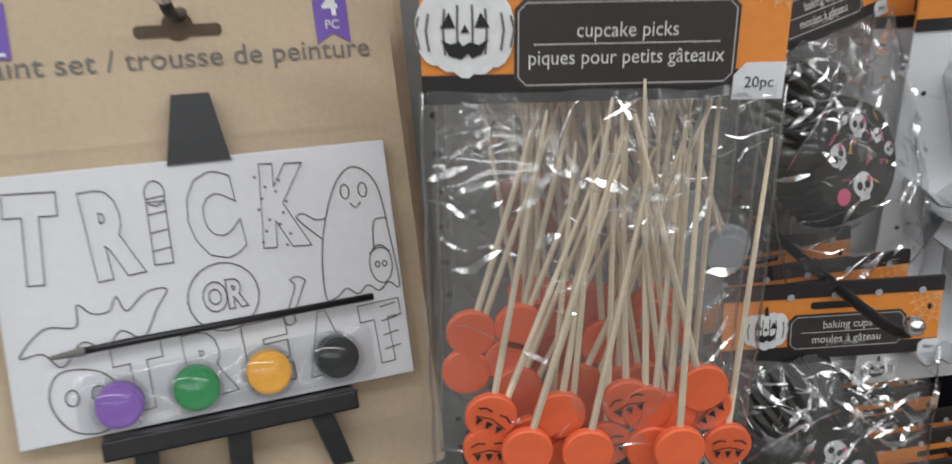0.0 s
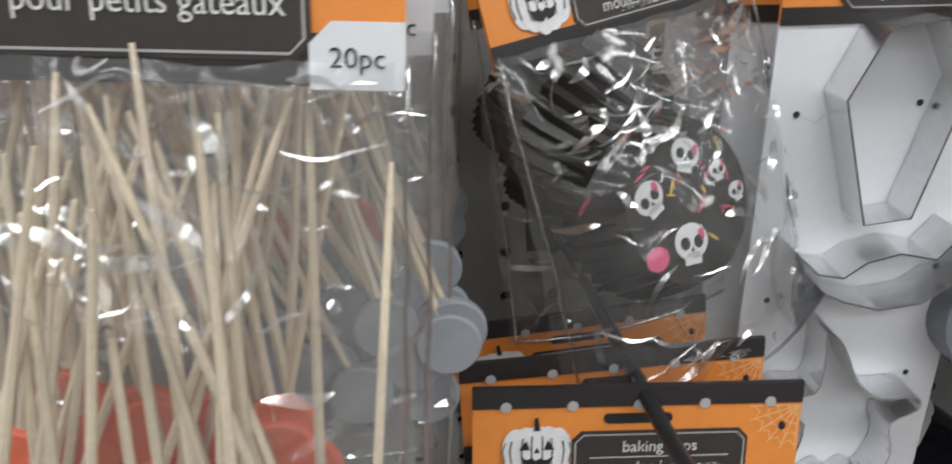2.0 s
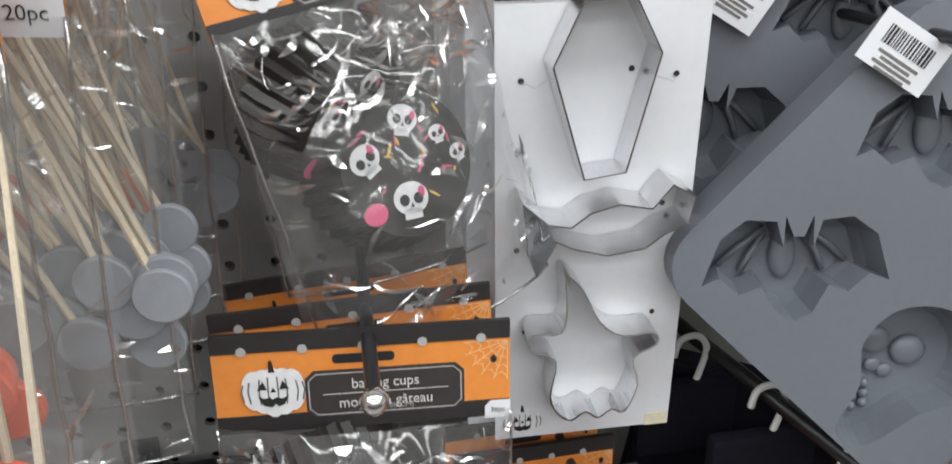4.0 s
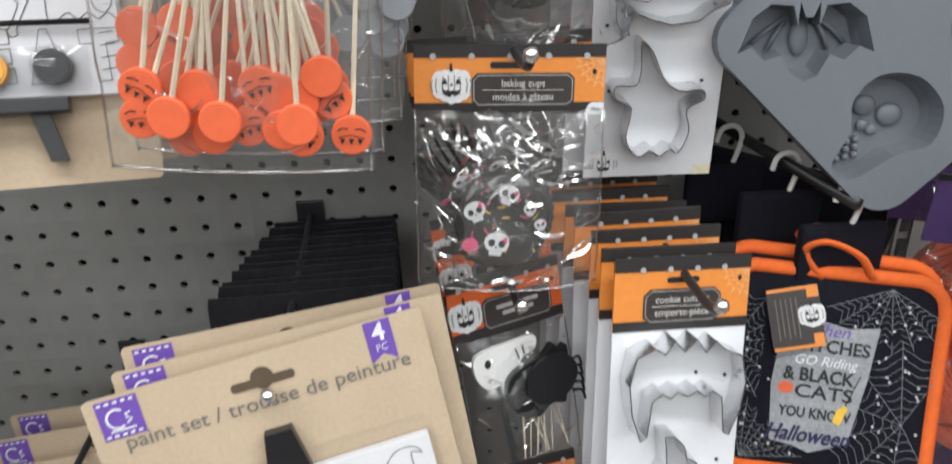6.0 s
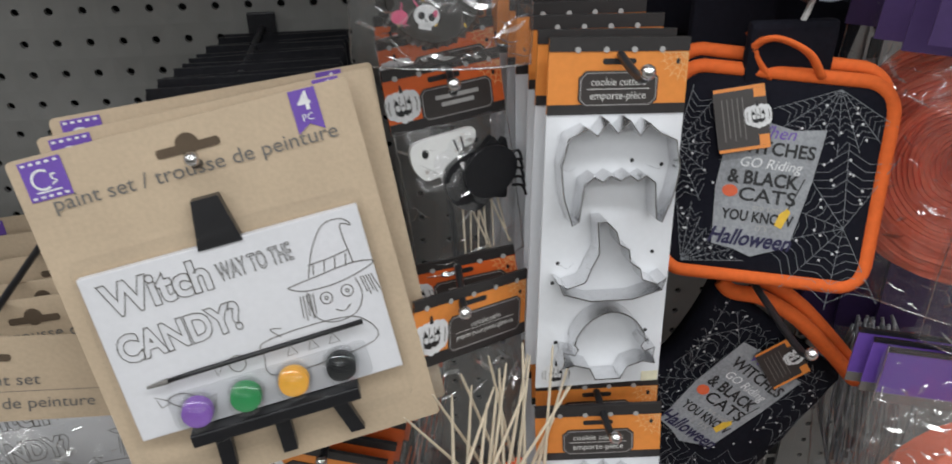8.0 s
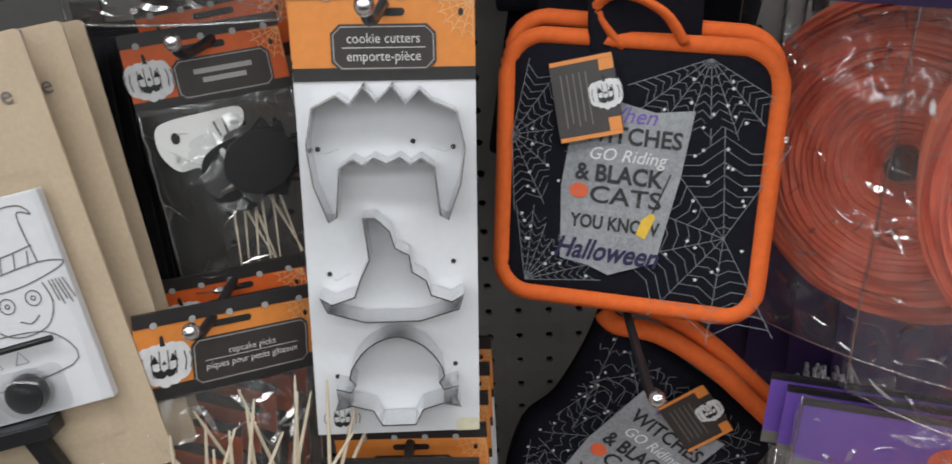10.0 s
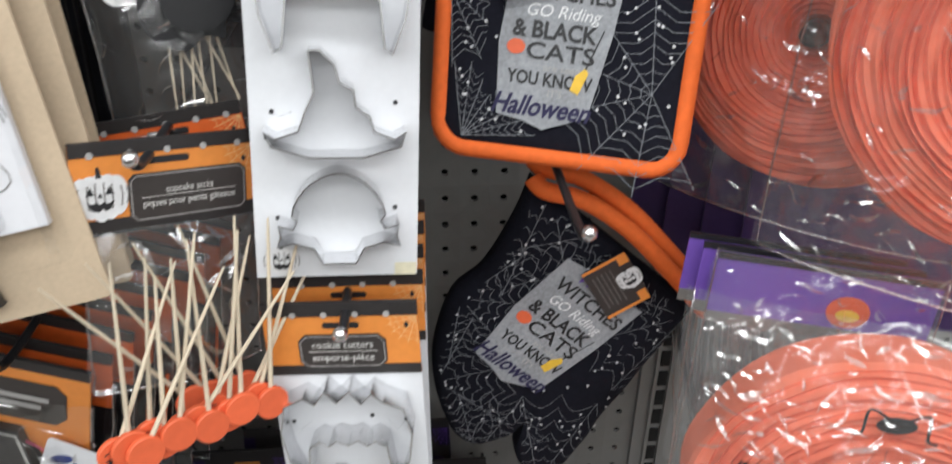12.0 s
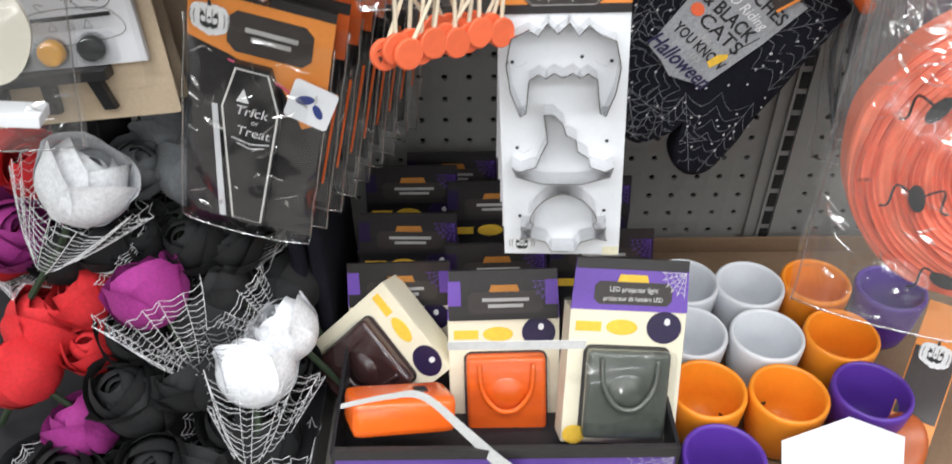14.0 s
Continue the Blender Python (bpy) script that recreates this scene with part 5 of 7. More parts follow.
part("line_drawing", bm, INK, wc)
teal = bmesh.new()
bmesh.ops.create_cone(teal, cap_ends=True, segments=20, radius1=0.011, radius2=0.010, depth=0.012)
part("paint_pot", teal, mat("teal_paint", (0.05, 0.36, 0.30), 0.35), small_set, m=pose(-0.03, -0.018, -0.150, 90, 0, 0))
part("canvas_edge", box(-0.065, -0.03, -0.182, 0.065, -0.004, -0.174, bevel=0.001), WHITE_CARD, small_set)
bag_film(small_set, 0.170, 0.150, 0.034, 61, top=-0.056, crease=0.006)

# grey bundles at the far left, in shade
GREY_FUZZ = mat("grey_net_bundle", (0.10, 0.085, 0.075), 0.85, vary=0.4, scale=120, bump=0.6, bump_scale=300)
for q, (bx, by, bz) in enumerate(((-0.075, -0.16, 1.44), (-0.110, -0.10, 1.40), (-0.085, -0.20, 1.375))):
    nb = thing("net_bundle", "grey tied netting bundle with a round bunched foot", "netting", pose(bx, by, bz, 4, 0, 12 * q), "grey bundles on the left hook")
    bm = bmesh.new()
    rnd = random.Random(70 + q)
    for k in range(9):
        a = 2 * math.pi * k / 9
        tube(smooth_path([(0, 0, 0.05), (0.022 * math.cos(a), 0.018 * math.sin(a), 0.01), (0.034 * math.cos(a), 0.026 * math.sin(a), -0.06)], n=4), 0.006, 6, bm, taper=1.5)
    part("gathered_net", bm, GREY_FUZZ, nb, smooth=True)
    bm = bmesh.new()
    for k in range(26):
        bmesh.ops.create_icosphere(bm, subdivisions=2, radius=rnd.uniform(0.007, 0.012), matrix=Matrix.Translation((rnd.uniform(-0.045, 0.05), rnd.uniform(-0.03, 0.02), rnd.uniform(-0.10, -0.055))))
    part("bunched_foot", bm, GREY_FUZZ, nb, smooth=True)

# ---- pot holder and oven mitt ----


def cloth_pad(outline, thick, seed, amp=0.0015):
    """A quilted pad over an outline in x, z: domed front and flat back."""
    bm = bmesh.new()
    cx = sum(p[0] for p in outline) / len(outline)
    cz = sum(p[1] for p in outline) / len(outline)
    rings = []
    for k, d in ((1.0, 0.0), (0.97, 0.6), (0.88, 0.9), (0.6, 1.0), (0.3, 1.0)):
        ring = []
        for x, z in outline:
            px, pz = cx + (x - cx) * k, cz + (z - cz) * k
            ring.append(bm.verts.new((px, -thick * d + amp * noise.noise(Vector((px * 60, seed, pz * 60))), pz)))
        rings.append(ring)
    n = len(outline)
    for a, b in zip(rings, rings[1:]):
        for i in range(n):
            bm.faces.new((a[i], a[(i + 1) % n], b[(i + 1) % n], b[i]))
    bm.faces.new(rings[-1])
    back = [bm.verts.new((x, thick * 0.6, z)) for x, z in outline]
    for i in range(n):
        bm.faces.new((rings[0][i], back[i], back[(i + 1) % n], rings[0][(i + 1) % n]))
    bm.faces.new(back[::-1])
    return bm


def star_print(parent, pts, y, r=0.0012):
    bm = bmesh.new()
    for x, z in pts:
        flat([(x + (r if i % 2 == 0 else r * 0.45) * math.sin(math.pi * i / 5), z + (r if i % 2 == 0 else r * 0.45) * math.cos(math.pi * i / 5)) for i in range(10)], y, 0.0002, bm)
    return tagged(part("star_print", bm, WHITE_INK, parent), kind="stuff")


def witch_words(parent, y, k=1.0, full=True):
    """The printed plaque with its verse."""
    W = lambda body, size, x, z, mt, **q: lettering(body, size * k, mt, parent, x * k, z * k, y - 0.0004, **q)
    pl = [(-0.028, 0.044), (-0.006, 0.047), (0.014, 0.043), (0.034, 0.046), (0.031, 0.010), (0.024, -0.036), (0.012, -0.041), (0.0, -0.046), (-0.012, -0.042), (-0.027, -0.040), (-0.031, 0.0)]
    part("plaque_print", flat([(a * k, b * k) for a, b in pl], y, 0.0004), GREY_PRINT, parent)
    if full:
        W("When", 0.012, 0.0, 0.040, PURPLE_PRINT, shear=0.3)
    W("WITCHES", 0.0125, 0.004, 0.029, INK, fit=0.052 * k, bold=0.0003)
    W("GO Riding", 0.0095, 0.002, 0.0185, WHITE_INK, shear=0.25)
    W("& BLACK", 0.0128, -0.001, 0.008, INK, fit=0.047 * k, bold=0.0004)
    W("CATS", 0.0130, 0.004, -0.0035, INK, fit=0.038 * k, bold=0.0002)
    W("are seen", 0.006, 0.006, -0.0115, FINE_INK)
    W("YOU KNOW", 0.0102, 0.000, -0.0185, INK, fit=0.048 * k, bold=0.0003)
    W("IT'S", 0.0055, 0.004, -0.0255, FINE_INK)
    W("Halloween", 0.0155, -0.003, -0.0340, mat("navy_ink", (0.015, 0.012, 0.06), 0.6), shear=0.35, fit=0.056 * k, bold=0.0004)
    part("pumpkin_spot", flat(ellipse(-0.021 * k, -0.002 * k, 0.0052 * k, 0.0042 * k, 14), y - 0.0005, 0.0003), ORANGE_WOOD, parent)
    bm = line([(0.026 * k, 0.012 * k), (0.019 * k, -0.010 * k)], 0.0008, y - 0.0006)
    part("broom_stick", bm, INK, parent)
    part("broom_print", flat([(0.019 * k, -0.009 * k), (0.021 * k, -0.012 * k), (0.017 * k, -0.024 * k), (0.012 * k, -0.022 * k), (0.014 * k, -0.014 * k)], y - 0.0006, 0.0003), YELLOW_INK, parent)


def swing_tag(parent, x, z, turn, y):
    tg = part("swing_tag", flat(octo(-0.017, -0.0215, 0.017, 0.0215, 0.003), 0, 0.0006), PLATE, parent, "dark printed paper tag with an orange edge", m=pose(x, y, z, 0, -turn, 0))
    for x0, z0, x1, z1 in ((-0.0165, 0.019, 0.0165, 0.0212), (-0.0165, -0.0212, 0.0165, -0.019), (0.010, -0.0189, 0.0165, -0.012), (0.009, 0.013, 0.0165, 0.0189)):
        part("orange_edge", flat(rect(x0, z0, x1, z1), -0.0003, 0.0002), ORANGE, tg)
    for k in range(5):
        part("small_print", flat(rect(-0.012 + 0.0033 * k, -0.014 + 0.002 * (k % 2), -0.0113 + 0.0033 * k, 0.014), -0.0003, 0.0002), GREY_INK, tg)
    pumpkin_print(tg, 0.0105, 0.001, 0.0088, -0.0004)


def pot_holder(m, label, full=True):
    ob = thing("pot_holder", label, "pot holder", m, "pot holders on one hook")
    out = rrect(-0.070, -0.139, 0.070, 0, 0.018, 6)
    out = [(x * (1 + 0.35 * (z + 0.07)), z + 0.006 * math.cos(x / 0.070 * 1.5) * (1 if z > -0.08 else 0.4) - 0.03 * (x if z < -0.08 else x * 1.6) * (0.5 if x < 0 else 1)) for x, z in out]
    part("pad", cloth_pad(out, 0.005, 2), BLACK_CLOTH, ob, "black cotton pad printed with white webs", True)
    part("binding", tube([(x, -0.001, z) for x, z in out], 0.0052, 8, closed=True), ORANGE_CLOTH, ob, "orange cotton edge binding", True)
    loop = smooth_path([(-0.010, -0.002, -0.002), (-0.024, -0.010, 0.016), (-0.012, -0.016, 0.024), (0.010, -0.014, 0.016), (0.022, -0.006, 0.001)], n=5)
    part("hanging_loop", tube(loop, 0.0036, 8, flatten=0.6), ORANGE_CLOTH, ob, "orange fabric hanging loop", True)
    if not full:
        return ob
    for x, z, r, a0, a1 in ((0.050, -0.098, 0.058, 60, 300), (-0.066, -0.050, 0.042, -85, 80), (0.036, -0.006, 0.044, 200, 330), (-0.054, -0.130, 0.042, 5, 100)):
        web_print(ob, x, z, r, a0, a1, mat("web_ink", (0.22, 0.23, 0.25), 0.7), -0.0056, 8, 8, 0.00036)
    rnd = random.Random(4)
    star_print(ob, [(rnd.uniform(-0.060, 0.060), rnd.uniform(-0.126, -0.012)) for _ in range(80)], -0.0058)
    sub = part("verse_print", flat(rect(-0.001, -0.001, 0.001, 0.001), 0, 0.0002), GREY_PRINT, ob, m=pose(-0.006, -0.0060, -0.077, 0, 3, 0))
    witch_words(sub, -0.0006, 1.0)
    swing_tag(ob, -0.026, -0.029, 13, -0.012)
    return ob


pot_holder(hang(0.5760, -0.1550, 1.4090, -1, 20, -14), "black web-print pot holder with bright orange binding")
pot_holder(hang(0.5790, -0.1400, 1.4140, -2, 18, -15), "black pot holder with orange binding behind another", False)


def oven_mitt(m):
    ob = thing("oven_mitt", "black web-print oven mitt with orange cuff binding", "oven mitt", m)
    # outline about the pose: cuff from upper left to right, fingers hanging, thumb at the foot
    pts = [(-0.052, 0.094), (0.070, -0.010), (0.056, -0.034), (0.036, -0.064), (0.011, -0.103), (-0.004, -0.132), (-0.020, -0.155), (-0.036, -0.161), (-0.052, -0.152), (-0.058, -0.134), (-0.052, -0.114), (-0.048, -0.102), (-0.062, -0.118), (-0.086, -0.128), (-0.106, -0.116), (-0.118, -0.080), (-0.120, -0.040), (-0.106, 0.006), (-0.083, 0.028), (-0.062, 0.066)]
    out = [(v.x, v.y) for v in smooth_path([(a, b, 0) for a, b in pts[1:] + pts[:1]], False, 4)]
    part("glove", cloth_pad(out, 0.014, 6, 0.003), BLACK_CLOTH, ob, "black quilted cotton printed with white webs", True)
    for dy, dz, nm in ((-0.018, -0.005, "cuff_binding"), (-0.006, 0.006, "cuff_binding")):
        part(nm, tube(smooth_path([(-0.054, dy, 0.106 + dz), (-0.046, dy - 0.004, 0.098 + dz), (-0.020, dy - 0.004, 0.090 + dz), (0.012, dy - 0.006, 0.068 + dz), (0.046, dy - 0.004, 0.032 + dz), (0.074, dy, -0.001 + dz)], n=5), 0.0072, 10, flatten=0.85), ORANGE_CLOTH, ob, "orange cotton cuff binding", True)
    part("cuff_lining", tube(smooth_path([(-0.010, -0.021, 0.083), (0.020, -0.023, 0.061), (0.052, -0.018, 0.025)], n=5), 0.0022, 6), mat("pale_lining", (0.55, 0.50, 0.45), 0.9), ob, "pale lining seam")
    part("hanging_loop", tube(smooth_path([(-0.050, -0.008, 0.100), (-0.058, -0.008, 0.118), (-0.054, -0.012, 0.130), (-0.046, -0.010, 0.108)], n=4), 0.0034, 8, flatten=0.6), ORANGE_CLOTH, ob, "orange fabric loop", True)

    def within(x, z):
        odd = False
        for (ax, az), (bx2, bz2) in zip(out, out[1:] + out[:1]):
            if (az > z) != (bz2 > z) and x < (bx2 - ax) * (z - az) / (bz2 - az) + ax:
                odd = not odd
        return odd

    # webs: fans of sagging arcs, cut at the glove's edge
    for cx, cz, r, a0, a1 in ((-0.040, 0.090, 0.085, 215, 330), (0.062, -0.012, 0.080, 120, 250), (-0.118, -0.060, 0.060, -90, 90), (-0.040, -0.160, 0.085, 20, 160), (0.012, 0.060, 0.075, 190, 330), (-0.090, -0.130, 0.060, 10, 170), (-0.100, 0.010, 0.055, -100, 60)):
        bm = bmesh.new()
        spokes = 8
        arms = [radians(a0 + (a1 - a0) * i / (spokes - 1)) for i in range(spokes)]
        runs = [[(cx + r * q / 8 * math.cos(a), cz + r * q / 8 * math.sin(a)) for q in range(1, 9)] for a in arms[::2]]
        for k in range(2, 8):
            q = r * k / 7
            run = []
            for i in range(spokes - 1):
                for e in range(4):
                    a = arms[i] + (arms[i + 1] - arms[i]) * e / 4
                    sag = 1 - 0.16 * math.sin(math.pi * e / 4)
                    run.append((cx + q * sag * math.cos(a), cz + q * sag * math.sin(a)))
            runs.append(run)
        for run in runs:
            keep = []
            for p in run + [(9, 9)]:
                if within(p[0] * 1.05 + 0.002, p[1] * 1.05 + 0.001):
                    keep.append(p)
                else:
                    if len(keep) > 1:
                        line(keep, 0.00036, -0.0156, bm=bm)
                    keep = []
        part("web_print", bm, mat("web_ink", (0.22, 0.23, 0.25), 0.7), ob)
    rnd = random.Random(9)
    inside = []
    while len(inside) < 95:
        x, z = rnd.uniform(-0.125, 0.07), rnd.uniform(-0.155, 0.09)
        if within(x, z):
            inside.append((x * 0.93 - 0.003, z * 0.93 - 0.002))
    star_print(ob, inside, -0.0160)
    sub = part("verse_print", flat(rect(-0.001, -0.001, 0.001, 0.001), 0, 0.0002), GREY_PRINT, ob, m=pose(-0.036, -0.0165, -0.020, 0, 41, 0))
    witch_words(sub, -0.0006, 1.16)
    swing_tag(ob, 0.007, 0.019, 31, -0.021)
    return ob


oven_mitt(hang(0.612, -0.142, 1.141, 0, 4, 0))

# ---- hanger hooks above the pot holder ----
for k in range(3):
    hb = thing("clip_hanger", "black plastic hanger with a white hook on a rail", "hanger", pose(0.530 + 0.024 * k, -0.060 - 0.045 * k, 1.470 - 0.006 * k), "hangers on one rail")
    part("white_hook", tube(smooth_path([(-0.009, 0, 0.004), (-0.006, 0, 0.014), (0.004, 0, 0.016), (0.010, 0, 0.008), (0.008, 0, -0.004), (0.005, 0, -0.014)], n=5), 0.0020, 8), GHOST_W, hb, "white plastic hook", True)
    part("bar", box(-0.030, -0.005, -0.060, 0.030, 0.005, -0.012, bevel=0.004), BLACK_CLOTH, hb)
rail = thing("peg_hook", "black steel display rail holding hangers", "hook", pose(0.528, 0, 1.478), "hooks in the pegboard")
part("prong", tube([(0, 0.001, 0), (0.010, -0.04, -0.002), (0.048, -0.165, -0.012)], 0.0045, 8), BLACK_PLASTIC, rail, smooth=True)

# dark folded cloth behind the pot holders
bm = bmesh.new()
box(-0.07, -0.012, -0.16, 0.085, 0.012, 0, bm, 0.006)
solid("folded_cloth", bm, BLACK_CLOTH, "folded black cloth hung behind the pot holders", "cloth", hang(0.585, -0.055, 1.450, -10, 2, -20))

# ---- paper garlands in bags ----


def paper_wheel(m, R, label, spiders=True, head_w=0.14, film_seed=5, ridges=26, hub=True):
    """A coiled orange crepe garland in a clear bag under a purple header."""
    ob = thing("paper_garland", label, "garland", m, "orange garlands in bags")
    bm = bmesh.new()
    n, prof = 72, []
    for k in range(ridges * 2 + 1):
        r = R * (0.10 + 0.90 * k / (ridges * 2))
        prof.append((r, -0.020 * math.sin(math.pi * min(1, r / R) ** 1.6 * 0.96) - ((0.0034 + 0.0014 * math.sin(k * 2.7)) if k % 2 else 0.0)))
    rings = []
    for j, (r, y) in enumerate(prof):
        ring = []
        for i in range(n):
            a = 2 * math.pi * i / n
            w = 1 + 0.030 * noise.noise(Vector((math.cos(a) * 2.2, math.sin(a) * 2.2, j * 0.35)))
            ring.append(bm.verts.new((r * w * math.cos(a), y + 0.003 * noise.noise(Vector((math.cos(a) * 3, math.sin(a) * 3, j * 0.5))), r * w * math.sin(a))))
        rings.append(ring)
    for a, b in zip(rings, rings[1:]):
        for i in range(n):
            bm.faces.new((a[i], a[(i + 1) % n], b[(i + 1) % n], b[i]))
    back = [bm.verts.new((v.co.x, 0.03, v.co.z)) for v in rings[-1]]
    for i in range(n):
        bm.faces.new((rings[-1][i], rings[-1][(i + 1) % n], back[(i + 1) % n], back[i]))
    bm.faces.new(back)
    part("paper_coil", bm, PAPER_ORANGE, ob, "ribbed orange crepe paper")
    if hub:
        bm = bmesh.new()
        bmesh.ops.create_cone(bm, cap_ends=True, segments=24, radius1=R * 0.09, radius2=R * 0.07, depth=0.012)
        part("hub", bm, BLACK_PLASTIC, ob, "black plastic hub", True, pose(0, -0.012, 0, 90, 0, 0))
    if spiders:
        for a, q in ((150, 0.72), (200, 0.62), (95, 0.78), (250, 0.8)):
            x, z = R * q * math.cos(radians(a)), R * q * math.sin(radians(a))
            bm = bmesh.new()
            flat([(x + p[0], z + p[1]) for p in ellipse(0, 0, 0.005, 0.010, 14, a)], -0.0285, 0.0004, bm)
            for s in (-1, 1):
                line([(v.x, v.y) for v in smooth_path([(x, z, 0), (x + s * 0.014, z + 0.008, 0), (x + s * 0.016, z - 0.006, 0), (x + s * 0.021, z - 0.008, 0)], n=4)], 0.0016, -0.0285, bm=bm)
            part("spider_print", bm, INK, ob)
    bag_film(ob, R * 2.25, R * 2.5, 0.048, film_seed, top=R * 1.28, crease=0.008, cols=30, rows=34, folds=1.5)
    return ob


paper_wheel(hang(0.722, -0.165, 1.340, 0, 4, -42), 0.095, "coiled orange paper garland in a clear bag, in shade", False, film_seed=15)
paper_wheel(hang(0.796, -0.272, 1.362, 0, 6, -34), 0.112, "large coiled orange paper garland in a glossy clear bag", False, film_seed=16)
paper_wheel(hang(0.735, -0.318, 1.100, 0, 10, -16), 0.104, "coiled orange paper garland with black spiders in a bag", True, film_seed=17)
for k in range(3):
    cardp = thing("header_packet", "purple header card of a bag hung in a row", "packet", hang(0.722 - 0.005 * k, -0.240 + 0.012 * k, 1.222, -3, 6, -14), "purple header packets on one hook")
    part("header_card", flat(rect(-0.064, -0.038, 0.064, 0), 0, 0.0014), PURPLE_PRINT, cardp)
    part("top_fold", flat(rect(-0.064, -0.0025, 0.064, 0.001), -0.0006, 0.0026), DARK_CARD, cardp)
    part("grey_band", flat(rect(-0.064, -0.046, 0.064, -0.038), -0.0004, 0.0010), GREY_INK, cardp)
    if k == 0:
        badge = part("pumpkin_badge", flat(ellipse(0.016, -0.026, 0.0125, 0.0105, 20), -0.0010, 0.0006), ORANGE_WOOD, cardp, "printed orange pumpkin badge")
        part("badge_face", flat(ellipse(0.016, -0.028, 0.007, 0.004, 14), -0.0016, 0.0004), YELLOW_INK, badge)
        bag_film(cardp, 0.134, 0.16, 0.012, 140, top=0.004, crease=0.004, folds=0.5)
# header purple darkened: the shade these cards hang in is put into the colour
SHADED_PURPLE = mat("shaded_purple_print", (0.055, 0.028, 0.11), 0.5)
for k, (x, y, z) in enumerate(((0.652, -0.250, 1.502), (0.660, -0.215, 1.486), (0.668, -0.170, 1.478), (0.674, -0.120, 1.472))):
    rowp = thing("header_packet", "purple header card above a garland bag, darkened as in shade", "packet", hang(x, y, z, -3, 3, -20), "plum header packets on the upper hook")
    part("header_card", flat(rect(-0.038, -0.046, 0.080, 0), 0, 0.0014), SHADED_PURPLE, rowp)
    part("top_fold", flat(rect(-0.038, -0.003, 0.080, 0.001), -0.0006, 0.0026), DARK_CARD, rowp)
    part("hang_slot", flat(rrect(0.010, -0.012, 0.032, -0.008, 0.0016), -0.0006, 0.0003), INK, rowp)
# packets added to fill the dark clutter behind, in the same darkened purple
for k in range(4):
    bagp = thing("filler_packet", "dark purple filler packet hung behind others", "packet", hang(0.748 + 0.020 * k, -0.050 - 0.026 * k, 1.250 - 0.004 * k, -2 + k, 3, -16), "plum garland packets in shade")
    part("packet_body", flat(rrect(-0.085, -0.135, 0.085, 0, 0.004), 0, 0.006), SHADED_PURPLE, bagp)
    part("top_fold", flat(rect(-0.085, -0.004, 0.085, 0.001), -0.0008, 0.0075), DARK_CARD, bagp)
silver = thing("tinsel_bag", "crumpled silver grey netting in a clear bag", "netting", hang(0.716, -0.120, 1.165, 8, 0, -20))
bm = bmesh.new()
rnd = random.Random(31)
for k in range(46):
    x = rnd.uniform(-0.035, 0.035)
    tube(smooth_path([(x * 0.5, rnd.uniform(-0.02, 0.01), 0.0), (x + rnd.uniform(-0.01, 0.01), rnd.uniform(-0.03, 0.01), -0.08), (x * 0.8, rnd.uniform(-0.02, 0.01), -0.17)], n=4), 0.0016, 5, bm)
part("netting", bm, mat("silver_net", (0.30, 0.31, 0.33), 0.35, 0.5, vary=0.4, scale=200), silver, smooth=True)
bag_film(silver, 0.09, 0.19, 0.03, 88, top=0.0, folds=0.5)

# ---- coffin gift bags ----


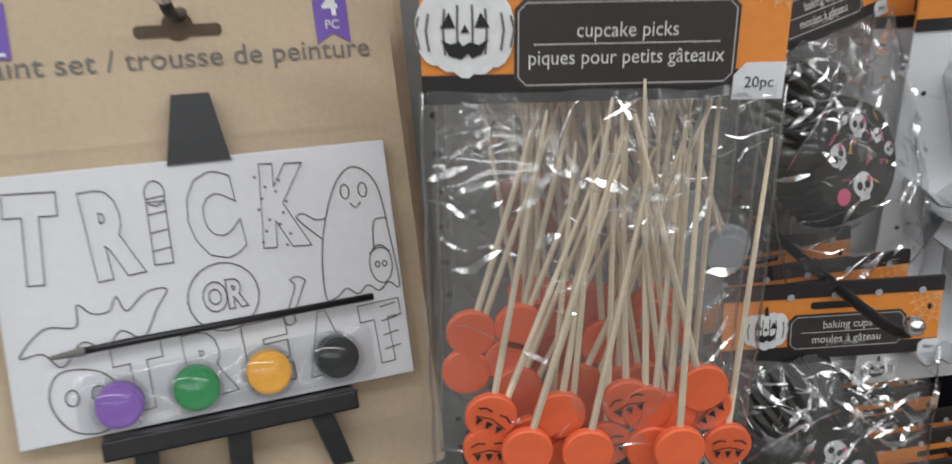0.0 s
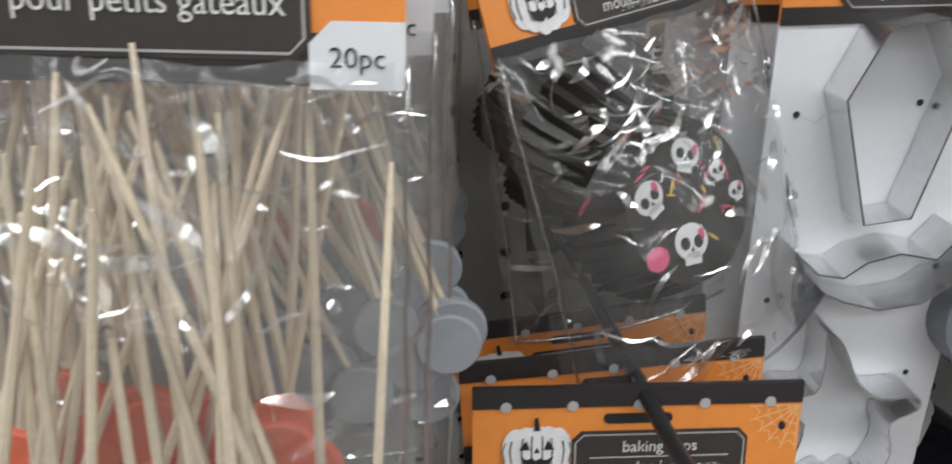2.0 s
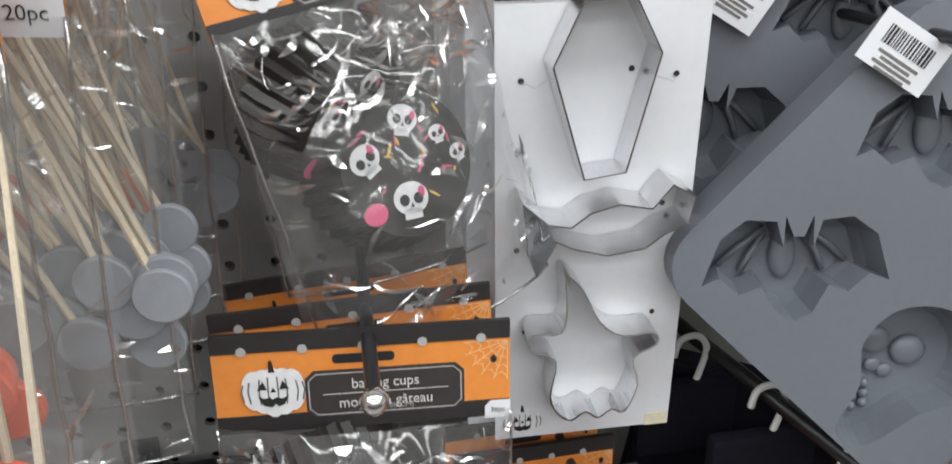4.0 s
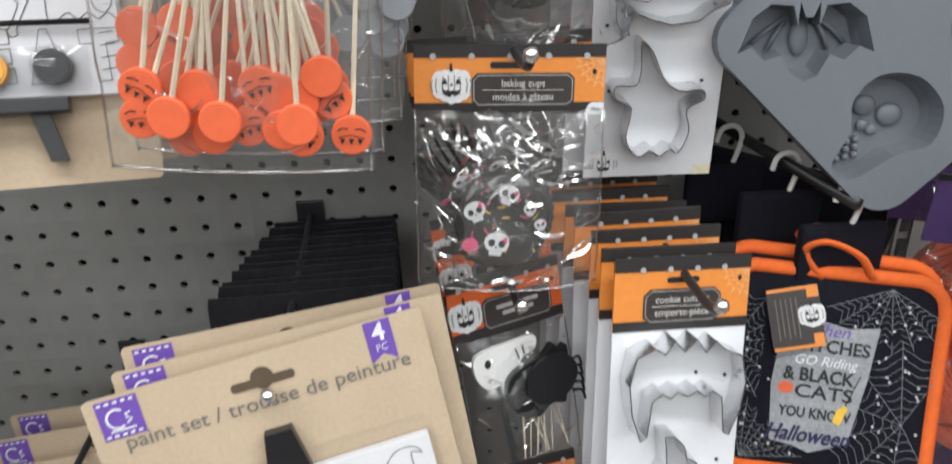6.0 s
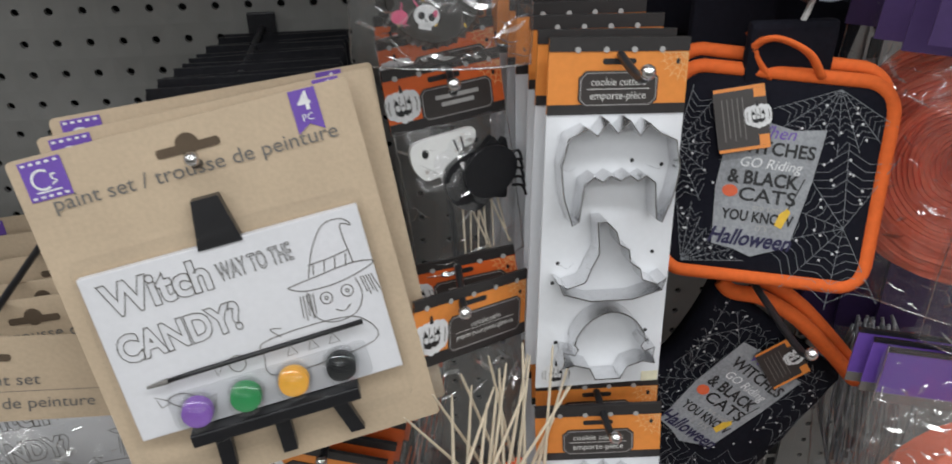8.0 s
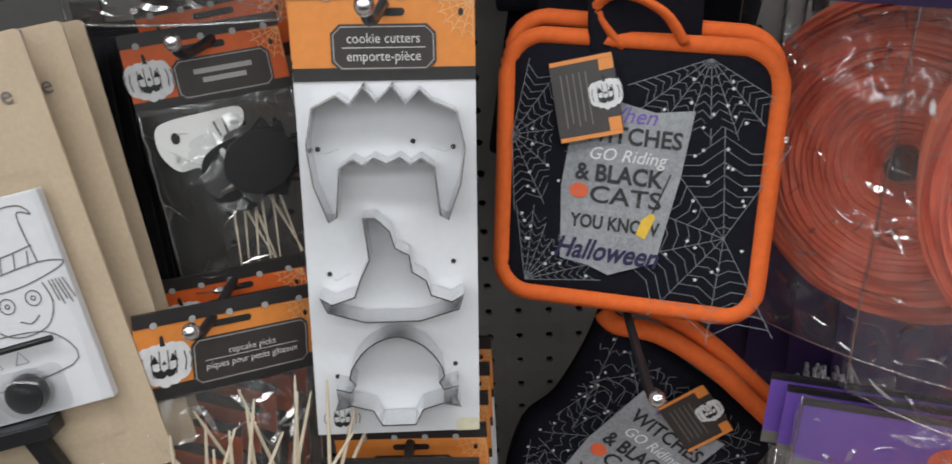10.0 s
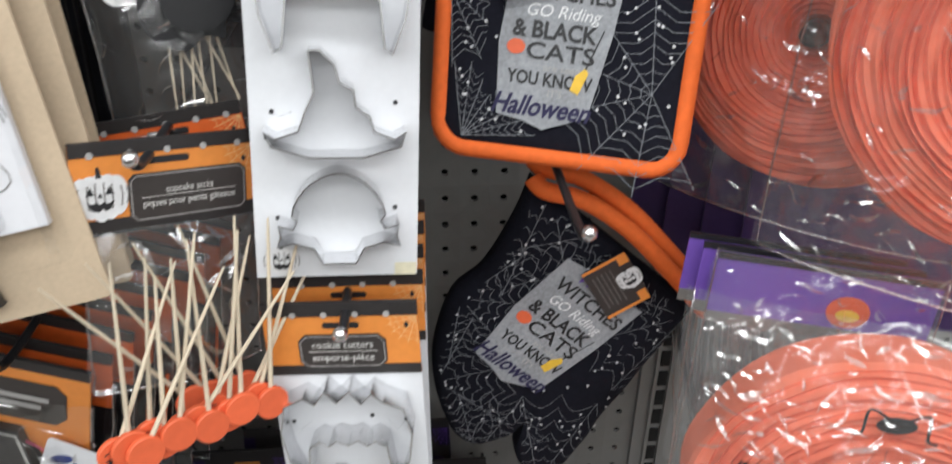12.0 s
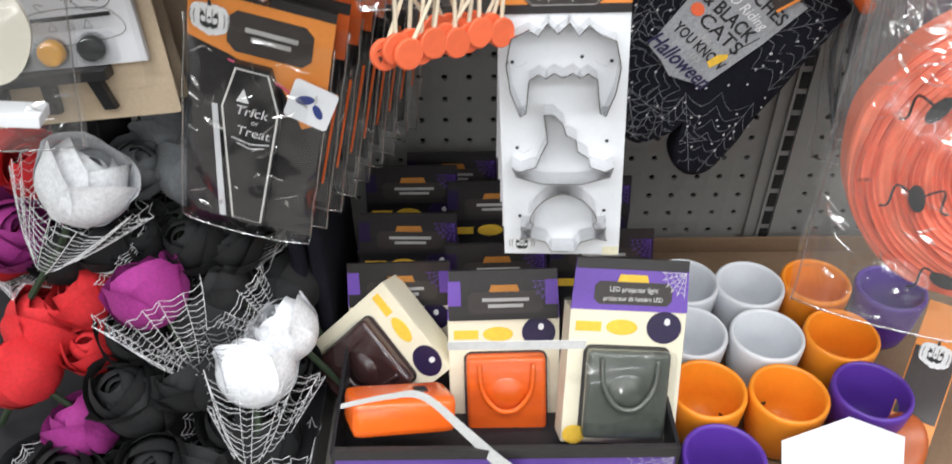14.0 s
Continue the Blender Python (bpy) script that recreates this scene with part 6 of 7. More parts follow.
def coffin_bag(m, behind=False):
    ob = thing("gift_bag_pack", "black coffin gift bags with orange header" + (", hung behind others" if behind else ""), "gift bags", m, "coffin gift bags on one hook")
    w = 0.098
    pts = [(-w / 2, -0.012), (w / 2, -0.012), (w / 2, -0.085)] + [(w / 2 - 0.022 + 0.022 * math.cos(radians(a)), -0.085 + 0.022 * math.sin(radians(a))) for a in (-20, -45, -70)] + [(w / 2 - 0.032, -0.075), (-w / 2 + 0.03, -0.060), (-w / 2, -0.052)]
    if behind:
        # rear headers and edges use the orange darkened for shade
        part("header_card", flat(rect(-w / 2, -0.052, w / 2, -0.012), 0, 0.0014), SHADED_ORANGE, ob)
        part("top_fold", flat(rect(-w / 2, -0.018, w / 2, -0.011), -0.0006, 0.0028), DARK, ob)
        part("backing", flat(rect(-w / 2, -0.20, w / 2 - 0.012, -0.03), 0.0016, 0.0012), DARK_CARD, ob)
        bag_film(ob, w + 0.006, 0.175, 0.004, int(m.translation.x * 1e4), FILM_SOFT, top=-0.03, crease=0.004, cols=10, rows=14, folds=0.5)
        part("side_edge", flat([(w / 2 - 0.006, -0.16), (w / 2 - 0.0046, -0.16), (w / 2 - 0.001, -0.08), (w / 2 - 0.003, -0.08)], -0.002, 0.001), SHADED_ORANGE, ob)
        return ob
    part("header_card", flat(pts, 0, 0.0014), ORANGE, ob)
    part("top_fold", flat(rect(-w / 2, -0.018, w / 2, -0.011), -0.0006, 0.0028), DARK, ob)
    part("backing", flat(rect(-w / 2, -0.205, w / 2, -0.03), 0.0016, 0.0012), DARK_CARD, ob)
    if behind:
        return ob
    part("label_plate", flat(octo(-0.022, -0.056, 0.036, -0.026, 0.006), -0.0008, 0.0006), PLATE, ob)
    bars(ob, 0.008, -0.038, 0.036, 2, 0.0034, FINE_INK, -0.0012)
    pumpkin_print(ob, -0.034, -0.036, 0.013, -0.0010)
    cof = [(-0.015, -0.062), (0.010, -0.062), (0.020, -0.092), (0.013, -0.200), (-0.011, -0.200), (-0.024, -0.096)]
    c = part("coffin_bag", flat(cof, -0.006, 0.006), BLACK_PLASTIC, ob, "folded black coffin-shaped bag")
    part("coffin_line", line([(x * 0.90, -0.132 + (z + 0.132) * 0.95) for x, z in cof], 0.0015, -0.0064, True), PALE_INK, c)
    lettering("Trick", 0.011, WHITE_INK, c, -0.001, -0.098, -0.0066, shear=0.2)
    lettering("or", 0.006, WHITE_INK, c, 0.002, -0.106, -0.0066, shear=0.2)
    lettering("Treat", 0.011, WHITE_INK, c, 0.001, -0.115, -0.0066, shear=0.2)
    bm = bmesh.new()
    flat([(-0.012, -0.091), (-0.003, -0.091), (-0.007, -0.080)], -0.0066, 0.0003, bm)
    line([(-0.014, -0.122), (0.0, -0.125), (0.014, -0.122)], 0.001, -0.0066, bm=bm)
    line([(-0.010, -0.126), (0.0, -0.129), (0.010, -0.126)], 0.001, -0.0066, bm=bm)
    part("hat_print", bm, WHITE_INK, c)
    part("pink_string", line([(-0.02, -0.062), (0.0, -0.066), (0.02, -0.074), (0.028, -0.080)], 0.0016, -0.003), PINK_INK, ob)
    part("white_edge", flat([(-0.030, -0.100), (-0.026, -0.100), (-0.016, -0.200), (-0.021, -0.200)], -0.0035, 0.001), WHITE_CARD, ob)
    tg = part("price_tag", flat(rrect(-0.016, -0.016, 0.016, 0.016, 0.003), 0, 0.0006), WHITE_CARD, ob, "white paper sticker tag", m=pose(0.040, -0.006, -0.080, 0, 12, 0))
    bm = bmesh.new()
    flat(ellipse(-0.005, 0.002, 0.007, 0.0035, 12, 30), -0.0004, 0.0003, bm)
    flat(ellipse(0.006, -0.003, 0.006, 0.003, 12, -50), -0.0004, 0.0003, bm)
    part("tag_print", bm, mat("blue_ink", (0.03, 0.05, 0.20), 0.5), tg)
    bag_film(ob, w + 0.006, 0.175, 0.012, 55, FILM_SOFT, top=-0.036, crease=0.005, folds=0.6)
    return ob


coffin_bag(hang(0.2518, -0.2433, 1.1964, -13.3, 0.5, -6.4))
for k in range(8):
    coffin_bag(hang(0.258 + 0.0070 * k, -0.226 + 0.020 * k, 1.194 + 0.0012 * k, -12 + 0.8 * k, 1, -7 - 1.5 * k), True)

# ---- projector lights on the lower shelf ----
CREAM = mat("cream_card", (0.74, 0.68, 0.53), 0.55, vary=0.04)
PLUM_GLOSS = mat("dark_translucent_plastic", (0.05, 0.022, 0.022), 0.12, vary=0.1, coat=0.5)
GREY_GLOSS = mat("grey_translucent_plastic", (0.10, 0.11, 0.095), 0.18, vary=0.35, scale=30, coat=0.5)
ORANGE_GLOSS = mat("orange_plastic", (0.88, 0.14, 0.015), 0.25, vary=0.05, coat=0.3)


def light_pack(m, lens, label, w=0.096, h=0.156, head=True, words=True, dark=False, back=False):
    """A card pack with a small projector light in a window."""
    ob = thing("projector_light_pack", label, "projector light", m, "projector light packs in a tray")
    # back: cream box swapped for near-black, putting the row's shade into its colour
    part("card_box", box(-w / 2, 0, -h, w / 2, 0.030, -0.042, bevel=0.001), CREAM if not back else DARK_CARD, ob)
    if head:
        # back-row header purple is darkened for the shade it stands in
        part("header_card", flat([(-w / 2, -0.042), (w / 2, -0.042), (w / 2 - 0.002, 0), (-w / 2 + 0.002, 0)], -0.0006, 0.0016), PURPLE_PRINT if not back else mat("deep_shade_purple", (0.022, 0.011, 0.052), 0.5), ob)
        # dark fields: black print that also carries the shade over inner packs
        if dark:
            part("dark_field", flat(rect(-w / 2 + 0.012, -0.040, w / 2 - 0.012, -0.006), -0.0010, 0.0008), DARK, ob)
            part("dark_edge", flat(rect(-w / 2 + 0.001, -0.043, w / 2 - 0.001, -0.030), -0.0011, 0.0008), DARK, ob)
        part("top_fold", flat(rect(-w / 2 + 0.002, -0.008, w / 2 - 0.002, 0.001), -0.0012, 0.003), DARK, ob)
        part("label_plate", flat(octo(-0.030, -0.037, 0.034, -0.018, 0.004), -0.0012, 0.0006), PLATE, ob)
        # amber is dulled on these packs for the same shade
        part("ribbon_print", flat([(-0.010, -0.012), (0.012, -0.012), (0.014, -0.018), (-0.012, -0.018)], -0.0016, 0.0006), YELLOW_INK if not dark else mat("shaded_amber_ink", (0.42, 0.17, 0.03), 0.6), ob)
        if words:
            lettering("LED projector light", 0.0060, PALE_INK, ob, 0.002, -0.0245, -0.0016, squeeze=0.85)
            lettering("projecteur de lumière LED", 0.0056, PALE_INK, ob, 0.002, -0.0320, -0.0016, squeeze=0.80)
        else:
            bars(ob, 0.002, -0.025, 0.04, 2, 0.003, FINE_INK, -0.0016)
        web_print(ob, w / 2 - 0.004, -0.009, 0.020, 180, 270, PURPLE_PRINT if dark else PALE_INK, -0.0014)
    part("amber_box_print", flat(rect(-0.043, -0.060, -0.022, -0.052), -0.0006, 0.0006), YELLOW_INK, ob)
    part("amber_oval_print", flat(ellipse(-0.005, -0.056, 0.013, 0.0065, 20), -0.0006, 0.0006), YELLOW_INK, ob)
    part("dark_disc_print", flat(ellipse(0.030, -0.055, 0.0145, 0.0135, 24), -0.0008, 0.0008), mat("midnight_ink", (0.02, 0.012, 0.05), 0.35), ob)
    part("white_skull_spot", flat(ellipse(0.032, -0.050, 0.0025, 0.003, 10), -0.0014, 0.0004), WHITE_INK, ob)
    part("window_frame", line(rrect(-0.034, -h + 0.008, 0.036, -0.072, 0.006), 0.002, -0.0008, True), PLATE, ob)
    wd = part("projector_body", box(-0.033, -0.014, -h + 0.009, 0.035, 0.004, -0.073, bevel=0.004), lens, ob, "moulded plastic projector light", True)
    bm = bmesh.new()
    bmesh.ops.create_uvsphere(bm, u_segments=24, v_segments=12, radius=0.022, matrix=Matrix.Translation((0.001, -0.006, -0.105)) @ Matrix.Diagonal((1, 0.55, 0.85, 1)))
    part("lens_dome", bm, lens, wd, smooth=True)
    part("recess_rim", tube(smooth_path([(-0.022, -0.0145, -0.078), (-0.020, -0.0165, -0.100), (-0.010, -0.0175, -0.116), (0.001, -0.018, -0.120), (0.012, -0.0175, -0.116), (0.022, -0.0165, -0.100), (0.024, -0.0145, -0.078)], n=4), 0.0024, 8), lens, wd, smooth=True)
    part("window_film", flat(rrect(-0.036, -h + 0.006, 0.038, -0.070, 0.006), -0.019, 0.0006), FILM_SOFT, ob)
    part("pumpkin_badge", flat(ellipse(-0.038, -h + 0.008, 0.0095, 0.008, 18), -0.0026, 0.0006), YELLOW_INK, ob)
    return ob


light_pack(hang(0.5125, -0.253, 0.965, -6, 30, 4), GREY_GLOSS, "projector light pack with purple header and grey lens")
light_pack(hang(0.362, -0.246, 0.918, -38, 24, -24), PLUM_GLOSS, "fallen projector light pack with a dark lens", head=False)
light_pack(hang(0.408, -0.232, 0.936, 1, 27, 0), ORANGE_GLOSS, "projector light pack with an orange plastic light", words=False, dark=True)
light_pack(hang(0.316, -0.196, 0.914, 1, 16, 0), PLUM_GLOSS, "projector light pack behind others with dark header", words=False, dark=True)
# back row: its shade is coloured in through dark and back
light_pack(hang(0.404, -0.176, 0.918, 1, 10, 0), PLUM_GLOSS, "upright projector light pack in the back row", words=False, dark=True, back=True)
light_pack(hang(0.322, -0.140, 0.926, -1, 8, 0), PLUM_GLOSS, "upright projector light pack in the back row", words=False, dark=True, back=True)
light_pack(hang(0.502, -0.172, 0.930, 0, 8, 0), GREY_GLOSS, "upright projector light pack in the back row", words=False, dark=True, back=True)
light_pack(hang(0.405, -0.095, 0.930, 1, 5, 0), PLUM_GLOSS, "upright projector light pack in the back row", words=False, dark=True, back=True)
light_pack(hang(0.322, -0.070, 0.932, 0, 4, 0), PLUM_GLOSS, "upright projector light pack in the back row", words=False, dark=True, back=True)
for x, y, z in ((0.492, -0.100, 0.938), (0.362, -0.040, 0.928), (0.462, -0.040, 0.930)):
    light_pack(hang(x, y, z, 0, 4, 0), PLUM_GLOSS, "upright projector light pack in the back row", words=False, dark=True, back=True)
lying = thing("projector_light", "orange plastic projector light lying in the tray", "projector light", pose(0.322, -0.322, 0.866, -30, 12, 14))
part("body", box(-0.042, -0.024, -0.014, 0.042, 0.024, 0.016, bevel=0.007), ORANGE_GLOSS, lying, smooth=True)
part("screw", tube([(-0.012, -0.010, 0.0155), (-0.012, -0.010, 0.0168)], 0.002, 8), INK, lying)
part("switch", box(0.012, -0.006, 0.0155, 0.022, 0.006, 0.0172, bevel=0.0006), BLACK_PLASTIC, lying)

tray = thing("display_tray", "purple printed card display tray of light packs", "display tray", pose(0.4070, -0.225, 0.766))
part("front_panel", box(-0.134, -0.137, 0, 0.134, -0.134, 0.098), PURPLE_PRINT, tray)
part("front_edge", box(-0.134, -0.1385, 0.090, 0.134, -0.1335, 0.101), DARK, tray)
part("label_plate", flat(octo(-0.060, 0.01, 0.060, 0.080, 0.012), -0.1395, 0.001), PLATE, tray)
web_print(tray, 0.132, 0.089, 0.040, 180, 270, PALE_INK, -0.1376)
part("tray_floor", box(-0.134, -0.134, 0.0, 0.134, 0.205, 0.055), DARK_CARD, tray)
part("side_panel", box(-0.137, -0.137, 0, -0.134, 0.205, 0.098), DARK_CARD, tray)
part("side_panel", box(0.134, -0.137, 0, 0.137, 0.205, 0.098), DARK_CARD, tray)
rb = thing("ribbon", "translucent white plastic ribbon across the packs", "ribbon", pose(0, 0, 0))
bm = bmesh.new()
pa = smooth_path([(0.281, -0.348, 0.903), (0.318, -0.350, 0.916), (0.345, -0.351, 0.917), (0.375, -0.358, 0.885), (0.402, -0.366, 0.855), (0.424, -0.372, 0.835)], n=6)
for i, p in enumerate(pa):
    w = 0.003 + 0.009 * (i / len(pa)) ** 2
    bm.verts.new(p + Vector((0.2 * w, 0, w)))
    bm.verts.new(p - Vector((0.2 * w, 0, w)))
bm.verts.ensure_lookup_table()
for i in range(len(pa) - 1):
    bm.faces.new((bm.verts[2 * i], bm.verts[2 * i + 1], bm.verts[2 * i + 3], bm.verts[2 * i + 2]))
part("strip", bm, mat("milky_film", (0.72, 0.72, 0.72), 0.3), rb, smooth=True)
part("strip", flat(rect(0.363, 0.936, 0.468, 0.945), -0.322, 0.0006), mat("milky_film", (0.72, 0.72, 0.72), 0.3), rb)

# ---- small cups ----


def party_cup(m, material, label):
    ob = thing("plastic_cup", label, "cup", m, "plastic cups standing in rows")
    bm = bmesh.new()
    prof = [(0.0, 0.0), (0.024, 0.0), (0.0265, 0.003), (0.0300, 0.018), (0.0325, 0.036), (0.0338, 0.052), (0.0342, 0.059), (0.0337, 0.0622), (0.0322, 0.0637), (0.0305, 0.0630), (0.0295, 0.0605), (0.0285, 0.050), (0.0262, 0.030), (0.0235, 0.008), (0.0, 0.006)]
    rings = [[bm.verts.new((max(r, 1e-4) * math.cos(2 * math.pi * i / 36), max(r, 1e-4) * math.sin(2 * math.pi * i / 36), z)) for i in range(36)] for r, z in prof]
    for a, b in zip(rings, rings[1:]):
        for i in range(36):
            bm.faces.new((a[i], a[(i + 1) % 36], b[(i + 1) % 36], b[i]))
    part("body", bm, material, ob, smooth=True)
    bm = bmesh.new()
    rnd = random.Random(int(m.translation.x * 1e4))
    for k in range(4):
        a = rnd.uniform(0, 6.28)
        bmesh.ops.create_icosphere(bm, subdivisions=1, radius=0.004, matrix=Matrix.Translation((0.0235 * math.cos(a), 0.0235 * math.sin(a), 0.012 + 0.010 * rnd.random())) @ Matrix.Rotation(a, 4, "Z") @ Matrix.Diagonal((0.35, 1.7, 0.7, 1)))
    part("bat_print", bm, INK, ob)
    return ob


CUP_W = mat("white_frosted_plastic", (0.72, 0.74, 0.78), 0.35, vary=0.04)
CUP_O = mat("orange_cup_plastic", (0.86, 0.27, 0.02), 0.35, vary=0.05)
CUP_P = mat("purple_cup_plastic", (0.10, 0.035, 0.32), 0.35, vary=0.05)
for x, y, mt, lb in ((0.658, -0.152, CUP_W, "white"), (0.594, -0.147, CUP_W, "white"), (0.725, -0.149, CUP_O, "orange"), (0.656, -0.221, CUP_W, "white"), (0.586, -0.216, CUP_W, "white"), (0.725, -0.222, CUP_O, "orange"),
                     (0.586, -0.285, CUP_O, "orange"), (0.655, -0.291, CUP_O, "orange"), (0.728, -0.289, CUP_P, "purple"), (0.583, -0.356, CUP_P, "purple"), (0.796, -0.160, CUP_P, "purple")):
    party_cup(pose(x, y, 0.782, 0, 0, (x * 7919) % 1 * 90), mt, "small round %s plastic cup standing open" % lb)
solid("card_tray", box(0.566, -0.42, 0.766, 1.05, -0.006, 0.780, bevel=0.001), mat("brown_board", (0.22, 0.14, 0.085), 0.8), "brown cardboard tray under the cups", "tray")
solid("tray_back", box(0.566, -0.0290, 0.781, 1.05, -0.0250, 0.800), mat("brown_board", (0.22, 0.14, 0.085), 0.8), "brown cardboard back edge of a tray", "tray")
wp = thing("paper_packet", "white folded paper packet leaning on the cups", "packet", pose(0.690, -0.328, 0.858))
part("fold", flat([(-0.066, -0.078), (0, -0.082), (0, 0), (-0.060, -0.012)], 0, 0.001), WHITE_CARD, wp, m=pose(0, 0, 0, -38, 0, 8))
part("fold", flat([(0, -0.082), (0.046, -0.078), (0.044, -0.012), (0, 0)], 0, 0.001), WHITE_CARD, wp, m=pose(0, 0, 0, -38, 0, -8))
spoon = thing("spatula_pack", "orange and black card pack of a spoon and spatula", "utensil pack", pose(0.790, -0.262, 0.850, -58, 0, -32))
part("card", flat(rect(-0.018, -0.090, 0.018, 0.055), 0, 0.0016), ORANGE, spoon)
part("label_plate", flat(rect(-0.017, -0.055, 0.017, 0.010), -0.0008, 0.001), PLATE, spoon)
pumpkin_print(spoon, 0, 0.006, 0.013, -0.0012)
bm = bmesh.new()
bmesh.ops.create_uvsphere(bm, u_segments=20, v_segments=12, radius=0.024, matrix=Matrix.Translation((-0.004, -0.010, -0.085)) @ Matrix.Diagonal((0.9, 0.3, 1.3, 1)))
part("spoon_bowl", bm, mat("rust_plastic", (0.42, 0.09, 0.02), 0.3), spoon, smooth=True)

# ---- artificial roses ----


def rose_material(name, color):
    return mat(name, color, 0.8, vary=0.22, scale=80, bump=0.35, bump_scale=500)


ROSE = {"white": rose_material("white_petals", (0.78, 0.79, 0.82)), "purple": rose_material("purple_petals", (0.30, 0.022, 0.20)), "red": rose_material("red_petals", (0.58, 0.016, 0.022)), "black": rose_material("black_petals", (0.008, 0.008, 0.009)), "grey": rose_material("grey_petals", (0.15, 0.16, 0.17))}
NET = mat("white_net_thread", (0.72, 0.72, 0.74), 0.6)
NET_B = mat("grey_net_thread", (0.22, 0.22, 0.23), 0.6)
STEM = mat("dark_green_stem", (0.02, 0.035, 0.015), 0.7)


def rose(x, y, z, r, color, net=None, tilt=(0, 0), seed=0):
    """A fabric rose: overlapping cupped petals round a wrapped bud, on a stem, with a printed web net below it."""
    rnd = random.Random(seed)
    ob = thing("artificial_rose", "%s fabric rose%s among other roses" % (color, " wrapped in spider web net" if net else ""), "artificial flower", pose(x, y, z, tilt[0], tilt[1], rnd.uniform(0, 360)), "artificial roses standing together")
    for ring, (count, rad, top, span, flare) in enumerate(((4, 1.00, 38, 66, 0.20), (3, 0.84, 56, 78, 0.12), (3, 0.62, 66, 84, 0.06), (2, 0.36, 72, 105, 0.02))):
        for k in range(count):
            a = 2 * math.pi * (k + 0.4 * ring) / count + rnd.uniform(-0.2, 0.2)
            grow, dip = rnd.uniform(0.94, 1.06), rnd.uniform(-0.05, 0.05)
            bm = bmesh.new()
            g = []
            for j in range(9):
                v = j / 8
                row = []
                for i in range(9):
                    u = i / 4 - 1
                    lat = radians(-75 + (top - 14 * u * u + 75) * v)
                    out = max(0.0, v - 0.74) / 0.26
                    q = r * rad * grow * (1 + flare * out * out + 0.05 * noise.noise(Vector((u * 2.2 + seed, v * 2.5, k + ring * 7))))
                    az = radians(span * u * (0.55 + 0.45 * math.sin(math.pi * (0.15 + 0.7 * v))))
                    row.append(bm.verts.new((q * math.cos(lat) * math.sin(az), q * math.cos(lat) * math.cos(az) * 0.94, q * math.sin(lat) * 0.92 + (0.10 * ring + dip) * r - 0.06 * r * out)))
                g.append(row)
            for j in range(8):
                for i in range(8):
                    bm.faces.new((g[j][i], g[j][i + 1], g[j + 1][i + 1], g[j + 1][i]))
            part("petal", bm, ROSE[color], ob, smooth=True, m=Matrix.Rotation(a, 4, "Z"))
    part("stem", tube([(0, 0, -0.4 * r), (0.004, 0.002, -0.06), (0.0, 0.0, -0.12)], 0.003, 6), STEM, ob)
    if net:
        bm = bmesh.new()
        n = 18
        arms = [2 * math.pi * i / n + rnd.uniform(-0.12, 0.12) for i in range(n)]
        spread = [rnd.uniform(0.88, 1.16) for _ in range(n)]

        def on_net(i, q):
            rr = r * (0.40 + 1.00 * q ** 0.8) * (1 + (spread[i % n] - 1) * q)
            return Vector((rr * math.cos(arms[i % n]), rr * math.sin(arms[i % n]), -2.1 * r + 2.0 * r * q + 0.16 * r * math.sin(3 * arms[i % n] + seed)))

        for i in range(n):
            tube([on_net(i, q / 5) for q in range(6)], 0.00028, 4, bm)
        for v in range(1, 13):
            for i in range(n):
                if rnd.random() < 0.06:
                    continue
                p, e = on_net(i, v / 12), on_net(i + 1, (v + rnd.choice((0, 0, 0, -1, 1)) * 0.5) / 12)
                mid = (p + e) / 2 * 0.965 - Vector((0, 0, 0.10 * r))
                tube([p, mid, e], 0.00026, 4, bm)
        part("web_net", bm, net, ob, "printed spider web netting")
    return ob


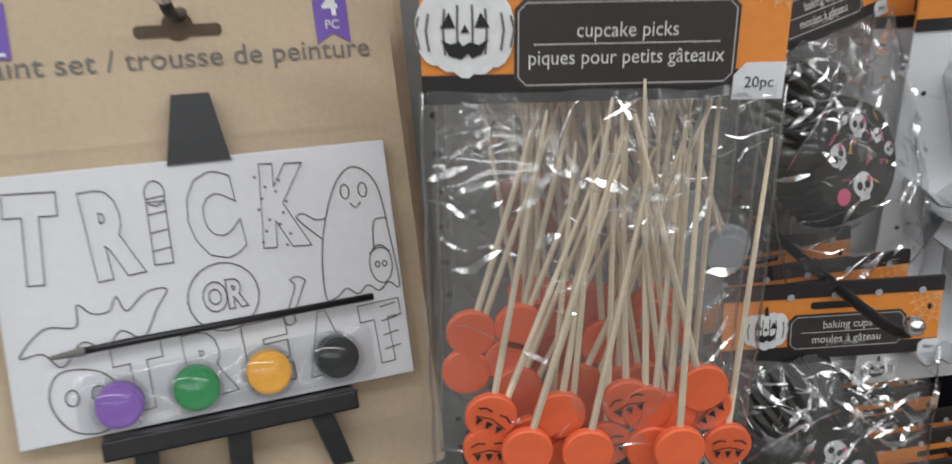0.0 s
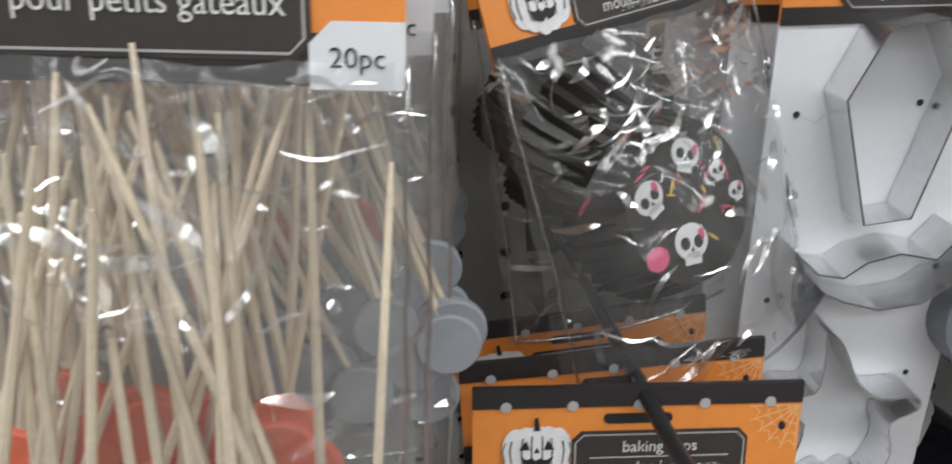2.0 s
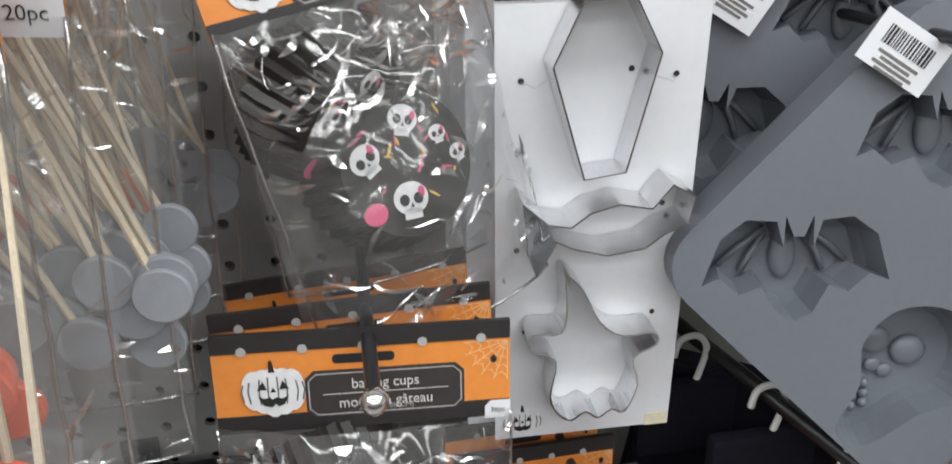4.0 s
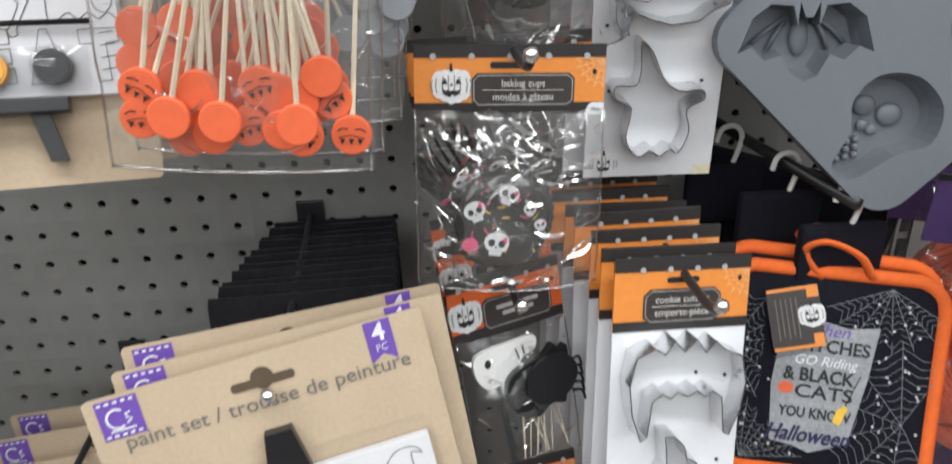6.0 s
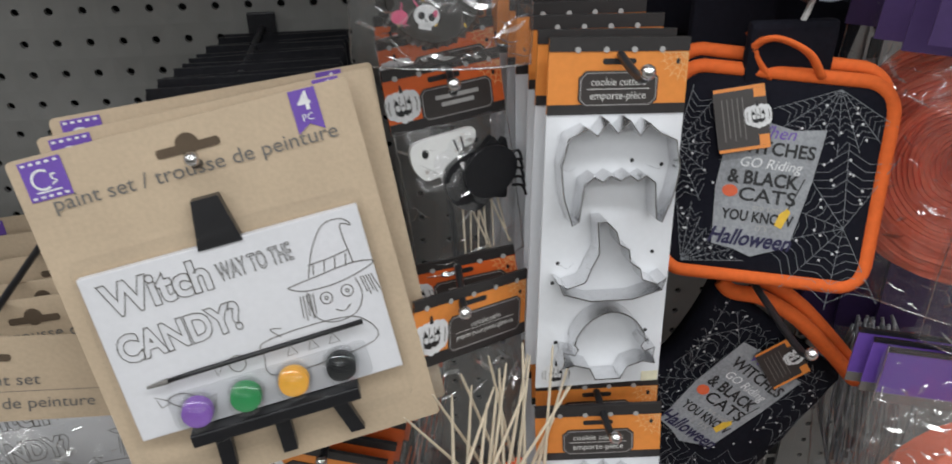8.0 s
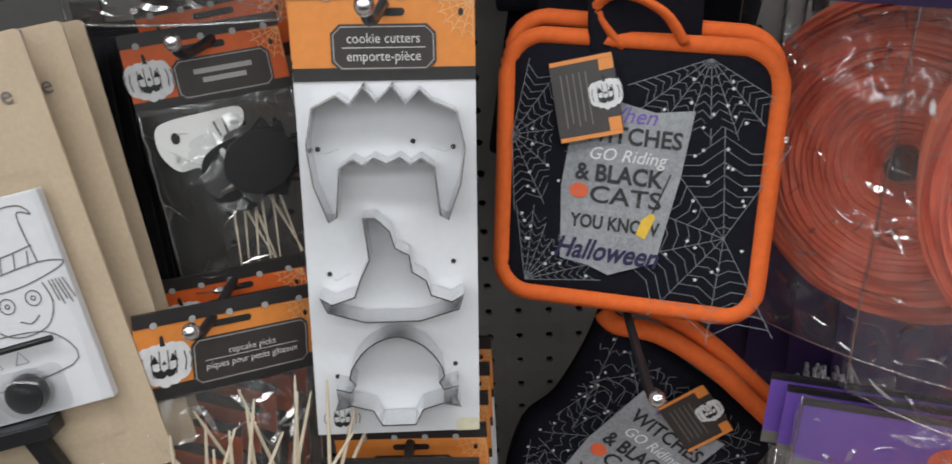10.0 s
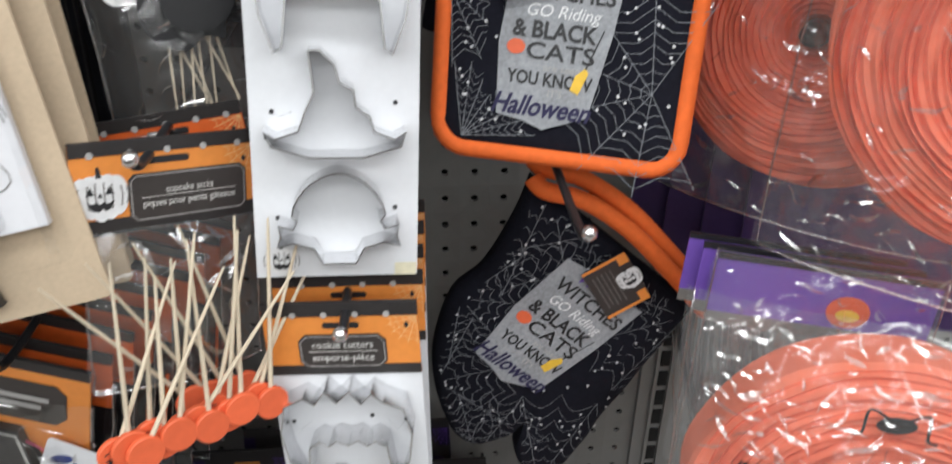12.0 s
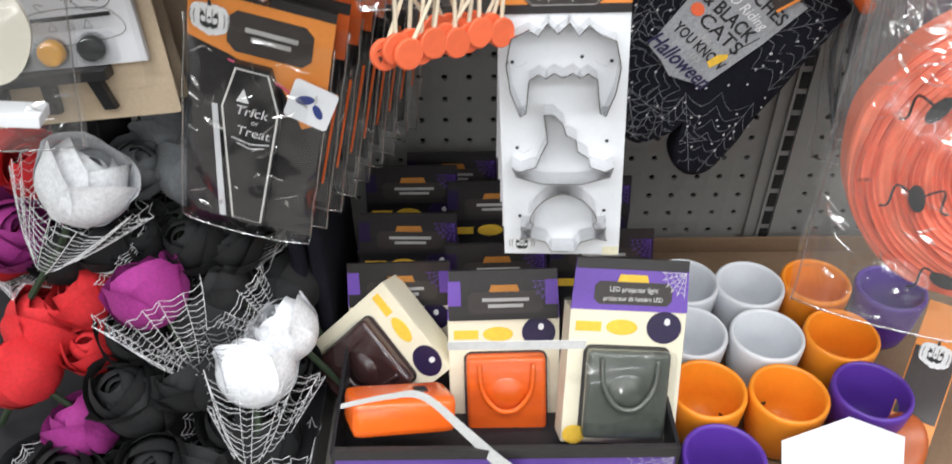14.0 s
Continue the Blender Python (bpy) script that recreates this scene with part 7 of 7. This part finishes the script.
for k, (x, y, z, r, c, nt) in enumerate((
        (0.086, -0.235, 1.034, 0.037, "white", NET), (0.122, -0.265, 0.947, 0.033, "purple", NET), (0.200, -0.282, 0.872, 0.036, "white", NET), (0.222, -0.258, 0.894, 0.031, "white", None),
        (0.048, -0.302, 0.828, 0.032, "purple", None), (0.000, -0.214, 0.968, 0.036, "purple", NET), (0.018, -0.252, 0.900, 0.034, "red", None), (0.056, -0.242, 0.922, 0.030, "red", None),
        (0.004, -0.288, 0.880, 0.035, "red", None), (0.058, -0.262, 0.884, 0.031, "red", None), (-0.03, -0.20, 0.945, 0.036, "red", None),
        (0.150, -0.222, 0.965, 0.032, "black", None), (0.180, -0.220, 0.960, 0.030, "black", NET_B), (0.145, -0.290, 0.870, 0.030, "black", None), (0.100, -0.300, 0.850, 0.032, "black", None),
        (0.150, -0.330, 0.800, 0.034, "black", None), (0.010, -0.330, 0.790, 0.036, "black", None), (0.192, -0.190, 0.975, 0.034, "black", NET), (0.215, -0.205, 0.900, 0.036, "black", None),
        (0.108, -0.190, 1.016, 0.028, "grey", None), (0.150, -0.186, 1.010, 0.030, "grey", None), (0.126, -0.150, 1.032, 0.028, "grey", None), (0.166, -0.150, 1.034, 0.028, "grey", None),
        (0.050, -0.130, 1.010, 0.036, "black", NET_B), (-0.02, -0.13, 1.03, 0.036, "red", NET_B), (0.110, -0.060, 1.080, 0.034, "purple", None), (0.060, -0.060, 1.075, 0.034, "black", None), (0.170, -0.045, 1.085, 0.030, "red", None),
        (0.085, -0.345, 0.800, 0.032, "black", NET), (0.120, -0.345, 0.825, 0.030, "black", None), (0.175, -0.300, 0.825, 0.030, "black", NET), (0.205, -0.310, 0.810, 0.030, "black", NET), (0.160, -0.255, 0.905, 0.030, "black", NET_B),
        (0.098, -0.262, 0.898, 0.030, "black", None), (0.090, -0.300, 0.868, 0.030, "black", None), (0.105, -0.215, 0.965, 0.030, "black", NET), (0.076, -0.222, 0.965, 0.026, "black", NET), (0.040, -0.345, 0.810, 0.030, "black", NET),
        (0.215, -0.255, 0.850, 0.030, "black", None), (0.170, -0.240, 0.930, 0.028, "black", NET), (0.020, -0.180, 1.010, 0.030, "red", None), (0.040, -0.225, 0.955, 0.028, "black", None), (0.130, -0.190, 0.962, 0.030, "black", NET_B))):
    rose(x, y, z, r, c, nt, (-34 + 8 * math.sin(k * 2.1), 10 * math.cos(k * 1.7)), k)
flower_box = thing("flower_box", "black card box holding the fabric roses", "box", pose(0.022, -0.19, 0.766))
part("box_floor", box(-0.222, -0.170, 0, 0.222, 0.170, 0.030, bevel=0.002), DARK_CARD, flower_box)
part("front_wall", box(-0.222, -0.1740, 0, 0.222, -0.1705, 0.044), DARK_CARD, flower_box)
part("side_wall", box(0.2224, -0.170, 0, 0.2250, 0.170, 0.044), DARK_CARD, flower_box)
part("side_wall", box(-0.2250, -0.170, 0, -0.2224, 0.170, 0.044), DARK_CARD, flower_box)
felt = thing("black_felt", "folded black felt standing beside the roses", "cloth", pose(0.241, -0.135, 0.766))
part("front_layer", box(-0.015, -0.085, 0, -0.002, 0.083, 0.214, bevel=0.005), BLACK_CLOTH, felt, smooth=True)
part("back_layer", box(0.000, -0.080, 0, 0.014, 0.085, 0.219, bevel=0.005), BLACK_CLOTH, felt, smooth=True)

# ---- hooks that show ----
for x, z, ln in ((0.072, 1.716, 0.172), (0.226, 1.730, 0.29), (0.351, 1.712, 0.150), (0.352, 1.574, 0.235), (0.4475, 1.711, 0.23), (0.212, 1.408, 0.262), (0.449, 1.446, 0.265), (0.352, 1.424, 0.215), (0.352, 1.303, 0.270), (0.443, 1.217, 0.295), (0.254, 1.180, 0.262), (0.567, 1.262, 0.28), (0.050, 1.288, 0.29), (0.720, 1.430, 0.24), (0.585, 1.660, 0.22)):
    peg_hook(x, z, ln)
